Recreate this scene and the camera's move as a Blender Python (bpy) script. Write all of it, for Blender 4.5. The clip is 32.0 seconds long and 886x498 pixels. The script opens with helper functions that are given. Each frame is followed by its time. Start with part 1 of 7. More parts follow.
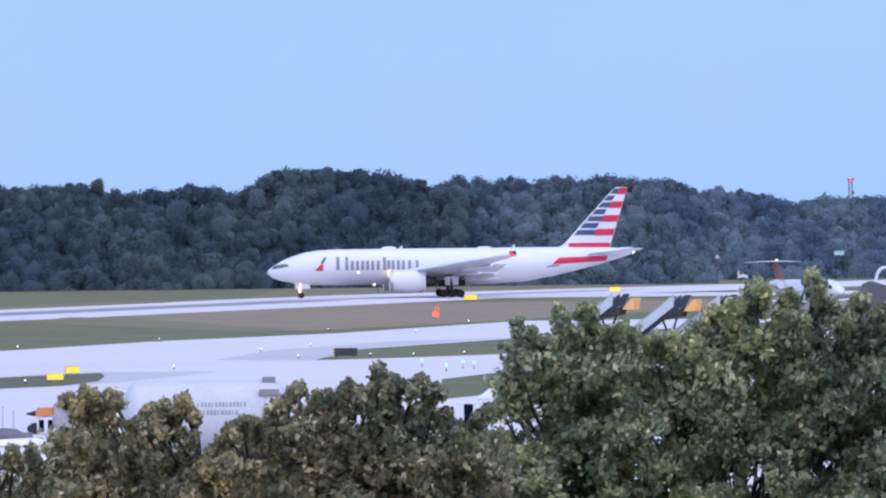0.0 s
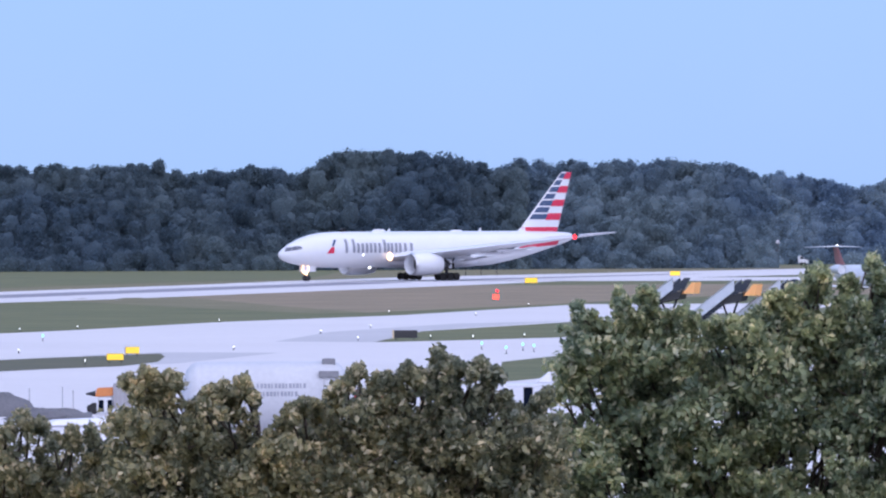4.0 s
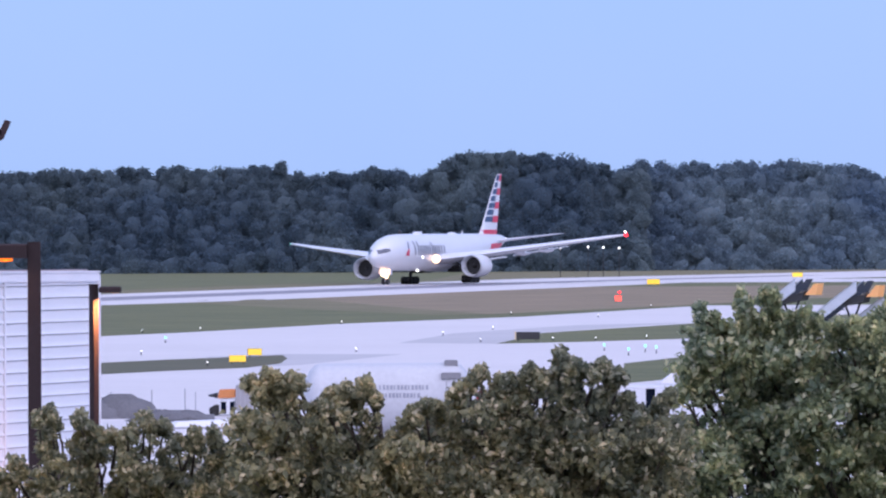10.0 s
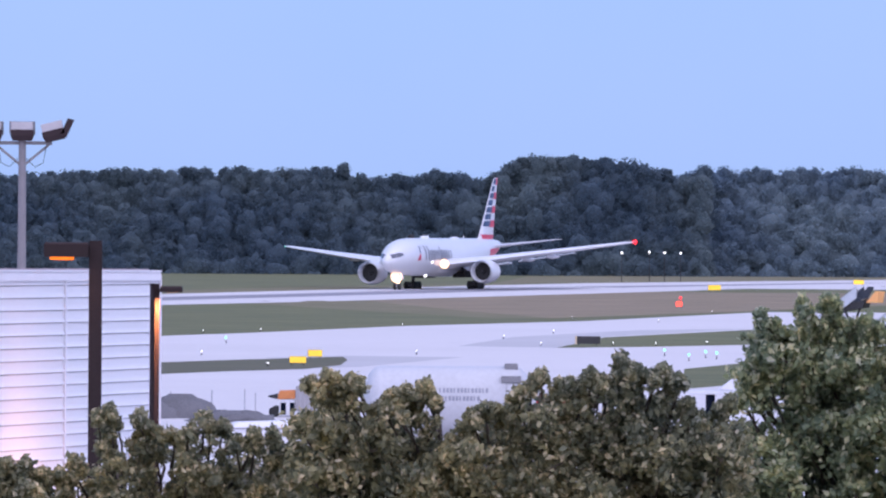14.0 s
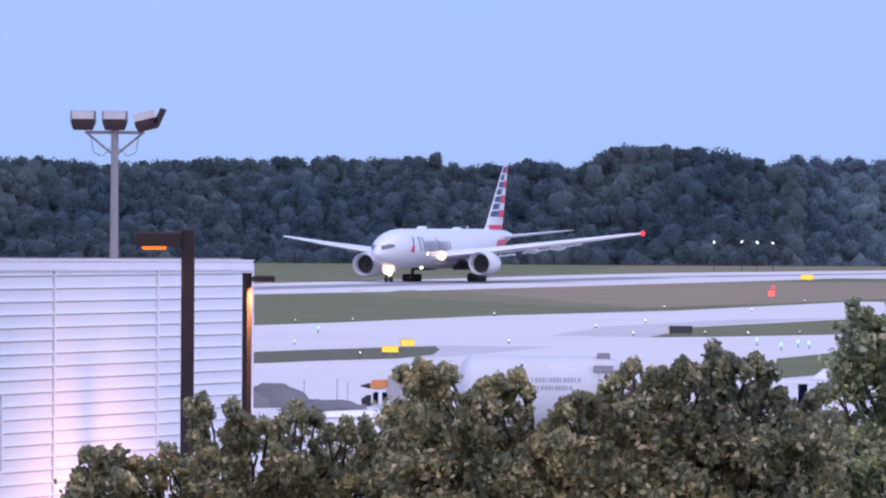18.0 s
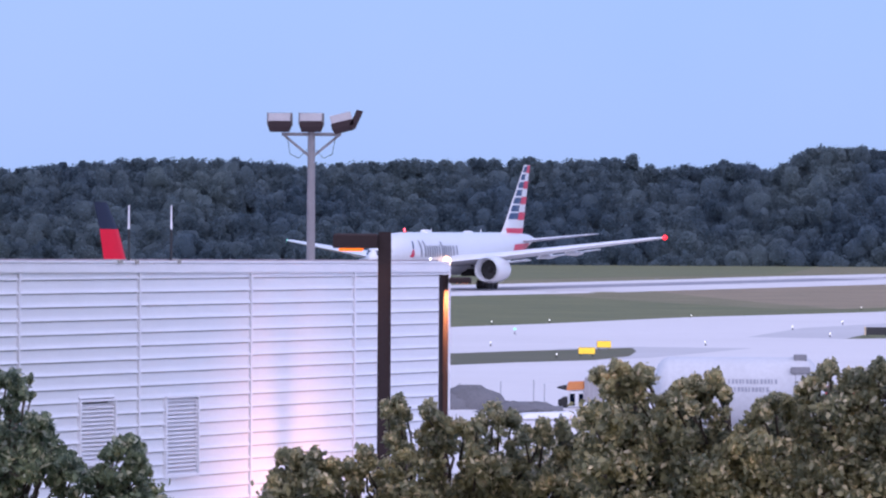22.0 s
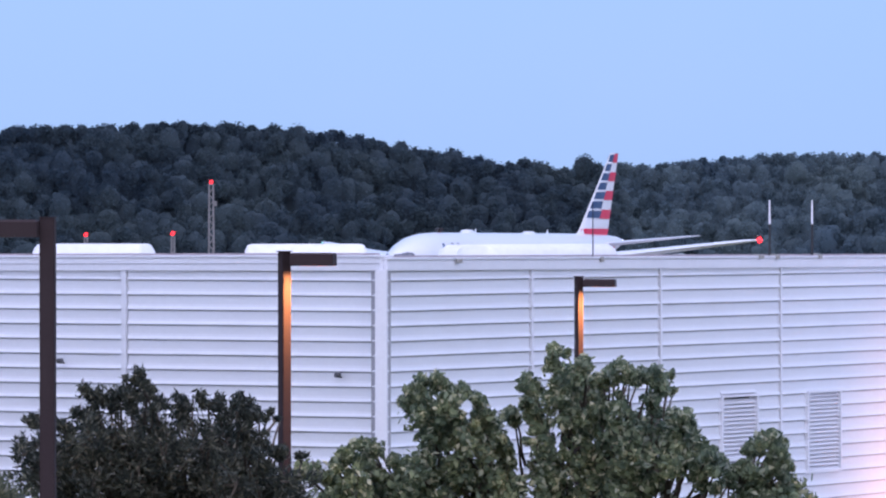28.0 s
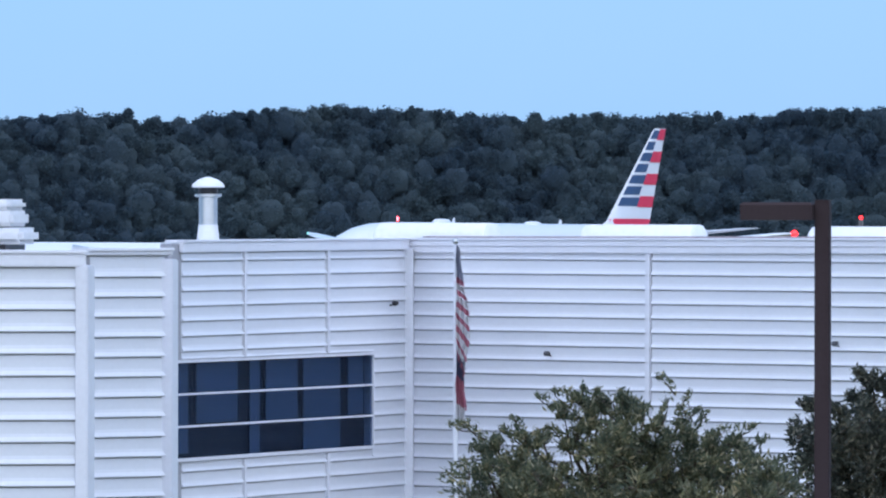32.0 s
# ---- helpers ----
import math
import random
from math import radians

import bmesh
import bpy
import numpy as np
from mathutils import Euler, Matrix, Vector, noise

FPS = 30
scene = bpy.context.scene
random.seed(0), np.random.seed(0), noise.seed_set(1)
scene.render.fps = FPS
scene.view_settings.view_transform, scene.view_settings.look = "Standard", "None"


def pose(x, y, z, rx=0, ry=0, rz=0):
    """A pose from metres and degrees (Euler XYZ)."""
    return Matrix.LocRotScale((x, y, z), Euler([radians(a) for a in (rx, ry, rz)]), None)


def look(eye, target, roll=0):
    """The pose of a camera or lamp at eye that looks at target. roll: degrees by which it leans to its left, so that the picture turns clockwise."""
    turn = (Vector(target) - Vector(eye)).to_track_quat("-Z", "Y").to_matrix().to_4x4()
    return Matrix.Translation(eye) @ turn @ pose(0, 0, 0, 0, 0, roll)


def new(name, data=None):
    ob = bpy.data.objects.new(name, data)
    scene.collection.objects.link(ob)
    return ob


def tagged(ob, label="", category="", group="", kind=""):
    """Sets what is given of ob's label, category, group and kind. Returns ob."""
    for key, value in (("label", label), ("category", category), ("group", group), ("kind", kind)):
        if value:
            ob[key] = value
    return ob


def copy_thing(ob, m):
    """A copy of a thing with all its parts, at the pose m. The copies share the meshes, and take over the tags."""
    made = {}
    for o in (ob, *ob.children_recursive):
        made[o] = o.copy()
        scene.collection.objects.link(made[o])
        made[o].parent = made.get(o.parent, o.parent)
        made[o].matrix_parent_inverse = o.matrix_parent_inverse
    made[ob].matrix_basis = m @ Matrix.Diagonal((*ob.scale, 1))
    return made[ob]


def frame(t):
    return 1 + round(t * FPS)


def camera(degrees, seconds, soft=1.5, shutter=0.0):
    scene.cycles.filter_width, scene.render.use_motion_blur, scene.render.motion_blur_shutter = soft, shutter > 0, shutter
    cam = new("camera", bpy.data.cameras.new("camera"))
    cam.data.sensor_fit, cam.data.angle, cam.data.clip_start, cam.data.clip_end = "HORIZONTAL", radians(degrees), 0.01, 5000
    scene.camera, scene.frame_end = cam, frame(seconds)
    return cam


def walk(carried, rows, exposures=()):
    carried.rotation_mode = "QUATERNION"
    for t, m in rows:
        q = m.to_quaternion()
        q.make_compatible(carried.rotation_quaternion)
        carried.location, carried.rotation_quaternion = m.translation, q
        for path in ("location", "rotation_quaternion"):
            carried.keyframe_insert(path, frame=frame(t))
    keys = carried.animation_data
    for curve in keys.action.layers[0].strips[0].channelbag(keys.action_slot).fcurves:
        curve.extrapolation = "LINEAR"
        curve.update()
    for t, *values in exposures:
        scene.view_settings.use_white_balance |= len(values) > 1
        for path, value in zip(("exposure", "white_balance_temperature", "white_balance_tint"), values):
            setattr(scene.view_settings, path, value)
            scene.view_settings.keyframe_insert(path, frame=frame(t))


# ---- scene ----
EXPO = [(0.0, 0.1, 6120, 6), (8.0, 0.05, 6200, 10), (11.0, 0.03, 6230, 13), (21.0, 0.0, 6180, 15), (26.0, 0.0, 6230, 13), (28.0, 0.06, 6150, 8), (30.0, 0.12, 6010, 3), (32.0, 0.14, 5980, -8)]
# The camera stands on a car park deck and pans slowly to the left.
EYE = Vector((0.0, 0.0, 9.2))
LENS = 5.6994
cam = camera(LENS, 32.0, soft=2.2)
# seconds, turn to the right of north, tilt up, lean (degrees)
AIM = [
    (0, 1.511, -0.023, -0.641), (0.5, 1.458, -0.073, -0.652), (1, 1.398, -0.106, -0.584), (1.5, 1.337, -0.155, -0.553), (2, 1.290, -0.160, -0.487),
    (2.5, 1.264, -0.179, -0.339), (4.5, 1.068, -0.123, -0.256), (5, 0.984, -0.125, -0.265), (5.5, 0.863, -0.116, -0.293), (6, 0.747, -0.105, -0.239),
    (6.5, 0.658, -0.066, -0.243), (7, 0.614, -0.040, -0.154), (7.5, 0.592, -0.067, -0.113), (8, 0.553, -0.102, -0.098), (8.5, 0.501, -0.130, -0.104),
    (9, 0.448, -0.144, -0.154), (9.5, 0.397, -0.132, -0.212), (10, 0.333, -0.118, -0.301), (10.5, 0.259, -0.070, -0.237), (11, 0.156, -0.065, -0.174),
    (11.5, 0.112, -0.040, -0.011), (12, 0.081, -0.036, 0.157), (12.5, 0.040, -0.048, 0.288), (13, 0.000, -0.065, 0.346), (13.5, -0.049, -0.079, 0.332),
    (14, -0.063, -0.098, 0.353), (14.5, -0.075, -0.115, 0.365), (16.5, -0.309, -0.167, 0.411), (17, -0.417, -0.153, 0.405), (17.5, -0.533, -0.157, 0.368),
    (18, -0.657, -0.169, 0.357), (18.5, -0.801, -0.165, 0.328), (19, -0.951, -0.171, 0.346), (19.5, -1.089, -0.155, 0.342), (20, -1.211, -0.150, 0.340),
    (20.5, -1.363, -0.140, 0.332), (21, -1.515, -0.147, 0.329), (21.5, -1.708, -0.159, 0.319), (22, -1.922, -0.166, 0.308), (22.5, -2.160, -0.184, 0.225),
    (23, -2.414, -0.197, 0.143), (23.5, -2.683, -0.206, 0.145), (24, -2.974, -0.222, 0.058), (24.5, -3.302, -0.240, 0.042), (26.5, -4.709, -0.275, -0.044),
    (27, -5.120, -0.264, -0.032), (27.5, -5.581, -0.245, -0.010), (28, -6.046, -0.207, -0.050), (28.5, -6.525, -0.189, -0.088), (29, -7.013, -0.167, -0.052),
    (29.5, -7.522, -0.172, -0.048), (30, -8.068, -0.205, -0.057), (30.5, -8.647, -0.238, -0.075), (31, -9.375, -0.266, -0.110), (31.5, -10.189, -0.285, -0.040),
    (32, -11.033, -0.318, 0.075),
]


def aimed(turn, tilt, lean):
    a, e = radians(turn), radians(tilt)
    ahead = Vector((math.sin(a) * math.cos(e), math.cos(a) * math.cos(e), math.sin(e)))
    return look(EYE, EYE + 100 * ahead, lean)


walk(cam, [(t, aimed(a, e, r)) for t, a, e, r in AIM], exposures=EXPO)

# ---- light ----
world = bpy.data.worlds.new("dusk_sky")
scene.world = world
world.use_nodes = True
wn, wl = world.node_tree.nodes, world.node_tree.links
wn.clear()
w_out, w_bg, w_sky = wn.new("ShaderNodeOutputWorld"), wn.new("ShaderNodeBackground"), wn.new("ShaderNodeTexSky")
w_mix = wn.new("ShaderNodeMix")
w_mix.data_type = "RGBA"
w_sky.sky_type, w_sky.sun_disc = "NISHITA", False
w_sky.sun_elevation, w_sky.sun_rotation = radians(49), radians(163)
w_sky.ozone_density, w_sky.dust_density = 5.0, 0.4
# thin even cloud veil over the whole sky
w_mix.inputs["Factor"].default_value = 0.8
# faint wisps in the veil
w_pos, w_noise, w_tint = wn.new("ShaderNodeTexCoord"), wn.new("ShaderNodeTexNoise"), wn.new("ShaderNodeMix")
w_tint.data_type = "RGBA"
w_noise.inputs["Scale"].default_value, w_noise.inputs["Detail"].default_value = 22.0, 5.0
w_tint.inputs["A"].default_value, w_tint.inputs["B"].default_value = (3.2, 5.25, 10.3, 1.0), (3.85, 5.6, 10.5, 1.0)
wl.new(w_pos.outputs["Generated"], w_noise.inputs["Vector"])
wl.new(w_noise.outputs["Fac"], w_tint.inputs["Factor"])
wl.new(w_tint.outputs["Result"], w_mix.inputs["B"])
wl.new(w_sky.outputs["Color"], w_mix.inputs["A"])
wl.new(w_mix.outputs["Result"], w_bg.inputs["Color"])
w_bg.inputs["Strength"].default_value = 0.1
wl.new(w_bg.outputs["Background"], w_out.inputs["Surface"])

sun_data = bpy.data.lights.new("sun", "SUN")
sun_data.energy, sun_data.angle, sun_data.color = 3.3, radians(140), (1.0, 0.84, 0.86)
sun = new("sun", sun_data)
sun.matrix_world = look((30, -100, 420), (0, 0, 300))

# ---- materials ----


def material(name, color, rough=0.6, metal=0.0, vary=0.12, scale=1.0, fine=12.0, bump=0.0, second=None, coat=0.0, random=0.0, spec=0.5):
    """A surface with broad stains and fine grain, sizes in metres."""
    m = bpy.data.materials.new(name)
    m.use_nodes = True
    n, l = m.node_tree.nodes, m.node_tree.links
    b = n["Principled BSDF"]
    b.inputs["Roughness"].default_value, b.inputs["Metallic"].default_value = rough, metal
    b.inputs["Coat Weight"].default_value = coat
    b.inputs["Specular IOR Level"].default_value = spec
    pos = n.new("ShaderNodeTexCoord")
    big, small = n.new("ShaderNodeTexNoise"), n.new("ShaderNodeTexNoise")
    big.inputs["Scale"].default_value, small.inputs["Scale"].default_value = 1.0 / scale, fine / scale
    big.inputs["Detail"].default_value, small.inputs["Detail"].default_value = 4.0, 3.0
    for x in (big, small):
        l.new(pos.outputs["Object"], x.inputs["Vector"])
    add = n.new("ShaderNodeMath")
    add.operation = "ADD"
    l.new(big.outputs["Fac"], add.inputs[0])
    l.new(small.outputs["Fac"], add.inputs[1])
    last = add
    if random:
        info, mul, more = n.new("ShaderNodeObjectInfo"), n.new("ShaderNodeMath"), n.new("ShaderNodeMath")
        mul.operation, mul.inputs[1].default_value = "MULTIPLY", random
        l.new(info.outputs["Random"], mul.inputs[0])
        l.new(add.outputs[0], more.inputs[0])
        l.new(mul.outputs[0], more.inputs[1])
        last = more
    ramp = n.new("ShaderNodeMapRange")
    ramp.inputs["From Min"].default_value, ramp.inputs["From Max"].default_value = 0.6, 1.4 + random
    l.new(last.outputs[0], ramp.inputs["Value"])
    mix = n.new("ShaderNodeMix")
    mix.data_type = "RGBA"
    other = second or [c * (1 - vary) for c in color]
    mix.inputs["A"].default_value = (*other, 1)
    mix.inputs["B"].default_value = (*(color if second else [min(1, c * (1 + vary)) for c in color]), 1)
    l.new(ramp.outputs["Result"], mix.inputs["Factor"])
    l.new(mix.outputs["Result"], b.inputs["Base Color"])
    if bump:
        bm_ = n.new("ShaderNodeBump")
        bm_.inputs["Strength"].default_value, bm_.inputs["Distance"].default_value = min(1.0, bump), 0.02 * scale
        l.new(small.outputs["Fac"], bm_.inputs["Height"])
        l.new(bm_.outputs["Normal"], b.inputs["Normal"])
    return m


def glow(name, color, power):
    m = bpy.data.materials.new(name)
    m.use_nodes = True
    b = m.node_tree.nodes["Principled BSDF"]
    b.inputs["Base Color"].default_value = (*color, 1)
    b.inputs["Emission Color"].default_value = (*color, 1)
    b.inputs["Emission Strength"].default_value = power
    return m


def leafy(name, dark, light, yellow, rough=0.55, patches=0.5, thru=0.5):
    """Leaves that differ one from the next."""
    m = bpy.data.materials.new(name)
    m.use_nodes = True
    n, l = m.node_tree.nodes, m.node_tree.links
    b = n["Principled BSDF"]
    b.inputs["Roughness"].default_value = rough
    b.inputs["Specular IOR Level"].default_value = 0.35
    geo, ramp = n.new("ShaderNodeNewGeometry"), n.new("ShaderNodeValToRGB")
    l.new(geo.outputs["Random Per Island"], ramp.inputs["Fac"])
    ramp.color_ramp.elements[0].color = (*dark, 1)
    ramp.color_ramp.elements[1].position = 0.75
    ramp.color_ramp.elements[1].color = (*light, 1)
    e = ramp.color_ramp.elements.new(1.0)
    e.color = (*yellow, 1)
    info, hue, mul = n.new("ShaderNodeTexCoord"), n.new("ShaderNodeTexNoise"), n.new("ShaderNodeMix")
    hue.inputs["Scale"].default_value = patches
    l.new(info.outputs["Object"], hue.inputs["Vector"])
    mul.data_type, mul.blend_type = "RGBA", "MULTIPLY"
    mul.inputs["Factor"].default_value = 1.0
    l.new(ramp.outputs["Color"], mul.inputs["A"])
    tone = n.new("ShaderNodeValToRGB")
    deep, warm = ((0.7, 0.75, 0.8, 1), (1.25, 1.15, 1.0, 1)) if patches > 0.2 else ((0.72, 0.78, 0.86, 1), (1.22, 1.16, 1.04, 1))
    tone.color_ramp.elements[0].position, tone.color_ramp.elements[0].color = 0.35, deep
    tone.color_ramp.elements[1].position, tone.color_ramp.elements[1].color = 0.65, warm
    l.new(hue.outputs["Fac"], tone.inputs["Fac"])
    l.new(tone.outputs["Color"], mul.inputs["B"])
    # twig-sized changes from deep green to brownish green
    if patches > 0.2:
        tuft, shift, both = n.new("ShaderNodeTexNoise"), n.new("ShaderNodeValToRGB"), n.new("ShaderNodeMix")
        tuft.inputs["Scale"].default_value, tuft.inputs["Detail"].default_value = 5.0, 2.0
        l.new(info.outputs["Object"], tuft.inputs["Vector"])
        l.new(tuft.outputs["Fac"], shift.inputs["Fac"])
        shift.color_ramp.elements[0].position, shift.color_ramp.elements[0].color = 0.36, (0.72, 0.78, 0.82, 1)
        shift.color_ramp.elements[1].position, shift.color_ramp.elements[1].color = 0.66, (1.4, 1.3, 1.12, 1)
        both.data_type, both.blend_type = "RGBA", "MULTIPLY"
        both.inputs["Factor"].default_value = 1.0
        l.new(mul.outputs["Result"], both.inputs["A"])
        l.new(shift.outputs["Color"], both.inputs["B"])
        mul = both
    l.new(mul.outputs["Result"], b.inputs["Base Color"])
    # light shines through the blades
    thin, blend = n.new("ShaderNodeBsdfTranslucent"), n.new("ShaderNodeMixShader")
    l.new(mul.outputs["Result"], thin.inputs["Color"])
    blend.inputs[0].default_value = thru
    l.new(b.outputs["BSDF"], blend.inputs[1])
    l.new(thin.outputs["BSDF"], blend.inputs[2])
    l.new(blend.outputs["Shader"], n["Material Output"].inputs["Surface"])
    return m


WHITE_PAINT = material("white_aircraft_paint", (0.63, 0.645, 0.69), 0.3, 0, 0.04, 3.0, 10, coat=0.3)
SILVER_PAINT = material("silver_grey_paint", (0.6, 0.61, 0.66), 0.35, 0.1, 0.05, 3.0, 10, coat=0.2)
FIN_RED = material("fin_red_paint", (0.55, 0.016, 0.065), 0.35, 0, 0.06, 1.5, 8)
FIN_BLUE = material("fin_navy_paint", (0.03, 0.06, 0.14), 0.35, 0, 0.08, 1.5, 8)
TITLE_GREY = material("title_grey_paint", (0.22, 0.23, 0.28), 0.4, 0, 0.05, 1.0, 8)
DARK_METAL = material("dark_metal", (0.035, 0.035, 0.04), 0.45, 0.6, 0.2, 0.4, 10)
BRIGHT_METAL = material("bright_metal", (0.55, 0.56, 0.58), 0.28, 0.9, 0.08, 0.5, 10)
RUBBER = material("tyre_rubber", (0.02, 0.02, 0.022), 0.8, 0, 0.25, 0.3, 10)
REFLECT_GREY = material("window_reflection_grey", (0.16, 0.18, 0.21), 0.8, 0, 0.12, 0.6, 9, random=0.5)
OFFICE_GLASS = bpy.data.materials.new("tinted_office_glass")
OFFICE_GLASS.use_nodes = True
_nodes, _links = OFFICE_GLASS.node_tree.nodes, OFFICE_GLASS.node_tree.links
_clear, _shine, _blend = _nodes.new("ShaderNodeBsdfTransparent"), _nodes.new("ShaderNodeBsdfGlossy"), _nodes.new("ShaderNodeMixShader")
_clear.inputs["Color"].default_value = (0.6, 0.68, 0.8, 1)
_shine.inputs["Color"].default_value = (0.75, 0.85, 1.0, 1)
_shine.inputs["Roughness"].default_value = 0.05
_blend.inputs[0].default_value = 0.022
_links.new(_clear.outputs["BSDF"], _blend.inputs[1])
_links.new(_shine.outputs["BSDF"], _blend.inputs[2])
_links.new(_blend.outputs["Shader"], _nodes["Material Output"].inputs["Surface"])
GLASS_DARK = material("dark_window_glass", (0.004, 0.007, 0.016), 0.08, 0, 0.1, 2.0, 6, spec=0.04)
# base colour greyed to carry reflected sky in the cockpit panes
COCKPIT_GLASS = material("cockpit_glass", (0.1, 0.11, 0.15), 0.12, 0, 0.1, 2.0, 6, spec=0.5)
GRASS = material("mown_grass", (0.15, 0.145, 0.056), 0.9, 0, 0.3, 14.0, 34, second=(0.055, 0.07, 0.022))
FADED_GRASS = material("faded_grass", (0.2, 0.165, 0.09), 0.9, 0, 0.3, 12.0, 34, second=(0.09, 0.092, 0.036))
GRASS_DARK = material("dark_worn_grass", (0.1, 0.092, 0.05), 0.9, 0, 0.3, 8.0, 30, second=(0.065, 0.068, 0.034))
DRY_GRASS = material("dry_brown_grass", (0.27, 0.2, 0.13), 0.9, 0, 0.25, 14.0, 30, second=(0.13, 0.112, 0.06))
CONCRETE = material("pale_concrete", (0.55, 0.525, 0.535), 0.7, 0, 0.06, 40.0, 25)
ASPHALT = material("grey_asphalt", (0.42, 0.41, 0.43), 0.8, 0, 0.08, 20.0, 25)
RUNWAY_DARK = material("rubber_streaked_concrete", (0.22, 0.21, 0.24), 0.75, 0, 0.15, 25.0, 20)
WALL_WHITE = material("white_painted_metal_siding", (0.678, 0.687, 0.744), 0.5, 0, 0.05, 1.5, 20, random=0.25)
TRIM_WHITE = material("white_trim_metal", (0.7, 0.7, 0.76), 0.5, 0, 0.05, 1.0, 15)
JOINT_GREY = material("grey_backing_sheet", (0.33, 0.33, 0.37), 0.6, 0, 0.06, 1.0, 15)
ROOF_WHITE = material("white_roof_membrane", (0.72, 0.72, 0.75), 0.6, 0, 0.08, 2.0, 15)
POLE_BROWN = material("dark_bronze_pole", (0.038, 0.026, 0.029), 0.7, 0, 0.15, 0.4, 12, spec=0.15)
WOOD_POLE = material("grey_weathered_mast", (0.21, 0.2, 0.215), 0.8, 0, 0.15, 0.5, 12, bump=0.2)
SIGN_YELLOW = glow("lit_yellow_sign", (0.88, 0.6, 0.05), 0.5)
TAN_PANEL = material("tan_sign_panel", (0.62, 0.5, 0.34), 0.6, 0, 0.1, 0.5, 8)
SODIUM = glow("sodium_lens", (1.0, 0.2, 0.015), 1.4)
RED_LAMP = glow("red_lamp", (1.0, 0.02, 0.03), 3.0)
RED_FLASH = glow("red_flash", (1.0, 0.1, 0.14), 9.0)
WHITE_FLASH = glow("white_flash", (1.0, 0.9, 0.86), 12.0)
WHITE_LAMP = glow("white_lamp", (1.0, 0.96, 0.92), 2.2)
WARM_LAMP = glow("warm_landing_light", (1.0, 0.62, 0.38), 2.6)
GREEN_LAMP = glow("green_taxi_light", (0.25, 1.0, 0.75), 1.3)
BARK = material("tree_bark", (0.09, 0.07, 0.055), 0.9, 0, 0.3, 0.3, 10, bump=0.4)

# ---- mesh helpers ----


def box(bm, x0, x1, y0, y1, z0, z1, m=None):
    v = [bm.verts.new(p if m is None else m @ Vector(p)) for p in ((x0, y0, z0), (x1, y0, z0), (x1, y1, z0), (x0, y1, z0), (x0, y0, z1), (x1, y0, z1), (x1, y1, z1), (x0, y1, z1))]
    for q in ((3, 2, 1, 0), (4, 5, 6, 7), (0, 1, 5, 4), (1, 2, 6, 5), (2, 3, 7, 6), (3, 0, 4, 7)):
        bm.faces.new([v[i] for i in q])


def loft(bm, rings, caps=True, closed=True):
    """Skin over rings of equal point counts."""
    vs = [[bm.verts.new(p) for p in r] for r in rings]
    n = len(vs[0])
    for a, b in zip(vs, vs[1:]):
        for i in range(n if closed else n - 1):
            bm.faces.new((a[i], a[(i + 1) % n], b[(i + 1) % n], b[i]))
    if caps:
        bm.faces.new(vs[0][::-1])
        bm.faces.new(vs[-1])
    return vs


def tube(bm, a, b, r0, r1=None, n=12):
    """A round bar from a to b."""
    a, b = Vector(a), Vector(b)
    r1 = r0 if r1 is None else r1
    d = (b - a).normalized()
    u = d.orthogonal().normalized()
    w = d.cross(u)
    loft(bm, [[c + r * (math.cos(k * math.tau / n) * u + math.sin(k * math.tau / n) * w) for k in range(n)] for c, r in ((a, r0), (b, r1))])


def lathe(bm, profile, n=24, axis="x", origin=(0, 0, 0), caps=True):
    """Turn (along, radius) pairs about an axis."""
    o = Vector(origin)
    rings = []
    for s, r in profile:
        ring = []
        for k in range(n):
            c, q = r * math.cos(k * math.tau / n), r * math.sin(k * math.tau / n)
            ring.append(o + Vector({"x": (s, c, q), "y": (q, s, c), "z": (c, q, s)}[axis]))
        rings.append(ring)
    loft(bm, rings, caps)


def finish(name, bm, mat, smooth=False, bevel=0.0):
    bmesh.ops.recalc_face_normals(bm, faces=bm.faces)
    if bevel:
        bmesh.ops.bevel(bm, geom=[e for e in bm.edges if e.calc_face_angle(0) > 0.6], offset=bevel, segments=2, affect="EDGES")
    me = bpy.data.meshes.new(name)
    bm.to_mesh(me)
    bm.free()
    me.materials.append(mat)
    if smooth:
        me.polygons.foreach_set("use_smooth", [True] * len(me.polygons))
        me.set_sharp_from_angle(angle=radians(38))
    return me


def part(name, bm, mat, parent, label="", smooth=False, bevel=0.0):
    ob = new(name, finish(name, bm, mat, smooth, bevel))
    ob.parent = parent
    if label:
        ob["label"] = label
    return ob


def thing(name, label, category, m=None, group="", kind=""):
    ob = new(name)
    ob.empty_display_size = 0.3
    tagged(ob, label, category, group, kind)
    if m is not None:
        ob.matrix_world = m
    return ob


def solid(name, bm, mat, label, category, kind="", smooth=False, group="", bevel=0.0):
    return tagged(new(name, finish(name, bm, mat, smooth, bevel)), label, category, group, kind)


# ---- the ground ----


def terrain(x, y):
    """Level near the apron, a metre higher along the runway, lower again towards the west."""
    z = -min(1.0, max(0.0, 0.0046 * (1510 - y))) + 0.2 * min(1.0, max(0.0, (y - 1180) / 120))
    far = min(1.0, max(0.0, (y - 780) / 80))
    return z - 0.0078 * min(100.0, max(0.0, -77 - x)) * far


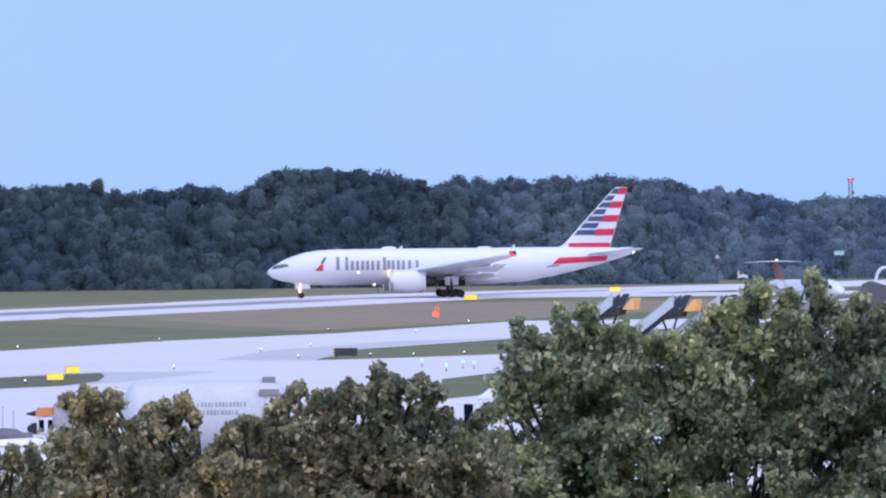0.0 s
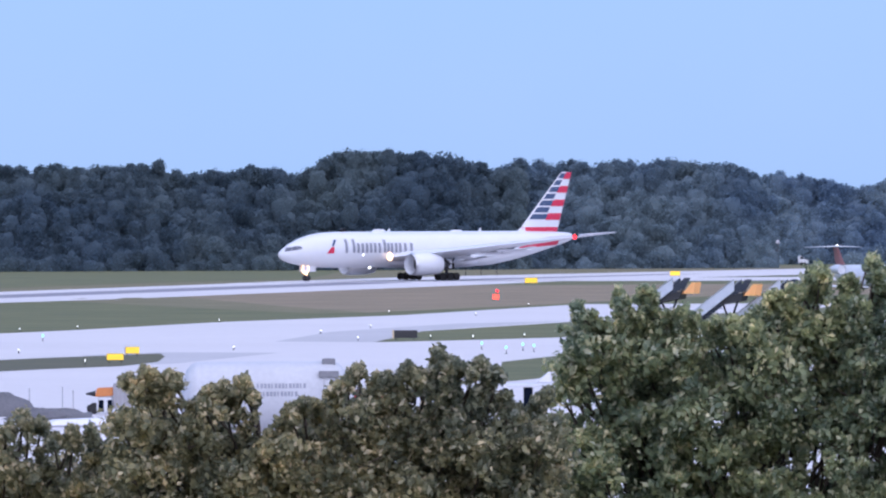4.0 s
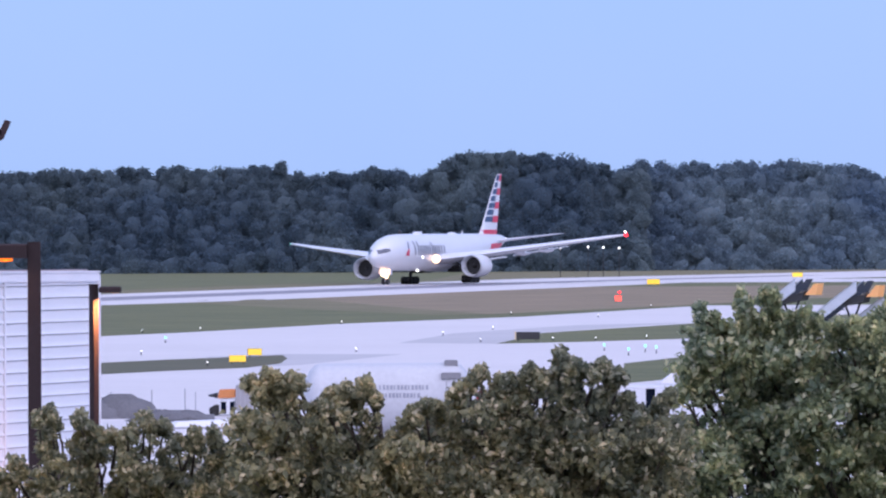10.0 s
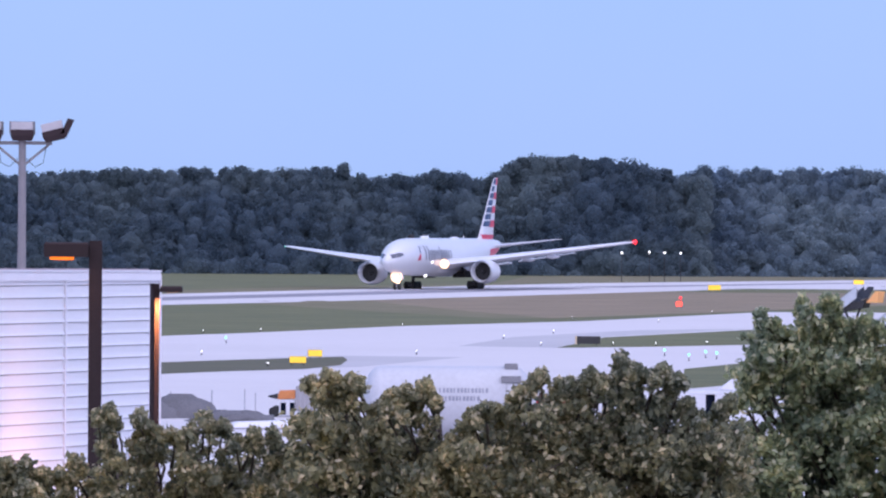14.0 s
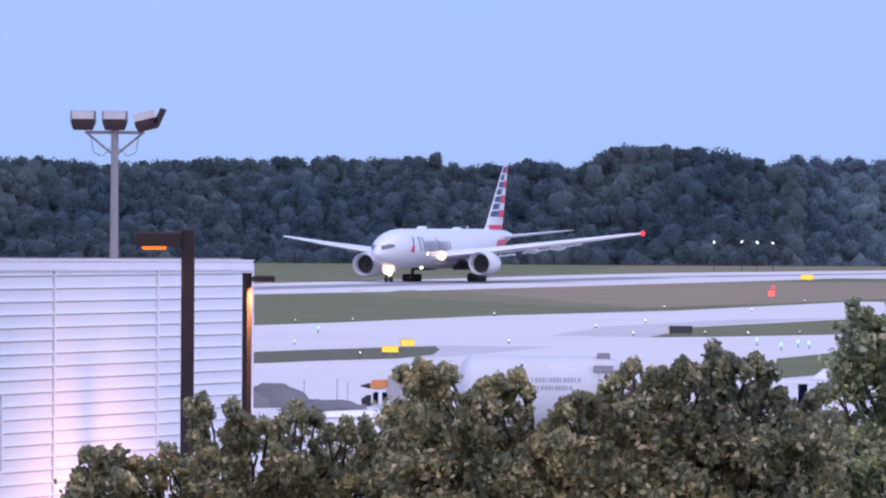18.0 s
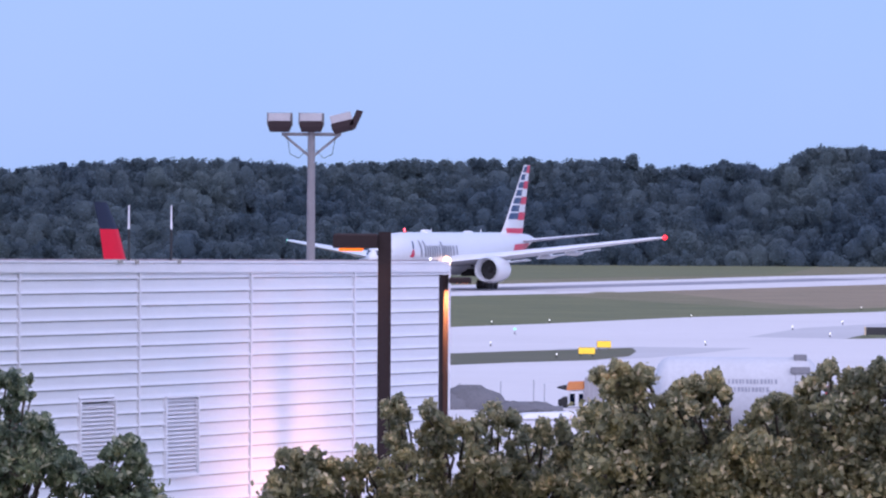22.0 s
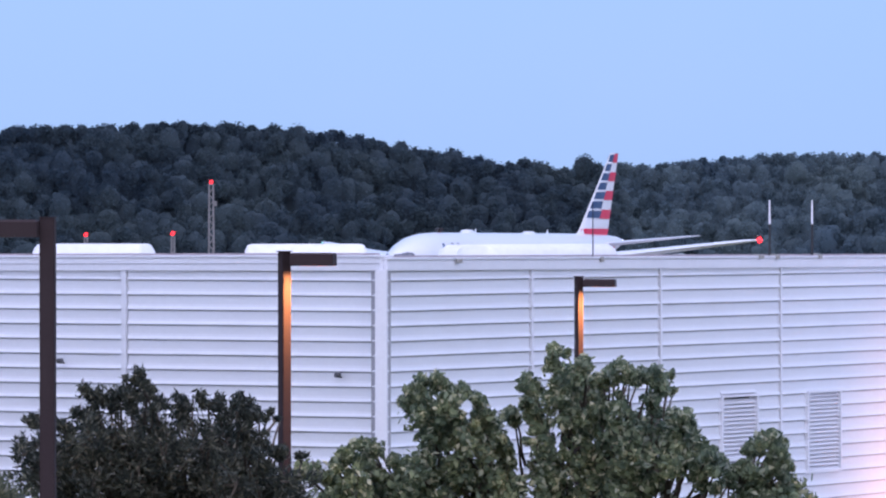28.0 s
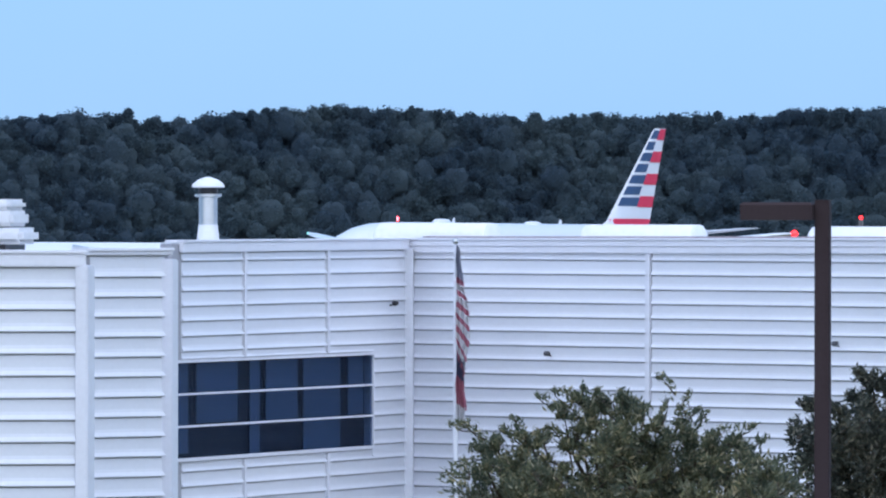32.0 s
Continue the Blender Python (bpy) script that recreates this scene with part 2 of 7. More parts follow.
def sheet(name, mat, label, category, corners, lift, steps=10):
    """A flat patch with four corners that follows the ground: near left, near right, far right, far left."""
    bm = bmesh.new()
    a, b, c, d = [Vector(p) for p in corners]
    rows = []
    for i in range(steps + 1):
        u = i / steps
        left, right = a.lerp(d, u), b.lerp(c, u)
        rows.append([bm.verts.new((*left.lerp(right, k / steps).to_2d(), 0)) for k in range(steps + 1)])
    for r in rows:
        for v in r:
            v.co.z = terrain(v.co.x, v.co.y) + lift
    for r, q in zip(rows, rows[1:]):
        for k in range(steps):
            bm.faces.new((r[k], r[k + 1], q[k + 1], q[k]))
    return solid(name, bm, mat, label, category, kind="structure")


def build_ground():
    bm = bmesh.new()
    ys = [-400, 0, 300, 600, 780, 820, 860, 900, 970, 1050, 1180, 1240, 1292, 1300, 1350, 1400, 1450, 1510, 1600, 1800, 2200, 3000, 4900]
    xs = [-3000, -1500, -800, -400, -250, -177, -160, -110, -77, -60, -20, 20, 60, 120, 250, 600, 1500, 3000]
    g = [[bm.verts.new((x, y, terrain(x, y) - 0.006)) for x in xs] for y in ys]
    for r, q in zip(g, g[1:]):
        for k in range(len(xs) - 1):
            bm.faces.new((r[k], r[k + 1], q[k + 1], q[k]))
    solid("ground", bm, GRASS, "wide mown green airfield grass", "grass", kind="structure")


build_ground()
D_RUN = Vector((math.cos(radians(251.5)), math.sin(radians(251.5))))
N_RUN = Vector((-D_RUN.y, D_RUN.x))


def along(s, w):
    """A place on the runway: s metres down it, w metres to the right of the centre line when rolling."""
    p = Vector((1.4, 1485.0)) + D_RUN * s - N_RUN * w
    return (p.x, p.y, 0)


def patch(name, mat, label, category, outline, lift):
    """A flat piece of the level airfield with any outline."""
    bm = bmesh.new()
    bm.faces.new([bm.verts.new((x, y, -1.0 + lift)) for x, y in outline])
    bmesh.ops.triangulate(bm, faces=bm.faces)
    return solid(name, bm, mat, label, category, kind="structure")


sheet("runway", CONCRETE, "pale concrete runway with wide shoulders", "runway", (along(750, -40), along(750, 10), along(0, 10), along(0, -40)), 0.010, 24)
sheet("runway_flare", CONCRETE, "pale concrete runway widening towards its end", "runway", (along(0, -40), along(0, 10), along(-160, 30), along(-160, -34)), 0.010, 10)
sheet("runway_end", CONCRETE, "pale concrete runway end", "runway", (along(-160, -34), along(-160, 30), along(-700, 30), along(-700, -34)), 0.010, 20)
sheet("runway_wear", RUNWAY_DARK, "tyre-darkened strip along the runway", "runway", (along(750, -20), along(750, -4), along(0, -4), along(0, -18)), 0.018, 24)
sheet("runway_wear_end", RUNWAY_DARK, "tyre-darkened strip fading towards the runway end", "runway", (along(0, -18), along(0, -4), along(-250, 4), along(-250, -4)), 0.018, 12)
# the taxiway that feeds the runway's end
sheet("taxiway_entry", CONCRETE, "pale concrete taxiway joining the runway", "taxiway", ((20, 1512, 0), (330, 1470, 0), (330, 1640, 0), (20, 1590, 0)), 0.012, 16)
patch("apron", CONCRETE, "pale concrete taxiway and apron", "pavement",
      ((-150, 200), (190, 200), (190, 1285), (62, 1285), (49, 1228), (15.5, 1049), (-5.6, 980), (-20.5, 905), (-27, 880), (-60, 745), (-150, 420)), 0.010)
patch("grass_island", GRASS_DARK, "dark brownish grass island between the taxiways", "grass",
      ((-45, 560), (-16.6, 652.7), (-11.0, 665.8), (-8.6, 686.8), (-8.4, 714.5), (-9.0, 733.9), (-13.4, 722.1), (-18.1, 710.5), (-45, 625)), 0.018)
patch("asphalt_wedge", ASPHALT, "grey asphalt wedge beside the grass island", "pavement",
      ((-10.7, 668.7), (-7.0, 678.7), (0.9, 734.7), (-9.0, 740.7), (-15.2, 724.6)), 0.014)
patch("grass_strip", GRASS, "mown grass strip along the taxiway", "grass",
      ((9.4, 799.9), (16.9, 809.3), (27.4, 829.4), (95, 1110), (95, 1230), (32.4, 963.2), (15.1, 883.6)), 0.018)
patch("asphalt_fillet", ASPHALT, "grey asphalt fillet of the taxiway bend", "pavement",
      ((0.5, 808.0), (9.4, 799.9), (15.2, 888.5), (32.8, 974.9), (20.0, 953.4), (6.1, 882.8)), 0.014)
patch("grass_verge", GRASS, "green grass verge at the apron edge", "grass",
      ((15.2, 588.7), (19.8, 610.0), (60, 700), (60, 830), (23.0, 709.7), (17.7, 678.1)), 0.018)
# browned grass between the runway and the taxiway: it narrows towards the building
sheet("dry_grass", DRY_GRASS, "browned dry grass beside the taxiway", "grass", ((12, 1084, 0), (62, 1288, 0), (18, 1440, 0), (-15, 1338, 0)), 0.005, 16)
sheet("faded_fringe", FADED_GRASS, "half-browned grass fringe beside the dry grass", "grass", ((5, 1079, 0), (12, 1084, 0), (-15, 1338, 0), (-33, 1287, 0)), 0.005, 16)
sheet("dry_grass_far", DRY_GRASS, "browned dry grass beside the runway end", "grass", ((18, 1440, 0), (62, 1288, 0), (360, 1480, 0), (21, 1447, 0)), 0.005, 14)
sheet("dry_verge", FADED_GRASS, "browned dry grass beyond the runway", "grass", (along(-110, 31), along(-420, 31), along(-620, 60), along(-398, 118)), 0.004, 14)
sheet("mound_grass", GRASS, "green grass beyond the runway", "grass", (along(700, 22), along(-80, 30), along(-190, 180), along(420, 300)), 0.004, 12)
sheet("dry_shoulder", FADED_GRASS, "browned grass along the runway shoulder", "grass", (along(500, 9), along(500, 22), along(-110, 30), along(-110, 9)), 0.004, 20)
# ---- the white warehouse ----
ROWS_TOP, PITCH = 7.93, 0.30


def wall_frame(a, b):
    """Along x, out of the wall towards the camera -y, up z."""
    a, b = Vector(a), Vector(b)
    d = (b - a).normalized()
    out = Vector((d.y, -d.x))
    if out.dot(-a) < 0:
        out = -out
    return Matrix(((d.x, -out.x, 0, a.x), (d.y, -out.y, 0, a.y), (0, 0, 1, 0), (0, 0, 0, 1))), (b - a).length


PLANKS = {}
EDGE_BROWN = material("brownish_edge_strip", (0.3, 0.25, 0.27), 0.7, 0, 0.3, 0.6, 6)


def plank_mesh(length, height):
    """One lapped sheet: its foot stands out, its head tucks under the next."""
    key = (round(length, 2), round(height, 2))
    if key not in PLANKS:
        bm = bmesh.new()
        h = height - 0.022
        prof = [(-0.016, h), (-0.018, 0.42 * h), (-0.028, 0.26 * h), (-0.058, 0.022), (-0.06, 0.008), (-0.05, 0.0), (0.0, 0.0), (0.0, h)]
        loft(bm, [[(x, y, z) for y, z in prof] for x in (0.0, length)])
        PLANKS[key] = finish("siding_plank", bm, WALL_WHITE)
    return PLANKS[key]


def siding_wall(name, label, a, b, top, rows_top, pitch, joints, openings=(), foot=-1.0, fascia=0.33, depth=0.25, sag=0.0, fall=0.0, shade_line=0.0):
    m, length = wall_frame(a, b)
    m[2][0] = -sag
    bm = bmesh.new()
    # backing sheet, pieced round the openings
    us = sorted({0.0, length, *[o[0] for o in openings], *[o[1] for o in openings]})
    for u0, u1 in zip(us, us[1:]):
        cut = sorted((o[2], o[3]) for o in openings if o[0] <= u0 + 1e-4 and o[1] >= u1 - 1e-4)
        z = foot
        for z0, z1 in cut:
            box(bm, u0, u1, 0.0, depth, z, z0)
            z = z1
        box(bm, u0, u1, 0.0, depth, z, top - 0.02 - fall * length)
    wall = solid(name, bm, JOINT_GREY, label, "wall", kind="structure")
    wall.matrix_world = m
    for u in joints:
        bm = bmesh.new()
        spans = [(foot, top - fascia)]
        for o in openings:
            if o[0] < u + 0.1 and o[1] > u - 0.1:
                spans = [(foot, o[2] - 0.09), (o[3] + 0.06, top - fascia)]
        for z0, z1 in spans:
            box(bm, u - 0.06, u + 0.06, -0.075, -0.002, z0, z1)
        part("joint_batten", bm, TRIM_WHITE, wall)
    bm = bmesh.new()
    loft(bm, [[(u, -0.10, top - fascia - fall * u), (u, -0.003, top - fascia - fall * u), (u, -0.003, top - fall * u), (u, -0.10, top - fall * u)] for u in (-0.02, length + 0.02)])
    part("fascia", bm, TRIM_WHITE, wall, bevel=0.015)
    bm = bmesh.new()
    loft(bm, [[(u, -0.13, top + 0.001 - fall * u), (u, 0.3, top + 0.001 - fall * u), (u, 0.3, top + 0.05 - fall * u), (u, -0.13, top + 0.05 - fall * u)] for u in (-0.03, length + 0.03)])
    part("coping", bm, TRIM_WHITE, wall, bevel=0.01)
    # a dark grey strip painted in for the shadow line across the fascia
    if shade_line:
        bm = bmesh.new()
        loft(bm, [[(u, -0.112, z - fall * u), (u, -0.101, z - fall * u), (u, -0.101, z + 0.014 - fall * u), (u, -0.112, z + 0.014 - fall * u)] for u in (0.0, length) for z in (top - shade_line,)])
        part("drip_edge", bm, JOINT_GREY, wall, "grey strip for the fascia's shadow line")
    if length > 15:
        bm = bmesh.new()
        loft(bm, [[(u, 0.12, top + 0.051 - fall * u), (u, 0.28, top + 0.051 - fall * u), (u, 0.28, top + 0.085 - fall * u), (u, 0.12, top + 0.085 - fall * u)] for u in (0.3, length - 0.3)])
        part("edge_strip", bm, EDGE_BROWN, wall, "brownish roof edge strip")
    edges = [0.0, *joints, length]
    rows = [(rows_top, top - fascia)]
    while rows[-1][0] - pitch > foot + 2.2:
        rows.append((rows[-1][0] - pitch, rows[-1][0]))
    for z0, z1 in rows:
        for u0, u1 in zip(edges, edges[1:]):
            u0, u1 = u0 + 0.085, u1 - 0.085
            spans = [(u0, u1)]
            for o in openings:
                if o[2] < z1 - 0.02 and o[3] > z0 + 0.02:
                    spans = [s for p, q in spans for s in ((p, min(q, o[0])), (max(p, o[1]), q)) if s[1] - s[0] > 0.04]
            laid = [(p, q, z0, z1) for p, q in spans]
            # sheets cut short over and under an opening
            for o in openings:
                p, q = max(u0, o[0]), min(u1, o[1])
                if q - p > 0.04 and o[2] < z1 - 0.02 and o[3] > z0 + 0.02:
                    laid += [(p, q, lo, hi) for lo, hi in ((o[3] + 0.052, z1), (z0, o[2] - 0.052)) if hi - lo > 0.05]
            for p, q, lo, hi in laid:
                ob = new("siding_plank", plank_mesh(q - p, hi - lo))
                ob.parent = wall
                ob.location = (p, -0.004, lo)
    # closed foot below the lowest sheet
    bm = bmesh.new()
    box(bm, 0, length, -0.05, -0.004, foot, rows[-1][0] - 0.03)
    part("plinth", bm, TRIM_WHITE, wall)
    return wall, m


A, B, C1, C2 = (-19.7, 174.7), (-7.386, 222.095), (-36.8, 184.9), (-39.0, 172.6)
LOUVRES = [((20.54, 5.26), (22.98, 3.86)), ((26.53, 5.25), (28.91, 3.45))]
OPEN_E = [(p[0], q[0], q[1], p[1]) for p, q in LOUVRES]
east, M_EAST = siding_wall("wall_east", "long white metal-sided warehouse wall", A, B, 8.35, ROWS_TOP, PITCH,
                           [8.45, 16.52, 24.69, 32.89, 41.07], OPEN_E, fascia=0.22, sag=0.001, fall=0.0026)
south, M_SOUTH = siding_wall("wall_south", "white metal-sided warehouse wall", A, C1, 8.40, ROWS_TOP, PITCH,
                             [6.53, 13.20], fascia=0.27, sag=-0.002, fall=0.004, shade_line=0.13)
WIN = ((12.85, 5.96), (2.11, 4.03))
OPEN_W = [(min(WIN[0][0], WIN[1][0]), max(WIN[0][0], WIN[1][0]), WIN[1][1], WIN[0][1])]
back, M_BACK = siding_wall("wall_return", "white metal-sided warehouse wall with a dark window", C1, C2, 8.34, ROWS_TOP + 0.04, PITCH,
                           [4.66, 9.16], OPEN_W, fascia=0.2)
# two nearer blocks at the west end
F0, F1 = (-29.69, 130.67), (-30.68, 129.41)
G0, G1 = (-27.93, 117.73), (-33.91, 115.11)
near_b, M_NB = siding_wall("wall_block", "white metal-sided block wall", F0, F1, 8.42, 8.035, 0.30, [], fascia=0.06)
near_a, M_NA = siding_wall("wall_porch", "white metal-sided front block wall", G0, G1, 8.46, 8.0, 0.30, [], fascia=0.18)


def side_of(name, a, b, top, label):
    bm = bmesh.new()
    m, length = wall_frame(a, b)
    box(bm, 0.0, length, 0.0, 0.25, -1.0, top, m)
    solid(name, bm, WALL_WHITE, label, "wall", kind="structure")


side_of("wall_block_side", (F0[0] - 0.4, F0[1] + 0.3), (F0[0] - 11.5, F0[1] + 42), 8.3, "white side wall of the block")
side_of("wall_porch_side", (G0[0] - 0.4, G0[1] + 0.3), (G0[0] - 3.6, G0[1] + 11), 8.4, "white side wall of the front block")
side_of("wall_north", (-7.62, 222.36), (-60, 238), 8.0, "white back wall of the warehouse")
# corner trims
for pos, w in (((-19.71, 174.56), 0.12), ((-36.75, 184.74), 0.1), ((-7.36, 222.16), 0.1)):
    bm = bmesh.new()
    box(bm, pos[0] - w, pos[0] + w, pos[1] - w, pos[1] + w * 0.6, -1.0, 8.16)
    solid("corner_trim", bm, TRIM_WHITE, "white metal corner trim of the warehouse", "trim", kind="structure", bevel=0.02)
for p, w in ((F0, 0.09), (G0, 0.09)):
    bm = bmesh.new()
    box(bm, p[0] - w, p[0] + w, p[1] - 0.12, p[1] + 0.3, -1.0, 8.3)
    solid("corner_trim", bm, TRIM_WHITE, "white metal corner trim of the block", "trim", kind="structure", bevel=0.02)
bm = bmesh.new()
f = [bm.verts.new((x, y, z)) for x, y, z in ((-19.7, 175.1, 8.02), (-7.72, 221.85, 8.02), (-60, 238, 8.02), (-75, 190, 8.02), (-39.3, 173, 8.02), (-37, 185.3, 8.02))]
bm.faces.new(f)
ex = bmesh.ops.extrude_face_region(bm, geom=bm.faces[:])
bmesh.ops.translate(bm, verts=[v for v in ex["geom"] if isinstance(v, bmesh.types.BMVert)], vec=(0, 0, -0.2))
bmesh.ops.triangulate(bm, faces=bm.faces)
solid("roof", bm, ROOF_WHITE, "white flat membrane roof of the warehouse", "roof", kind="structure")
for nm, p, q, top, deep in (("roof_block", F0, F1, 8.38, 1.5), ("roof_porch", G0, G1, 8.41, 1.5)):
    bm = bmesh.new()
    box(bm, q[0], p[0] - 0.6, p[1] + 0.2, p[1] + deep, top - 0.2, top)
    solid(nm, bm, ROOF_WHITE, "white flat roof of the block", "roof", kind="structure")


def louvre(opening):
    u0, u1, z0, z1 = opening
    ob = thing("louvre_vent", "white metal louvre vent set in the warehouse wall", "vent", M_EAST, "louvre vents in the warehouse wall")
    for nm, dims in (("frame_side", (u0 - 0.03, u0 + 0.05, z0 - 0.03, z1 + 0.03)), ("frame_side", (u1 - 0.05, u1 + 0.03, z0 - 0.03, z1 + 0.03)), ("frame_head", (u0 + 0.051, u1 - 0.051, z1 - 0.02, z1 + 0.03)), ("frame_sill", (u0 + 0.051, u1 - 0.051, z0 - 0.03, z0 + 0.04))):
        bm = bmesh.new()
        box(bm, dims[0], dims[1], -0.1, 0.1, dims[2], dims[3])
        part(nm, bm, TRIM_WHITE, ob)
    bm = bmesh.new()
    box(bm, u0 + 0.04, u1 - 0.04, 0.11, 0.14, z0, z1)
    part("backing", bm, DARK_METAL, ob)
    z = z0 + 0.08
    while z < z1 - 0.06:
        bm = bmesh.new()
        loft(bm, [[(x, -0.06, z - 0.035), (x, -0.05, z - 0.048), (x, 0.05, z + 0.045), (x, 0.04, z + 0.056)] for x in (u0 + 0.052, u1 - 0.052)])
        part("slat", bm, TRIM_WHITE, ob)
        z += 0.092


for o in OPEN_E:
    louvre(o)


def office_window():
    u0, u1, z0, z1 = OPEN_W[0]
    ob = thing("window_1", "wide dark office window with two white bars", "window", M_BACK, kind="structure")
    for nm, d in (("frame_side", (u0 - 0.04, u0 + 0.02, z0 - 0.05, z1 + 0.04)), ("frame_side", (u1 - 0.02, u1 + 0.04, z0 - 0.05, z1 + 0.04)), ("frame_head", (u0 + 0.021, u1 - 0.021, z1 - 0.015, z1 + 0.04))):
        bm = bmesh.new()
        box(bm, d[0], d[1], -0.06, 0.02, d[2], d[3])
        part(nm, bm, TRIM_WHITE, ob)
    bm = bmesh.new()
    box(bm, u0 + 0.021, u1 - 0.021, -0.09, 0.02, z0 - 0.05, z0 + 0.015)
    part("window_sill", bm, TRIM_WHITE, ob)
    h = (z1 - z0) / 3
    for k in range(3):
        bm = bmesh.new()
        box(bm, u0 + 0.022, u1 - 0.022, -0.02, -0.012, z0 + k * h + 0.02, z0 + (k + 1) * h - 0.02)
        part("pane", bm, OFFICE_GLASS, ob)
        if k:
            bm = bmesh.new()
            box(bm, u0 + 0.022, u1 - 0.022, -0.045, 0.01, z0 + k * h - 0.02, z0 + k * h + 0.02)
            part("bar", bm, TRIM_WHITE, ob)
    # black sheet in place of the unlit room: its darkness is in the colour
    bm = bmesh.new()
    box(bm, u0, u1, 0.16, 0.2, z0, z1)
    part("backing", bm, RUBBER, ob, "black sheet for the unlit room behind the glass")
    # grey panels added behind the panes, standing for faint reflections in the glass
    for f0, f1, foot in ((0.02, 0.1, 0.35), (0.14, 0.33, 0.0), (0.36, 0.52, 0.33), (0.55, 0.6, 0.0), (0.66, 0.86, 0.36), (0.9, 0.97, 0.05)):
        bm = bmesh.new()
        box(bm, u0 + f0 * (u1 - u0), u0 + f1 * (u1 - u0), 0.1, 0.11, z0 + foot * (z1 - z0), z1 - 0.03)
        part("blind", bm, REFLECT_GREY, ob, "dim grey panel standing for a reflection")


office_window()
# ---- trees ----
LEAF_GREEN = leafy("maple_leaves", (0.155, 0.202, 0.132), (0.335, 0.395, 0.262), (0.72, 0.71, 0.555))
LEAF_DEEP = leafy("deep_green_maple_leaves", (0.105, 0.142, 0.094), (0.245, 0.296, 0.196), (0.66, 0.65, 0.52))
LEAF_OLIVE = leafy("olive_leaves", (0.168, 0.175, 0.113), (0.36, 0.352, 0.23), (0.78, 0.69, 0.53))
LEAF_DARK = leafy("dark_shrub_leaves", (0.036, 0.044, 0.04), (0.092, 0.102, 0.088), (0.26, 0.25, 0.22))
LEAF_SHRUB = leafy("shrub_leaves", (0.085, 0.105, 0.078), (0.19, 0.205, 0.14), (0.46, 0.42, 0.32))


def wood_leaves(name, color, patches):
    """Leaves of a wood, and the twig mass behind, shade mixed into its colour."""
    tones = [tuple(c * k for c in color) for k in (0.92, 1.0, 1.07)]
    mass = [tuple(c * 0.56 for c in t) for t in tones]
    return leafy(name, *tones, 0.95, patches), leafy(name + "_shade_mass", *mass, 0.95, patches, 0.0)


# haze is mixed into these leaf colours: bluish, and paler farther off
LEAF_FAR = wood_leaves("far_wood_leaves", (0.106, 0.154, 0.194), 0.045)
LEAF_DISTANT = wood_leaves("hazed_distant_leaves", (0.18, 0.256, 0.342), 0.07)
LEAF_HAZED = wood_leaves("hazed_wood_leaves", (0.154, 0.22, 0.284), 0.045)
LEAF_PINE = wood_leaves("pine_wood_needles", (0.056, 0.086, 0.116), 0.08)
rng = np.random.default_rng(7)


def leaf_mesh(name, centres, out, size, mat, long=1.5, stray=0.9, facing=False, along=False):
    """Many small folded leaves, creased along the rib."""
    n = len(centres)
    rib = rng.normal(size=(n, 3)) + [0, 0, -0.5]
    if along:
        rib = out / (np.linalg.norm(out, axis=1, keepdims=True) + 1e-9) + 0.45 * rng.normal(size=(n, 3)) + [0, 0, 0.25]
    rib /= np.linalg.norm(rib, axis=1, keepdims=True)
    face = out + stray * rng.normal(size=(n, 3))
    if facing:
        rib -= face * (rib * face).sum(1, keepdims=True) / (face * face).sum(1, keepdims=True)
        rib /= np.linalg.norm(rib, axis=1, keepdims=True) + 1e-9
    side = np.cross(rib, face)
    side /= np.linalg.norm(side, axis=1, keepdims=True) + 1e-9
    up = np.cross(side, rib)
    s = size * rng.uniform(0.45, 1.5, (n, 1))
    rim = ((-0.5, 0.0, 0.0), (-0.08, 0.48, 0.18), (0.5, 0.0, -0.05), (-0.08, -0.48, 0.18))
    c = len(rim)
    v = np.empty((n, c, 3))
    for k, (a, b, h) in enumerate(rim):
        v[:, k] = centres + rib * s * long * a + side * s * b + up * s * h
    me = bpy.data.meshes.new(name)
    base = np.arange(n)[:, None] * c
    tris = np.concatenate([base + f for f in ([0, 1, 2], [0, 2, 3])]).astype(int)
    me.vertices.add(n * c)
    me.vertices.foreach_set("co", v.reshape(-1))
    me.loops.add(tris.size)
    me.loops.foreach_set("vertex_index", tris.reshape(-1))
    me.polygons.add(len(tris))
    me.polygons.foreach_set("loop_start", np.arange(len(tris)) * 3)
    me.update(calc_edges=True)
    me.materials.append(mat)
    return me


def limb(bm, a, b, r0, r1, n=6, bends=4):
    """A tapered branch with a slight wander."""
    a, b = Vector(a), Vector(b)
    pts = [a.lerp(b, k / bends) + (Vector(rng.normal(size=3)) * (b - a).length * 0.035 if 0 < k < bends else Vector((0, 0, 0))) for k in range(bends + 1)]
    rings = []
    for k, p in enumerate(pts):
        d = (pts[min(k + 1, bends)] - pts[max(k - 1, 0)]).normalized()
        u = d.orthogonal().normalized()
        w = d.cross(u)
        r = r0 + (r1 - r0) * k / bends
        rings.append([p + r * (math.cos(i * math.tau / n) * u + math.sin(i * math.tau / n) * w) for i in range(n)])
    loft(bm, rings)


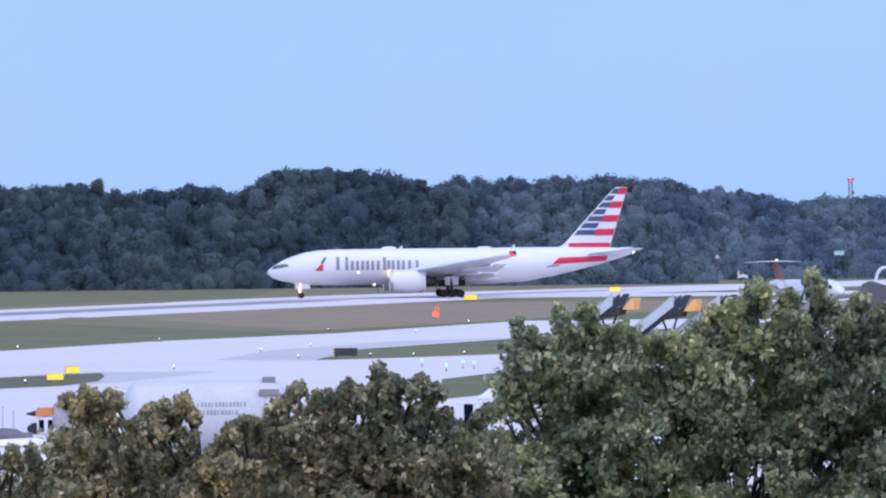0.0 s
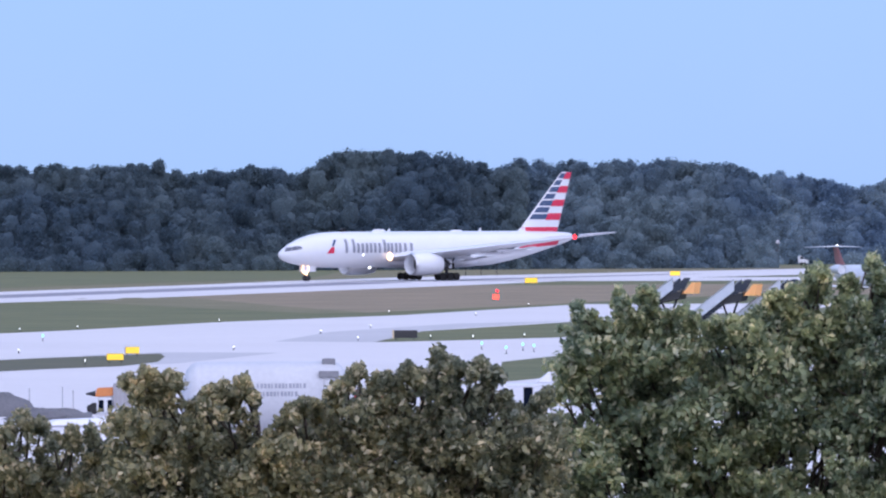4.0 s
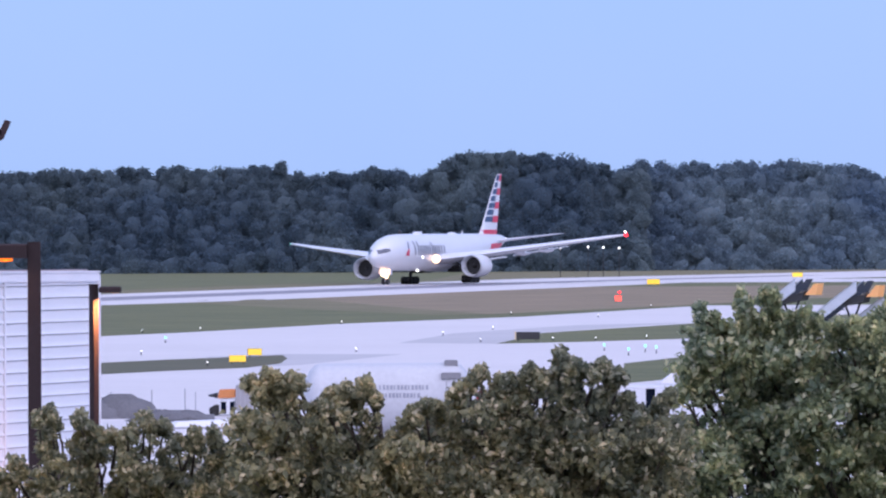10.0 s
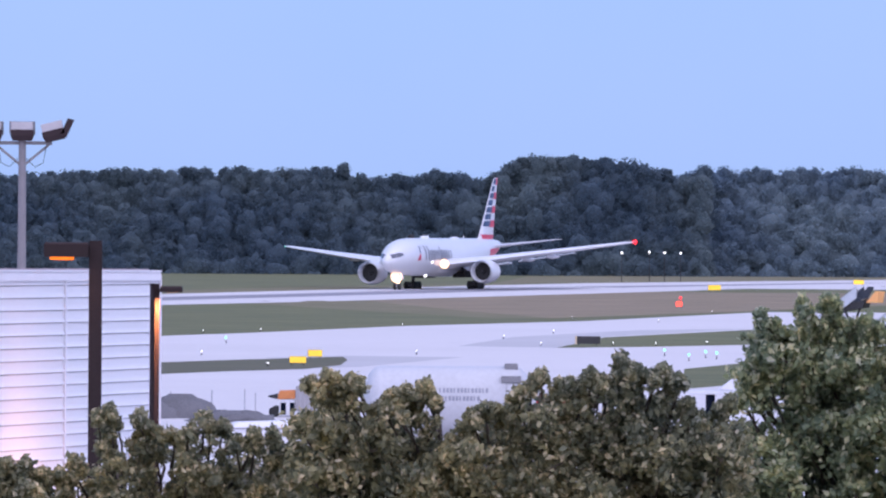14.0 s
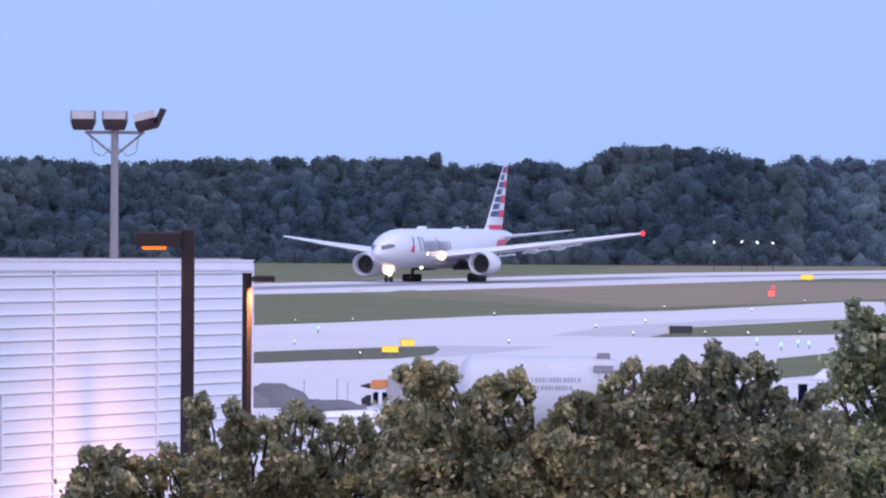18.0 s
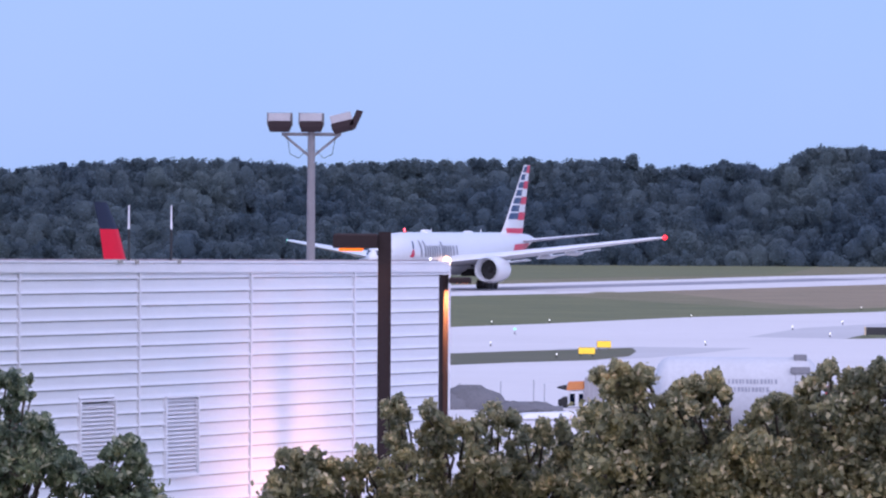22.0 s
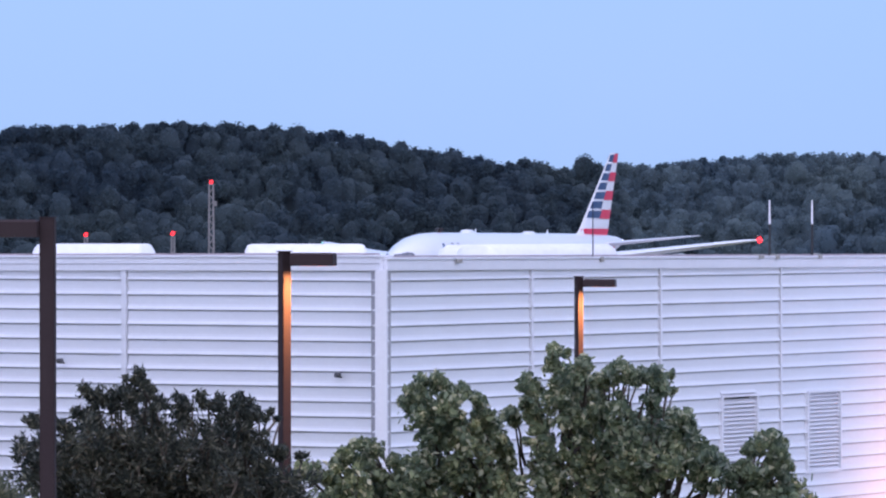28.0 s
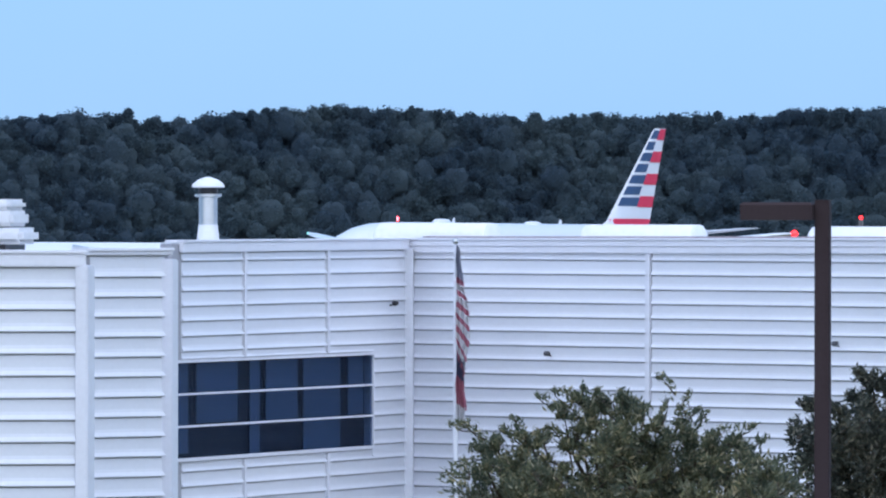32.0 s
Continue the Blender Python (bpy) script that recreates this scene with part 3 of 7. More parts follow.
def grow(name, label, dist, lobes, mat, leaf=0.10, deep=1.5, twigs=26, spiky=0.0, category="tree", sprays=(), fill=92, shrink=0.74, feathery=False):
    """A tree whose crown is a heap of leafy boughs; each bough: x, z and radius, at about the given distance."""
    cx = sum(b[0] * b[2] for b in lobes) / sum(b[2] for b in lobes)
    tree = thing(name, label, category, Matrix.Translation((cx, dist + 0.4, -1.0)))
    o = np.array([cx, dist + 0.4, -1.0])
    pts, outs = [], []
    bough_list = []
    shoots = list(sprays)
    for x, z, r in lobes:
        r *= shrink
        z -= 0.03
        for _ in range(3 if r < 0.13 else 2):
            a = rng.normal() * 0.9
            reach = r * rng.uniform(1.1, 1.75)
            shoots.append(((x + math.sin(a) * reach, z + math.cos(a) * reach, 0), (x, z, 0)))
        bough_list.append((x, dist + rng.uniform(-0.5, 0.3) * deep, z, r))
        q = r * rng.uniform(0.7, 1.0)
        bough_list.append((x + rng.uniform(-0.3, 0.3) * r, dist + rng.uniform(0.0, 1.0) * deep, z - rng.uniform(0.5, 1.2) * r, q))
        if r > 0.15:
            bough_list.append((x + rng.uniform(-0.4, 0.4) * r, dist + rng.uniform(0.0, 0.6) * deep, z - rng.uniform(0.3, 0.8) * r, q))
    # the hidden lower crown
    low = min(b[1] for b in lobes)
    wide = max(b[0] + b[2] for b in lobes) - min(b[0] - b[2] for b in lobes)
    for _ in range(int(9 * wide)):
        r = rng.uniform(0.35, 0.55)
        bough_list.append((cx + rng.uniform(-0.5, 0.5) * (wide - r), dist + rng.uniform(-0.3, 0.9) * deep, low - rng.uniform(0.4, 1.6), r))
    # boughs that fill the crown below its outline
    table = np.array(lobes)
    for _ in range(int(wide * fill)):
        x, r = cx + rng.uniform(-0.5, 0.5) * wide, rng.uniform(0.16, 0.3)
        near = np.abs(table[:, 0] - x) < table[:, 2]
        if not near.any():
            continue
        under = table[near]
        top = float((under[:, 1] + np.sqrt(under[:, 2] ** 2 - (under[:, 0] - x) ** 2)).max())
        f = rng.random()
        z = top - 1.3 * r - f * (top - low + 0.8)
        bough_list.append((x, dist + rng.uniform(-0.4, 0.8) * deep, z, r))
    wood = bmesh.new()
    fork = Vector((cx, dist + 0.4, max(1.0, low - 1.8)))
    for x, y, z, r in bough_list:
        c = np.array([x, y, z])
        foot = (x * 0.85 + fork.x * 0.15, dist + 0.6, max(fork.z, z - rng.uniform(0.4, 0.9)))
        limb(wood, foot, (x, y + 0.2, z - 0.3 * r), 0.02, 0.008, 5, 3)
        if r > 0.3:
            limb(wood, fork, foot, 0.05, 0.02, 5, 3)
        # each bough carries tufts, each tuft a spray of leaves
        k = max(4, int(twigs * (r / 0.5) ** 1.7))
        d = rng.normal(size=(k, 3))
        d[:, 2] = d[:, 2] * 0.9 + 0.2
        d /= np.linalg.norm(d, axis=1, keepdims=True)
        ends = c + d * r * rng.uniform(0.3, 0.78 + spiky, (k, 1))
        m = 42 if feathery else 35
        tuft = rng.uniform(0.04, 0.12, (k, 1, 1)) * (r / 0.5) ** 0.6
        p = ends[:, None, :] + rng.normal(size=(k, m, 3)) * tuft * [1, 1, 0.85]
        pts.append(p.reshape(-1, 3))
        outs.append((np.repeat(d[:, None, :], m, 1) + (p - ends[:, None, :]) / tuft * 0.4).reshape(-1, 3))
        for e in ends[:: 3]:
            limb(wood, (x, y, z - 0.2 * r), e, 0.012, 0.004, 4, 2)
    # long drooping shoots that stand out of the crown
    for (x0, z0, _), (x1, z1, _) in shoots:
        tip, root = np.array([x0, dist - 0.4, z0]), np.array([x1, dist, z1])
        limb(wood, Vector(root), Vector(tip), 0.008, 0.003, 4, 3)
        f = rng.uniform(0.0, 1.0, (70, 1)) ** 0.8
        bow = np.array([0, 0, 0.05]) * np.sin(f * math.pi)
        p = root + (tip - root) * f + bow + rng.normal(size=(70, 3)) * (0.038 - 0.024 * f)
        pts.append(p)
        outs.append(rng.normal(size=(70, 3)) * 0.5 + (tip - root) / (np.linalg.norm(tip - root) + 1e-9) + [0, -0.2, 0.2])
    pts, outs = np.concatenate(pts) - o, np.concatenate(outs)
    crown = new("crown", leaf_mesh("crown", pts, outs, leaf, mat, 3.2 if feathery else 1.6, stray=0.9 if feathery else 1.8, along=feathery))
    crown.parent = tree
    bmesh.ops.translate(wood, verts=wood.verts, vec=-Vector(o))
    part("branch_work", wood, BARK, tree)
    bm = bmesh.new()
    limb(bm, (0, 0, 0), fork - Vector(o) + Vector((0, 0, 0.2)), 0.14, 0.1, 10, 5)
    part("trunk", bm, BARK, tree, smooth=True)
    return tree


grow("tree", "broad green maple with yellowing leaves", 92, [(3.19, 8.34, 0.07), (3.26, 8.25, 0.06), (3.22, 8.09, 0.11), (3.14, 7.95, 0.09), (3.10, 7.77, 0.11), (3.08, 7.57, 0.13), (3.42, 8.12, 0.13), (3.61, 8.47, 0.07), (3.65, 8.38, 0.07), (3.71, 8.21, 0.12), (3.86, 8.50, 0.06), (3.95, 8.47, 0.05), (3.92, 8.29, 0.11), (4.12, 8.22, 0.11), (4.27, 8.30, 0.06), (4.35, 8.19, 0.12), (4.59, 8.13, 0.12), (4.79, 8.16, 0.11), (5.01, 8.22, 0.11), (5.11, 8.29, 0.07), (5.18, 8.43, 0.07), (5.28, 8.45, 0.08), (5.32, 8.29, 0.13), (5.43, 8.52, 0.08), (5.58, 8.68, 0.07), (5.67, 8.72, 0.07), (5.62, 8.52, 0.13), (5.74, 8.64, 0.05), (5.98, 8.61, 0.08), (6.07, 8.46, 0.13), (6.24, 8.83, 0.05), (6.28, 8.71, 0.06), (6.33, 8.51, 0.11), (6.48, 8.42, 0.11), (6.61, 8.37, 0.11), (6.71, 8.54, 0.08), (6.78, 8.57, 0.06), (6.95, 8.42, 0.12), (7.17, 8.42, 0.18), (7.52, 8.41, 0.23), (3.44, 7.99, 0.41), (4.14, 7.92, 0.44), (4.84, 7.97, 0.38), (5.60, 8.14, 0.35), (6.18, 8.13, 0.29), (6.76, 8.07, 0.29), (7.17, 7.89, 0.47), (7.75, 7.88, 0.53), (3.67, 7.29, 0.50), (4.37, 7.28, 0.50), (5.13, 7.44, 0.50), (6.00, 7.55, 0.50), (6.76, 7.49, 0.50), (5.36, 7.73, 0.35), (6.47, 7.72, 0.35), (3.43, 6.76, 0.47), (4.13, 6.75, 0.47)], LEAF_GREEN, 0.05)
grow("tree", "wide olive-green maple turning brown in places", 88, [(-1.41, 7.70, 0.06), (-1.31, 7.63, 0.07), (-1.21, 7.75, 0.07), (-1.12, 7.71, 0.08), (-1.00, 7.71, 0.06), (-0.92, 7.70, 0.05), (-1.20, 7.52, 0.20), (-1.00, 7.49, 0.17), (-0.65, 7.50, 0.06), (-0.56, 7.57, 0.07), (-0.46, 7.60, 0.07), (-0.28, 7.68, 0.06), (-0.21, 7.61, 0.06), (-0.15, 7.52, 0.04), (-0.36, 7.50, 0.12), (-0.47, 7.40, 0.14), (-0.75, 7.35, 0.14), (0.34, 7.44, 0.07), (0.22, 7.37, 0.08), (0.48, 7.40, 0.11), (0.62, 7.54, 0.08), (0.71, 7.62, 0.08), (0.80, 7.72, 0.06), (0.89, 7.79, 0.04), (1.04, 7.66, 0.08), (1.16, 7.70, 0.05), (1.29, 7.74, 0.04), (1.37, 7.79, 0.05), (1.45, 7.72, 0.07), (0.98, 7.51, 0.14), (1.26, 7.53, 0.16), (1.65, 7.94, 0.06), (1.76, 7.85, 0.07), (1.87, 7.81, 0.05), (1.99, 7.77, 0.06), (2.09, 7.84, 0.04), (2.18, 7.75, 0.06), (2.26, 7.74, 0.04), (1.59, 7.72, 0.11), (1.79, 7.62, 0.16), (2.10, 7.59, 0.13), (2.32, 7.49, 0.08), (2.43, 7.36, 0.08), (2.63, 7.42, 0.09), (2.74, 7.53, 0.06), (-1.15, 7.18, 0.28), (-0.70, 7.13, 0.25), (-0.25, 7.15, 0.25), (0.14, 7.09, 0.25), (0.59, 7.17, 0.25), (1.03, 7.20, 0.28), (1.48, 7.23, 0.31), (1.93, 7.22, 0.31), (2.32, 7.11, 0.28), (2.65, 7.05, 0.25), (-1.20, 6.74, 0.25), (-0.65, 6.68, 0.34), (0.02, 6.67, 0.34), (0.70, 6.73, 0.34), (1.37, 6.72, 0.34), (2.04, 6.72, 0.34), (2.59, 6.66, 0.34)], LEAF_OLIVE, 0.048)
grow("tree", "olive-green maple in front of the lamp posts", 90, [(-4.62, 6.83, 0.04), (-4.46, 6.82, 0.06), (-4.31, 6.83, 0.05), (-4.67, 6.63, 0.05), (-4.48, 6.65, 0.13), (-4.24, 6.65, 0.14), (-4.12, 6.72, 0.08), (-3.98, 6.72, 0.07), (-3.82, 6.87, 0.05), (-3.77, 6.78, 0.06), (-3.90, 6.61, 0.15), (-4.24, 6.46, 0.17), (-4.59, 6.49, 0.09), (-3.46, 7.37, 0.06), (-3.55, 7.31, 0.05), (-3.41, 7.30, 0.06), (-3.51, 7.17, 0.08), (-3.53, 6.99, 0.07), (-3.40, 6.87, 0.10), (-3.16, 7.32, 0.05), (-3.09, 7.20, 0.08), (-2.97, 7.15, 0.07), (-2.81, 7.13, 0.08), (-2.65, 7.19, 0.07), (-2.50, 7.31, 0.05), (-2.44, 7.22, 0.07), (-2.31, 7.22, 0.06), (-2.17, 7.08, 0.06), (-2.02, 7.14, 0.05), (-1.95, 7.06, 0.07), (-1.80, 7.16, 0.03), (-1.76, 7.04, 0.06), (-1.62, 7.00, 0.06), (-1.49, 6.94, 0.06), (-1.66, 6.85, 0.09), (-1.84, 6.83, 0.07), (-3.10, 6.87, 0.22), (-2.68, 6.87, 0.22), (-2.28, 6.81, 0.22), (-3.44, 6.55, 0.16), (-2.99, 6.47, 0.29), (-2.47, 6.47, 0.29), (-2.02, 6.51, 0.18), (-1.65, 6.54, 0.16)], LEAF_OLIVE, 0.048, fill=50)
grow("tree", "upright green maple before the warehouse wall", 90, [(-9.84, 7.41, 0.06), (-9.91, 7.30, 0.05), (-9.73, 7.49, 0.06), (-9.59, 7.53, 0.05), (-9.48, 7.41, 0.08), (-9.30, 7.41, 0.05), (-9.16, 7.27, 0.08), (-9.08, 7.15, 0.07), (-9.74, 7.22, 0.10), (-9.45, 7.18, 0.13), (-9.65, 6.97, 0.11), (-9.22, 6.97, 0.11), (-8.94, 6.89, 0.10), (-8.82, 7.17, 0.07), (-8.65, 7.51, 0.05), (-8.57, 7.43, 0.07), (-8.62, 7.29, 0.09), (-8.38, 7.83, 0.03), (-8.39, 7.70, 0.05), (-8.34, 7.55, 0.08), (-8.08, 7.71, 0.03), (-8.13, 7.60, 0.06), (-8.25, 7.41, 0.13), (-7.94, 7.52, 0.06), (-7.83, 7.58, 0.06), (-7.71, 7.67, 0.05), (-7.62, 7.58, 0.07), (-7.46, 7.58, 0.06), (-7.34, 7.61, 0.05), (-7.31, 7.46, 0.07), (-7.39, 7.28, 0.10), (-7.17, 7.15, 0.07), (-7.04, 7.15, 0.06), (-7.09, 7.01, 0.09), (-8.54, 7.08, 0.16), (-8.14, 7.14, 0.21), (-7.68, 7.19, 0.21), (-8.48, 6.75, 0.24), (-7.97, 6.75, 0.27), (-7.51, 6.81, 0.24), (-7.16, 6.79, 0.13), (-6.94, 6.71, 0.08), (-6.80, 6.79, 0.05), (-6.72, 6.67, 0.07), (-6.37, 6.85, 0.06), (-6.26, 6.93, 0.05), (-6.15, 6.95, 0.05), (-6.11, 6.85, 0.06), (-6.06, 6.71, 0.07), (-6.20, 6.67, 0.08), (-6.43, 6.65, 0.08), (-6.60, 6.57, 0.09), (-6.03, 6.51, 0.07), (-6.89, 6.50, 0.11), (-6.32, 6.46, 0.09), (-10.50, 6.76, 0.06), (-10.36, 6.87, 0.05), (-10.24, 6.84, 0.05), (-10.57, 6.68, 0.05), (-10.30, 6.70, 0.08), (-10.02, 6.68, 0.05), (-10.19, 6.54, 0.08), (-10.47, 6.50, 0.09), (-10.81, 6.60, 0.06), (-10.95, 6.61, 0.05), (-10.70, 6.50, 0.09), (-9.85, 6.54, 0.13), (-9.39, 6.68, 0.18), (-8.94, 6.57, 0.21), (-8.37, 6.42, 0.23), (-7.68, 6.39, 0.23)], LEAF_DEEP, 0.048, fill=42)
grow("shrub_tree", "dark fine-leaved evergreen beside the lamp post", 84, [(-12.31, 7.54, 0.04), (-12.24, 7.47, 0.06), (-12.12, 7.43, 0.06), (-11.99, 7.51, 0.05), (-11.86, 7.53, 0.06), (-11.78, 7.69, 0.03), (-11.74, 7.58, 0.05), (-11.86, 7.39, 0.13), (-11.58, 7.41, 0.05), (-11.36, 7.43, 0.05), (-11.20, 7.45, 0.04), (-11.01, 7.41, 0.05), (-10.81, 7.45, 0.04), (-10.72, 7.37, 0.05), (-10.65, 7.30, 0.03), (-11.41, 7.28, 0.15), (-11.04, 7.28, 0.15), (-10.78, 7.22, 0.10), (-12.31, 7.28, 0.11), (-12.68, 7.26, 0.05), (-12.81, 7.24, 0.04), (-12.52, 7.15, 0.10), (-10.59, 7.01, 0.06), (-10.43, 6.95, 0.06), (-11.20, 6.99, 0.29), (-10.72, 6.93, 0.19), (-11.68, 7.04, 0.27), (-12.15, 7.04, 0.21), (-12.52, 6.93, 0.19), (-12.83, 6.99, 0.13), (-11.94, 6.72, 0.27), (-11.25, 6.67, 0.27), (-10.62, 6.72, 0.19)], LEAF_DARK, 0.02, feathery=True, twigs=34, spiky=0.25, fill=78, shrink=0.74, sprays=[((-12.89, 7.28, 0.01), (-12.68, 7.17, 0.01)), ((-12.78, 7.32, 0.01), (-12.57, 7.20, 0.01)), ((-12.33, 7.57, 0.01), (-12.20, 7.39, 0.01)), ((-12.15, 7.57, 0.01), (-12.10, 7.41, 0.01)), ((-11.79, 7.78, 0.01), (-11.79, 7.52, 0.01)), ((-11.73, 7.73, 0.01), (-11.75, 7.49, 0.01)), ((-11.91, 7.69, 0.01), (-11.86, 7.49, 0.01)), ((-11.62, 7.49, 0.01), (-11.61, 7.36, 0.01)), ((-11.41, 7.52, 0.01), (-11.41, 7.33, 0.01)), ((-11.17, 7.54, 0.01), (-11.21, 7.36, 0.01)), ((-10.99, 7.52, 0.01), (-11.03, 7.33, 0.01)), ((-10.79, 7.52, 0.01), (-10.86, 7.33, 0.01)), ((-10.68, 7.47, 0.01), (-10.80, 7.28, 0.01)), ((-10.59, 7.33, 0.01), (-10.75, 7.20, 0.01)), ((-10.52, 7.14, 0.01), (-10.67, 7.04, 0.01)), ((-12.94, 6.99, 0.01), (-12.73, 6.93, 0.01)), ((-10.35, 6.98, 0.01), (-10.51, 6.90, 0.01))])
grow("shrub_tree", "feathery dark shrub before the warehouse wall", 82, [(-14.83, 7.22, 0.07), (-14.63, 7.31, 0.08), (-14.42, 7.30, 0.09), (-14.22, 7.31, 0.07), (-14.07, 7.21, 0.07), (-14.58, 7.13, 0.16), (-14.27, 7.10, 0.16), (-13.91, 7.04, 0.08), (-13.71, 7.08, 0.07), (-15.19, 6.95, 0.07), (-14.99, 6.97, 0.09), (-15.45, 6.92, 0.06), (-15.60, 6.87, 0.05), (-13.60, 6.97, 0.08), (-13.40, 6.97, 0.07), (-13.19, 6.92, 0.07), (-14.01, 6.92, 0.15), (-14.73, 6.90, 0.20), (-14.32, 6.84, 0.23), (-15.24, 6.77, 0.14), (-15.50, 6.71, 0.09), (-13.71, 6.82, 0.19), (-13.35, 6.77, 0.16), (-13.04, 6.77, 0.13), (-15.65, 6.61, 0.08), (-14.94, 6.61, 0.21), (-14.01, 6.58, 0.23), (-12.88, 6.66, 0.13), (-13.40, 6.56, 0.18)], LEAF_SHRUB, 0.02, feathery=True, twigs=38, spiky=0.4, fill=62, shrink=0.7, sprays=[((-15.86, 7.11, 0.01), (-15.58, 6.95, 0.01)), ((-15.77, 7.13, 0.01), (-15.53, 6.92, 0.01)), ((-15.93, 6.60, 0.01), (-15.53, 6.79, 0.01)), ((-15.27, 7.18, 0.01), (-15.18, 6.95, 0.01)), ((-15.37, 7.05, 0.01), (-15.24, 6.90, 0.01)), ((-15.04, 7.38, 0.01), (-14.82, 7.17, 0.01)), ((-14.87, 7.43, 0.01), (-14.72, 7.21, 0.01)), ((-14.76, 7.42, 0.01), (-14.60, 7.23, 0.01)), ((-14.58, 7.46, 0.01), (-14.65, 7.26, 0.01)), ((-14.45, 7.44, 0.01), (-14.58, 7.21, 0.01)), ((-14.21, 7.43, 0.01), (-14.35, 7.23, 0.01)), ((-14.14, 7.36, 0.01), (-14.27, 7.18, 0.01)), ((-13.89, 7.57, 0.01), (-13.78, 7.38, 0.01)), ((-13.78, 7.34, 0.01), (-13.94, 7.05, 0.01)), ((-13.58, 7.42, 0.01), (-13.72, 7.10, 0.01)), ((-13.65, 7.29, 0.01), (-13.78, 7.03, 0.01)), ((-13.48, 7.26, 0.01), (-13.73, 7.05, 0.01)), ((-13.40, 7.24, 0.01), (-13.60, 7.00, 0.01)), ((-13.19, 7.08, 0.01), (-13.48, 6.92, 0.01)), ((-12.93, 7.12, 0.01), (-13.27, 6.92, 0.01)), ((-13.09, 7.00, 0.01), (-13.35, 6.84, 0.01)), ((-12.83, 7.00, 0.01), (-13.09, 6.79, 0.01)), ((-14.07, 7.34, 0.01), (-14.17, 7.13, 0.01)), ((-14.94, 7.08, 0.01), (-14.76, 6.92, 0.01))])

# ---- the far woods ----
# bearing and height of the tree tops, from east to west
SKYLINE_FAR = [(5.206, 20.5), (4.365, 20.1), (4.009, 20.9), (3.755, 19.5), (3.320, 23.1), (3.130, 21.4), (2.737, 20.9)]
SKYLINE_RIGHT = [(3.227, 18.1), (3.119, 21.2), (3.029, 23.3), (2.593, 25.1), (2.120, 24.1), (1.648, 25.3), (1.472, 22.6), (1.175, 26.1), (0.848, 26.2), (0.575, 27.3), (0.411, 26.0), (0.210, 22.5), (-0.135, 23.5), (-0.499, 22.0), (-0.898, 24.1), (-1.945, 23.4), (-2.635, 22.7), (-2.060, 23.2), (-2.860, 22.5), (-3.224, 23.3), (-3.230, 23.5), (-4.139, 23.1), (-4.793, 20.9), (-4.169, 22.7), (-5.115, 21.4)]
SKYLINE_LEFT = [(-4.896, 17.5), (-5.260, 18.7), (-5.624, 19.5), (-5.951, 20.9), (-6.279, 22.0), (-6.569, 23.3), (-6.824, 24.3), (-7.333, 25.7), (-7.915, 25.3), (-8.387, 25.3), (-9.460, 24.1), (-10.042, 24.1), (-10.479, 23.6), (-10.915, 24.4), (-11.315, 25.4), (-11.823, 25.5), (-12.794, 23.2), (-13.339, 24.5), (-13.811, 23.6), (-15.694, 24.1)]


def ball_template():
    bm = bmesh.new()
    bmesh.ops.create_icosphere(bm, subdivisions=2, radius=1.0)
    v = np.array([x.co[:] for x in bm.verts])
    f = np.array([[x.index for x in face.verts] for face in bm.faces if face.calc_center_median().y < 0.2])
    bm.free()
    return v, f


BALL_V, BALL_F = ball_template()


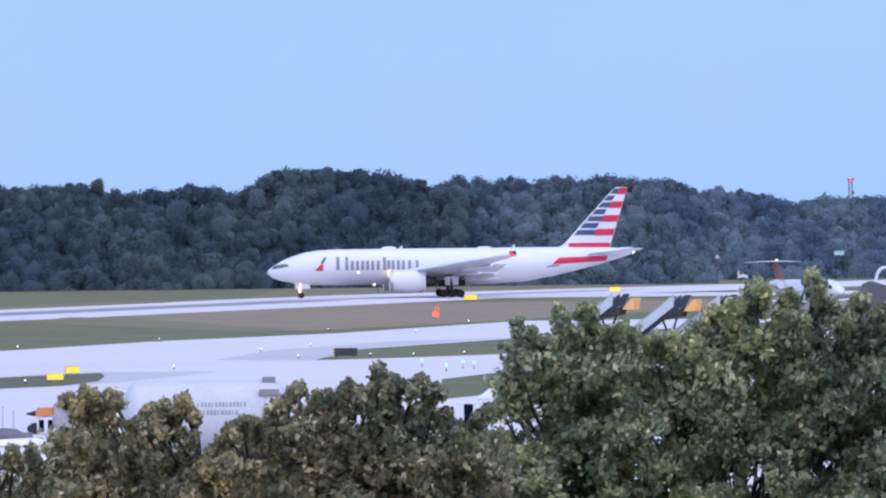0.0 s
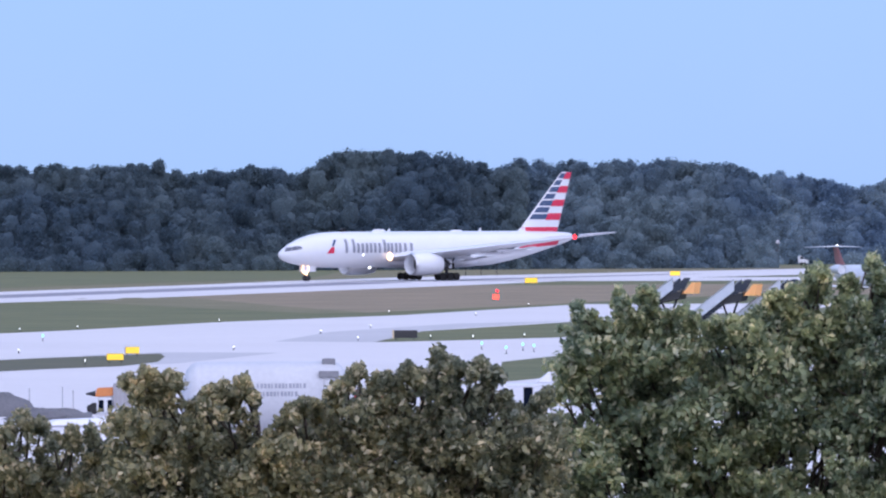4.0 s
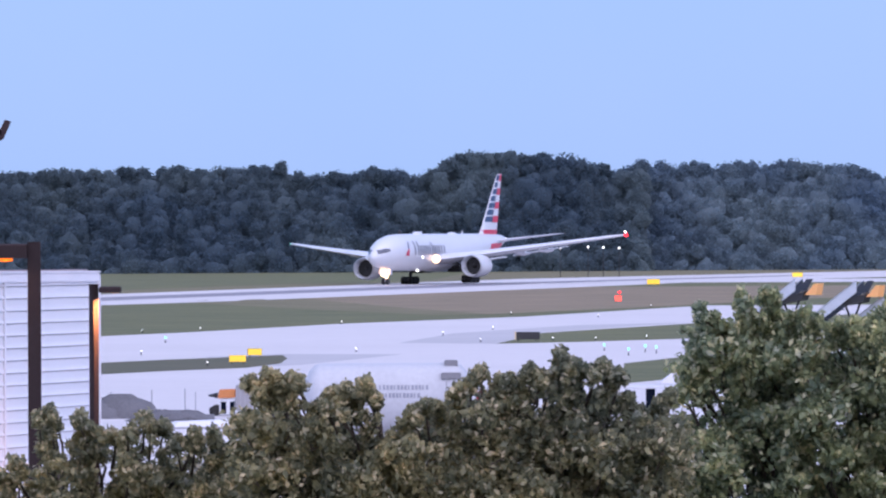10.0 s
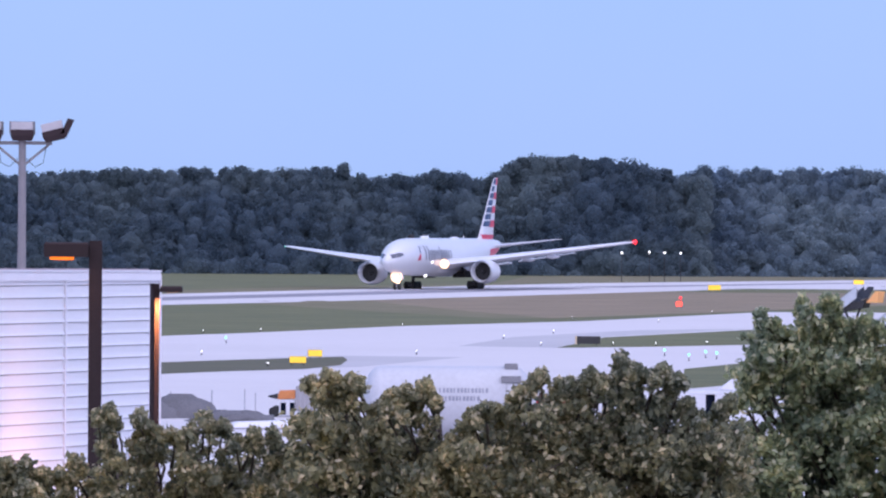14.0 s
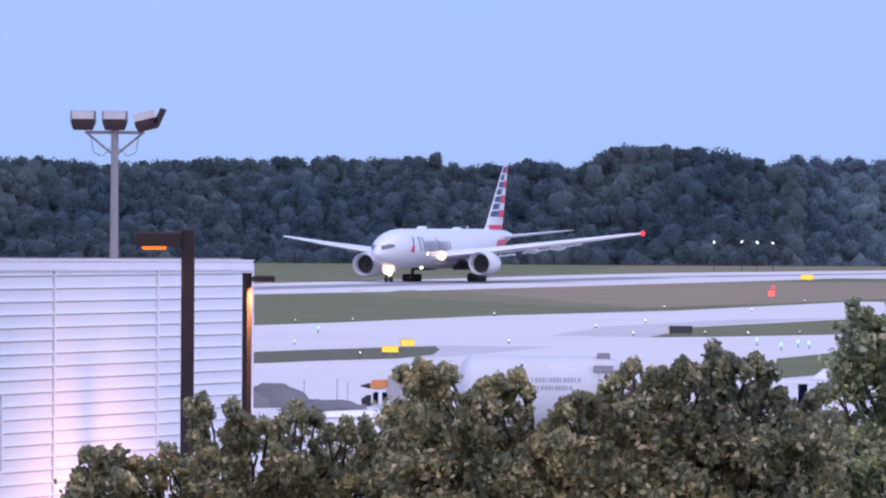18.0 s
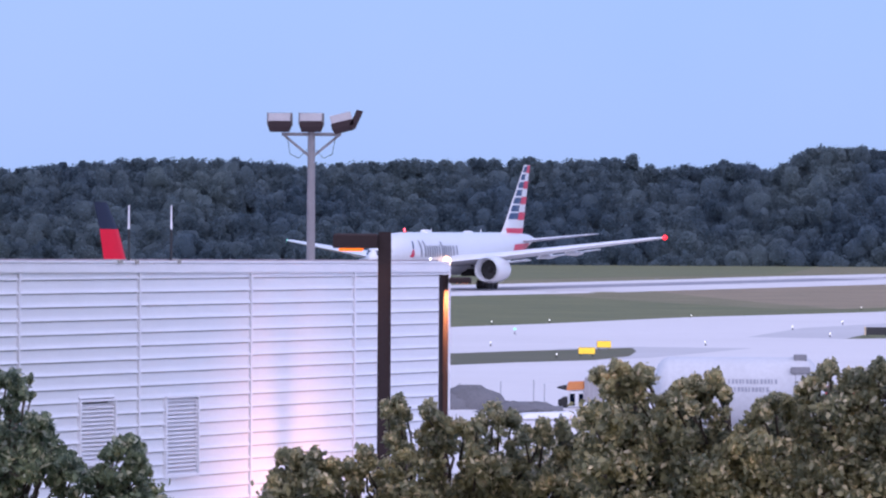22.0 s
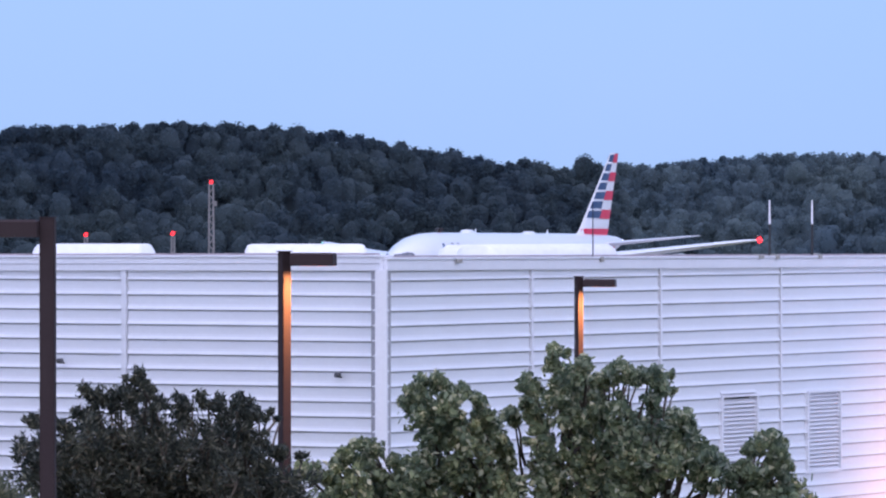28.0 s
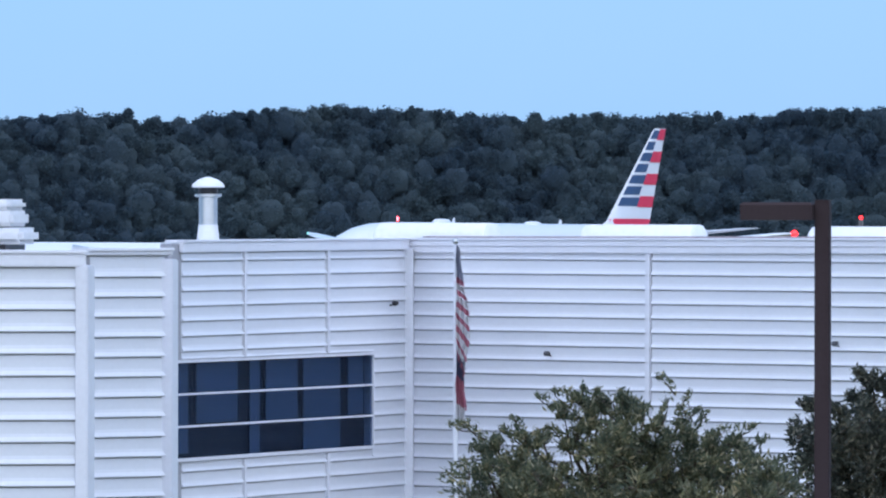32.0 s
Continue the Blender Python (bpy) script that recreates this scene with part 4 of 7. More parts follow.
def woods(name, label, skyline, dist_of, mat, leaf, wide, tall, tiers, drop=0.0):
    """A belt of trees: tiers of lumpy round crowns, thick with leaf sprays, up to a ragged skyline."""
    xs, zs = np.array([b for b, _ in skyline])[::-1], np.array([z for _, z in skyline])[::-1] - drop
    order = np.argsort(xs)
    xs, zs = xs[order], zs[order]
    crowns = []
    for k in range(tiers):
        f = 1.0 - 0.9 * k / (tiers - 1)
        b = xs[0] - rng.uniform(0, 0.05)
        while b < xs[-1]:
            d, top = dist_of(b), float(np.interp(b, xs, zs))
            r = wide * rng.uniform(0.5, 1.25) * (0.9 if k == 0 else 1.15)
            h = r * tall * rng.uniform(0.8, 1.3)
            z = top * f - h + (rng.uniform(-1.1, 0.25) if k == 0 else rng.normal() * 1.2)
            crowns.append((b, d + 24.0 * f + rng.normal() * 1.0, z, r, h))
            b += math.degrees(r * rng.uniform(0.6, 1.1) / d)
    crowns = np.array(crowns)
    ang = np.radians(crowns[:, 0])
    c = np.stack([crowns[:, 1] * np.sin(ang), crowns[:, 1] * np.cos(ang), crowns[:, 2]], 1)
    n = len(c)
    radii = np.stack([crowns[:, 3], 0.6 * crowns[:, 3], crowns[:, 4]], 1)
    # every crown has lumps of its own
    phase, pitch = rng.uniform(0, 6.3, (n, 1, 3)), rng.uniform(3.0, 6.5, (n, 1, 3))
    turned = np.roll(BALL_V, 1, axis=1)[None]
    lump = 1 + 0.09 * np.sin(BALL_V[None] * pitch + phase + 1.4 * turned).sum(2, keepdims=True) + 0.05 * rng.normal(size=(n, len(BALL_V), 1))
    v = c[:, None] + BALL_V[None] * lump * radii[:, None] * np.array([0.84, 0.4, 0.84])
    faces = (BALL_F[None] + (np.arange(n) * len(BALL_V))[:, None, None]).reshape(-1, 3)
    # a leafy bank behind the crowns
    cols, high = int((xs[-1] - xs[0]) * math.pi / 180 * dist_of(xs[0]) / 2.0), 14
    gb, gf = np.meshgrid(np.linspace(xs[0], xs[-1], cols), np.linspace(0, 1, high), indexing="ij")
    up = gf * (np.interp(gb, xs, zs) - 1.7)
    gd = np.array([dist_of(t_) for t_ in gb[:, 0]])[:, None] + 23.0 * gf + 4.5 + rng.normal(size=gb.shape) * 0.3
    bank = np.stack([gd * np.sin(np.radians(gb)), gd * np.cos(np.radians(gb)), up - 0.3], 2).reshape(-1, 3)
    i0 = (np.arange(cols - 1)[:, None] * high + np.arange(high - 1)[None]).reshape(-1)
    bank_f = np.concatenate([np.stack([i0, i0 + high, i0 + high + 1], 1), np.stack([i0, i0 + high + 1, i0 + 1], 1)]) + v.size // 3
    v, faces = np.concatenate([v.reshape(-1, 3), bank]), np.concatenate([faces, bank_f])
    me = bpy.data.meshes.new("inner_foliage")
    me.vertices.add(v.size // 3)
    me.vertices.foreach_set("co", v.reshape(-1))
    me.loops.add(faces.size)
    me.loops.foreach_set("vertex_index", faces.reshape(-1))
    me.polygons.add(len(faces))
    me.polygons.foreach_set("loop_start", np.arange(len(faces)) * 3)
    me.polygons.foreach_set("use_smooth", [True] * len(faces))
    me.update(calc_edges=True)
    # the leaf colour darkened for the shade between the sprays
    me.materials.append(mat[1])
    # sprays that roughen the crowns and the outline
    k = 135
    d = rng.normal(size=(n, k, 3)) + [0, -1.0, 0.35]
    d /= np.linalg.norm(d, axis=2, keepdims=True)
    p = c[:, None] + d * radii[:, None] * rng.uniform(0.88, 1.05, (n, k, 1))
    belt = tagged(new(name, leaf_mesh(name, p.reshape(-1, 3), d.reshape(-1, 3) + [0, -0.1, 0.3], leaf, mat[0], 1.3, 1.6, True)), label, "woods", kind="stuff")
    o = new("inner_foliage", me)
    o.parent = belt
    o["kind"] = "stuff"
    return belt


woods("pale_woods", "hazy greyish green woods beyond the runway end", [p for p in SKYLINE_RIGHT if p[0] > 1.4], lambda b: 1955.0, LEAF_HAZED, 0.4, 2.4, 1.1, 12)
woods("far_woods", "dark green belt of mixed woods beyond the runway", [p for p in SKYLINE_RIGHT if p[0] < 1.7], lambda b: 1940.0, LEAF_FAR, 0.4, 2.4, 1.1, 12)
woods("distant_woods", "woods far beyond the runway end, haze in their leaf colour", SKYLINE_FAR, lambda b: 2140.0, LEAF_DISTANT, 0.44, 2.6, 1.1, 10)
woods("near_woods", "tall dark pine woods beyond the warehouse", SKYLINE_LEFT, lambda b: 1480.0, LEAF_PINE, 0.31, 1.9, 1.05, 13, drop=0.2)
# ---- aircraft ----


def hull_at(sections, x):
    """Centre height and radius of a hull at x."""
    xs = [s[0] for s in sections][::-1]
    return float(np.interp(x, xs, [s[1] for s in sections][::-1])), float(np.interp(x, xs, [s[2] for s in sections][::-1]))


def hull_patch(bm, sections, outline, lift=0.025, side=1, nx=6, nz=4):
    """A painted patch that hugs the hull's flank. outline: four corners x, z, going round."""
    (ax, az), (bx, bz), (cx, cz), (dx, dz) = outline
    grid = []
    for i in range(nx + 1):
        u = i / nx
        row = []
        for j in range(nz + 1):
            v = j / nz
            x = (ax + (bx - ax) * u) * (1 - v) + (dx + (cx - dx) * u) * v
            z = (az + (bz - az) * u) * (1 - v) + (dz + (cz - dz) * u) * v
            zc, r = hull_at(sections, x)
            k = max(-0.98, min(0.98, (z - zc) / r))
            row.append(bm.verts.new((x, side * ((r + lift) * math.sqrt(1 - k * k)), zc + (r + lift) * k)))
        grid.append(row)
    for a, b in zip(grid, grid[1:]):
        for j in range(nz):
            bm.faces.new((a[j], b[j], b[j + 1], a[j + 1]))


def foil(le, te, y, z, thick, up=(0, 0, 1)):
    """A wing section from leading to trailing edge."""
    c = le - te
    prof = [(0, 0), (0.06, 0.55), (0.25, 1.0), (0.5, 0.85), (0.8, 0.35), (1.0, 0.04), (1.0, -0.04), (0.7, -0.35), (0.35, -0.6), (0.08, -0.4)]
    if up == (0, 1, 0):
        return [(le - c * s, h * thick * (1 if h > 0 else 1.5), z) for s, h in prof]
    return [(le - c * s, y, z + h * thick) for s, h in prof]


def wheel(parent, x, y, z, r, w):
    bm = bmesh.new()
    lathe(bm, [(-w / 2, r * 0.55), (-w / 2, r * 0.86), (-w * 0.36, r * 0.98), (0, r), (w * 0.36, r * 0.98), (w / 2, r * 0.86), (w / 2, r * 0.55)], 20, "y", (x, y, z))
    t = part("wheel", bm, RUBBER, parent, "black rubber tyre", smooth=True)
    bm = bmesh.new()
    lathe(bm, [(-w * 0.44, 0.05), (-w * 0.44, r * 0.54), (w * 0.44, r * 0.54), (w * 0.44, 0.05)], 16, "y", (x, y, z))
    part("rim", bm, DARK_METAL, t)


def lamp_disc(parent, name, at, r, mat, label, ahead=(1, 0, 0)):
    """A lens in a short open housing, so that it is seen from ahead only."""
    a, d = Vector(at), Vector(ahead).normalized()
    u = d.orthogonal().normalized()
    w = d.cross(u)
    bm = bmesh.new()
    ring = [(c, q) for k in range(16) for c, q in [(math.cos(k * math.tau / 16), math.sin(k * math.tau / 16))]]
    loft(bm, [[a + d * s + q * (c * u + e * w) for c, e in ring] for s, q in ((-0.1, 0.3 * r), (0.0, r), (0.06, 0.8 * r), (0.1, 0.35 * r))])
    return part(name, bm, mat, parent, label, smooth=True)


HULL = [(31.8, 4.5, 0.05), (31.55, 4.5, 0.45), (30.8, 4.58, 1.02), (29.4, 4.76, 1.68), (27.5, 5.0, 2.28), (25.3, 5.2, 2.74), (22.8, 5.32, 3.0), (19.5, 5.36, 3.1), (-8, 5.36, 3.1), (-13, 5.5, 2.96), (-18, 5.94, 2.52), (-23, 6.5, 1.93), (-27, 6.98, 1.36), (-30, 7.33, 0.82), (-31.9, 7.5, 0.3)]


def hull_mesh(sections, n=40):
    bm = bmesh.new()
    loft(bm, [[(x, r * math.cos(k * math.tau / n), zc + r * math.sin(k * math.tau / n)) for k in range(n)] for x, zc, r in sections])
    return bm


def airliner():
    air = thing("airliner", "white twin-engine airliner with a red, white and navy striped tail", "airplane")
    fus = part("fuselage", hull_mesh(HULL), WHITE_PAINT, air, "white fuselage", smooth=True)
    bm = bmesh.new()
    loft(bm, [[(x, w * math.cos(a), 3.35 - 1.2 * math.sin(a) * h) for a in [k * math.pi / 12 for k in range(13)]] for x, w, h in ((12, 0.6, 0.5), (9, 2.6, 0.95), (3, 3.3, 1.08), (-5, 3.2, 1.05), (-9, 2.2, 0.9), (-11, 0.5, 0.5))], closed=True)
    part("belly_fairing", bm, SILVER_PAINT, air, smooth=True)
    for side in (1, -1):
        # cockpit glass in three panes
        for corners in (((31.05, 5.05), (29.9, 5.22), (29.8, 5.85), (30.55, 5.72)), ((29.87, 5.22), (28.9, 5.4), (28.85, 6.05), (29.77, 5.87)), ((28.87, 5.42), (28.1, 5.6), (28.3, 5.95), (28.83, 6.0))):
            bm = bmesh.new()
            hull_patch(bm, HULL, corners, 0.03, side, 3, 3)
            part("cockpit_pane", bm, COCKPIT_GLASS, fus)
        # title drawn as plain upright bars, two or three to a letter
        for x0, w, z1, bars in ((19.9, 2.1, 7.15, 2), (17.4, 2.35, 6.45, 3), (14.75, 1.45, 6.45, 2), (12.9, 0.9, 6.45, 1), (11.8, 0.42, 7.0, 1), (11.05, 1.3, 6.45, 2), (9.4, 1.4, 6.45, 2), (7.45, 1.85, 6.45, 2)):
            wide = 0.55
            for k in range(bars):
                at = x0 - (w - wide) * k / max(1, bars - 1)
                xa, xb = (at, at - wide) if side > 0 else (25.5 - at, 25.5 - at + wide)
                bm = bmesh.new()
                hull_patch(bm, HULL, ((xa, 4.85), (xb, 4.85), (xb, z1), (xa, z1)), 0.05, side, 2, 8)
                part("title_bar", bm, TITLE_GREY, fus, "grey title bar")
        for mat, q in ((FIN_BLUE, ((22.7, 5.95), (22.2, 5.95), (21.5, 7.1), (22.0, 7.1))), (FIN_RED, ((23.7, 4.75), (22.2, 4.75), (22.1, 5.85), (22.7, 5.85)))):
            bm = bmesh.new()
            hull_patch(bm, HULL, q, 0.02, side, 3, 4)
            part("emblem", bm, mat, fus)
        bm = bmesh.new()
        hull_patch(bm, HULL, ((-17.6, 5.4), (-27.2, 5.98), (-27.5, 6.85), (-18.9, 6.62)), 0.02, side, 10, 4)
        part("tail_stripe", bm, FIN_RED, fus, "red stripe below the tail")
        bm = bmesh.new()
        hull_patch(bm, HULL, ((-16.6, 5.0), (-18.9, 5.15), (-19.0, 5.32), (-17.0, 5.22)), 0.02, side, 4, 3)
        part("tail_stripe", bm, FIN_BLUE, fus, "navy stripe below the tail")
        for x in (25.2, 6.6, -19.5):
            bm = bmesh.new()
            hull_patch(bm, HULL, ((x + 0.55, 4.35), (x - 0.55, 4.35), (x - 0.55, 6.25), (x + 0.55, 6.25)), 0.012, side, 3, 5)
            part("cabin_door", bm, WHITE_PAINT, fus)
        # wing
        s = side
        wing_bm = bmesh.new()
        loft(wing_bm, [foil(11.2, -4.2, 2.2 * s, 3.9, 1.1), foil(6.6, -4.6, 10.0 * s, 4.75, 0.8), foil(0.1, -6.3, 20.0 * s, 6.05, 0.5), foil(-6.7, -9.5, 29.0 * s, 7.25, 0.28), foil(-8.4, -9.9, 30.5 * s, 7.45, 0.14)])
        w = part("wing", wing_bm, WHITE_PAINT, air, "pale wing", smooth=True)
        bm = bmesh.new()
        loft(bm, [foil(-4.3, -7.4, 3.2 * s, 3.35, 0.28), foil(-4.8, -7.0, 9.8 * s, 4.2, 0.2)])
        part("flap", bm, WHITE_PAINT, w)
        bm = bmesh.new()
        loft(bm, [foil(-5.0, -7.4, 11.4 * s, 4.45, 0.2), foil(-6.4, -8.4, 20.5 * s, 5.75, 0.12)])
        part("flap", bm, WHITE_PAINT, w)
        for y in (6.2, 13.2, 17.2):
            bm = bmesh.new()
            zc = 4.0 + (y - 3) * 0.11
            lathe(bm, [(-0.5, 0.05), (-2.0, 0.32), (-5.0, 0.42), (-7.6, 0.2), (-8.3, 0.03)], 12, "x", (1.2 - y * 0.14, y * s, zc - 0.35))
            part("flap_fairing", bm, SILVER_PAINT, w, smooth=True)
        lamp_disc(w, "landing_light", (10.75, 3.4 * s, 4.15), 0.75, WARM_LAMP, "glowing warm landing light", (1, 0.15 * s, 0))
        bm = bmesh.new()
        bmesh.ops.create_uvsphere(bm, u_segments=12, v_segments=8, radius=0.36 if s > 0 else 0.1, matrix=Matrix.Translation((-8.6, 30.55 * s, 7.47)))
        part("wingtip_light", bm, RED_LAMP if s > 0 else GREEN_LAMP, w, "red wingtip light" if s > 0 else "green wingtip light", smooth=True)
        # engine
        e = bmesh.new()
        lathe(e, [(9.1, 1.49), (10.2, 1.5), (10.75, 1.62), (11.0, 1.72), (10.8, 1.84), (9.8, 1.95), (8.0, 1.97), (6.0, 1.8), (4.9, 1.58), (4.95, 1.45), (6.5, 1.35)], 32, "x", (0, 9.75 * s, 2.85), False)
        eng = part("engine", e, WHITE_PAINT, air, "white engine nacelle", smooth=True)
        bm = bmesh.new()
        lathe(bm, [(10.82, 1.66), (11.03, 1.73), (10.86, 1.85), (10.55, 1.895), (10.5, 1.6)], 32, "x", (0, 9.75 * s, 2.85), False)
        part("inlet_lip", bm, BRIGHT_METAL, eng, "bright metal inlet lip", smooth=True)
        bm = bmesh.new()
        lathe(bm, [(9.2, 0.02), (9.2, 1.49), (9.0, 1.49), (9.0, 0.02)], 32, "x", (0, 9.75 * s, 2.85))
        part("fan", bm, RUBBER, eng, "dark fan disc")
        bm = bmesh.new()
        lathe(bm, [(9.9, 0.02), (9.6, 0.25), (9.2, 0.45)], 16, "x", (0, 9.75 * s, 2.85))
        part("spinner", bm, RUBBER, eng, smooth=True)
        bm = bmesh.new()
        lathe(bm, [(5.6, 1.2), (4.2, 0.95), (3.1, 0.7), (3.1, 0.45), (2.2, 0.05)], 24, "x", (0, 9.75 * s, 2.85))
        part("exhaust_cone", bm, DARK_METAL, eng, smooth=True)
        bm = bmesh.new()
        loft(bm, [[(x, 9.75 * s + o, z) for x, o in ((x0, 0.05), (x1, 0.28), (x2, 0.05), (x1, -0.28))] for z, x0, x1, x2 in ((4.3, 9.5, 5.5, 1.0), (4.9, 7.4, 4.0, 0.5))])
        part("pylon", bm, SILVER_PAINT, eng)
        # tailplane
        bm = bmesh.new()
        loft(bm, [foil(-22.9, -30.4, 0.8 * s, 7.05, 0.36), foil(-30.0, -32.8, 9.8 * s, 8.05, 0.12), foil(-31.4, -33.0, 10.8 * s, 8.17, 0.05)])
        part("tailplane", bm, SILVER_PAINT, air, "silver-grey tailplane", smooth=True)
        # main gear
        g = bmesh.new()
        tube(g, (0, 5.49 * s, 0.75), (0.2, 5.0 * s, 4.0), 0.27, 0.3)
        tube(g, (0.1, 5.4 * s, 1.9), (-2.6, 4.3 * s, 4.0), 0.1)
        tube(g, (0.1, 5.4 * s, 2.2), (0.1, 2.9 * s, 3.6), 0.1)
        box(g, -1.9, 1.9, 5.49 * s - 0.3, 5.49 * s + 0.3, 0.5, 1.0)
        gear = part("main_gear", g, DARK_METAL, air, "dark six-wheel main gear")
        for x in (-1.46, 0, 1.46):
            for o in (-0.7, 0.7):
                wheel(gear, x, 5.49 * s + o, 0.67, 0.67, 0.5)
        bm = bmesh.new()
        box(bm, -1.1, 1.2, 4.75 * s + 0.62 * s - 0.03, 4.75 * s + 0.62 * s + 0.03, 2.1, 3.6)
        part("gear_door", bm, SILVER_PAINT, gear)
        # solid black box in place of the shaded well
        bm = bmesh.new()
        box(bm, -2.4, 2.2, min(2.2 * s, 4.3 * s), max(2.2 * s, 4.3 * s), 1.9, 3.0)
        part("gear_well", bm, RUBBER, gear, "black box for the shade of the gear well")
    # fin
    fin_bm = bmesh.new()
    loft(fin_bm, [foil(-18.2, -27.8, 0, 7.9, 0.42, (0, 1, 0)), foil(-19.9, -28.1, 0, 8.9, 0.4, (0, 1, 0)), foil(-28.5, -31.0, 0, 18.3, 0.16, (0, 1, 0)), foil(-29.0, -31.1, 0, 18.72, 0.1, (0, 1, 0))])
    fin = part("fin", fin_bm, WHITE_PAINT, air, "white fin with a silver leading edge", smooth=True)

    def chord(z):
        k = (z - 8.9) / 9.4
        return -19.9 - 8.6 * k, -28.1 - 2.9 * k

    def band(z0, z1, a, b, mat, label):
        """A stripe over both flanks of the fin between two shares of its chord."""
        for sgn in (1, -1):
            bm = bmesh.new()
            rows = []
            for z in (z0, z1):
                le, te = chord(z)
                th = 0.42 - 0.26 * (z - 8.9) / 9.4
                row = []
                for i in range(7):
                    f = a + (b - a) * i / 6
                    h = float(np.interp(f, [0, 0.06, 0.25, 0.5, 0.8, 1.0], [0, 0.6, 1.0, 0.9, 0.5, 0.06])) * th
                    row.append(bm.verts.new((le + (te - le) * f, sgn * (h + 0.03), z)))
                rows.append(row)
            for i in range(6):
                bm.faces.new((rows[0][i], rows[0][i + 1], rows[1][i + 1], rows[1][i]))
            part("fin_stripe", bm, mat, fin, label)

    band(8.15, 9.1, 0.03, 0.99, FIN_RED, "red fin stripe")
    step = 1.19
    for k in range(7):
        z0 = 10.32 + k * step
        mid = 0.53 - 0.012 * k
        if k % 2 == 0:
            band(z0 + 0.03, z0 + step, mid, 0.99, FIN_RED, "red fin stripe")
        band(z0 + 0.13, z0 + 1.04, 0.045, mid - 0.03 * (k % 2), FIN_BLUE, "navy fin stripe")
    # nose gear
    g = bmesh.new()
    tube(g, (25.9, 0, 0.6), (25.7, 0, 3.0), 0.14, 0.18)
    tube(g, (25.85, 0, 1.4), (27.3, 0, 2.8), 0.07)
    tube(g, (25.9, -0.4, 0.53), (25.9, 0.4, 0.53), 0.08)
    gear = part("nose_gear", g, BRIGHT_METAL, air, "nose gear strut")
    for y in (-0.38, 0.38):
        wheel(gear, 25.9, y, 0.53, 0.53, 0.38)
        bm = bmesh.new()
        box(bm, 24.4, 26.9, y * 1.7 - 0.025, y * 1.7 + 0.025, 1.65, 2.6)
        part("gear_door", bm, WHITE_PAINT, gear)
    lamp_disc(gear, "taxi_light", (26.2, 0, 2.15), 0.95, WARM_LAMP, "glowing warm taxi light", (1, 0.2, 0))
    lamp_disc(gear, "taxi_light", (26.15, 0.35, 1.2), 0.25, WARM_LAMP, "glowing warm taxi light", (1, 0.2, 0))
    # domes and blades on the crown
    for x, l, h in ((10.6, 1.3, 0.55), (-6.0, 1.2, 0.4)):
        bm = bmesh.new()
        loft(bm, [[(x + l * c * q, 0.7 * sn * q, 8.3 + h * zz) for c, sn in [(math.cos(k * math.tau / 14), math.sin(k * math.tau / 14)) for k in range(14)]] for q, zz in ((1.1, 0), (1.0, 0.55), (0.8, 0.9), (0.4, 1.0))])
        part("radome", bm, WHITE_PAINT, fus, smooth=True)
    for x in (8.6, -11.0):
        bm = bmesh.new()
        loft(bm, [[(x + 0.3, -0.03, 8.4), (x - 0.35, -0.03, 8.4), (x - 0.35, 0.03, 8.4), (x + 0.3, 0.03, 8.4)], [(x - 0.15, -0.01, 8.95), (x - 0.4, -0.01, 8.95), (x - 0.4, 0.01, 8.95), (x - 0.15, 0.01, 8.95)]])
        part("blade_antenna", bm, WHITE_PAINT, fus)
    for x, y, z, r in ((16.1, 3.02, 4.45, 0.2), (13.2, 0.9, 2.28, 0.26)):
        lamp_disc(fus, "fuselage_light", (x, y, z), r, WHITE_LAMP, "white fuselage light", (1, 0.5, -0.1))
    bm = bmesh.new()
    tube(bm, (18.5, 0, 8.4), (18.5, 0, 8.52), 0.3, 0.26, 16)
    part("beacon_base", bm, DARK_METAL, fus)
    bm = bmesh.new()
    bmesh.ops.create_uvsphere(bm, u_segments=12, v_segments=8, radius=0.3, matrix=Matrix.Translation((-31.95, 0, 7.5)))
    part("tail_light", bm, WHITE_LAMP, fus, "white tail light", smooth=True)
    return air


def turning_lamp(name, parent, r, mat, label):
    """A shielded lamp that turns about its stem: a dark drum with one lit slot."""
    bm = bmesh.new()
    lathe(bm, [(0.0, r), (1.1 * r, r), (1.5 * r, 0.6 * r), (1.6 * r, 0.1 * r)], 20, "z")
    drum = part(name, bm, DARK_METAL, parent, label, smooth=True)
    bm = bmesh.new()
    rows = [[(q * math.cos(a), q * math.sin(a), z) for a in [radians(k * 2.5 - 10) for k in range(9)]] for q, z in ((1.02 * r, 0.1 * r), (1.3 * r, 0.3 * r), (1.3 * r, 1.2 * r), (1.02 * r, 1.4 * r))]
    loft(bm, rows, False, False)
    part("lit_slot", bm, mat, drum, "lit lens", smooth=True)
    for a in (-14, 14):
        bm = bmesh.new()
        c, q = math.cos(radians(a)), math.sin(radians(a))
        loft(bm, [[(c * d - q * o, q * d + c * o, z) for d, o in ((0.95 * r, -0.03 * r), (2.1 * r, -0.03 * r), (2.1 * r, 0.03 * r), (0.95 * r, 0.03 * r))] for z in (0.0, 1.5 * r)])
        part("shade", bm, DARK_METAL, drum)
    return drum


air = airliner()
beacon = turning_lamp("beacon", air, 0.34, RED_FLASH, "red turning beacon on the crown")
strobe = turning_lamp("strobe_light", air, 0.4, WHITE_FLASH, "white turning wingtip strobe")

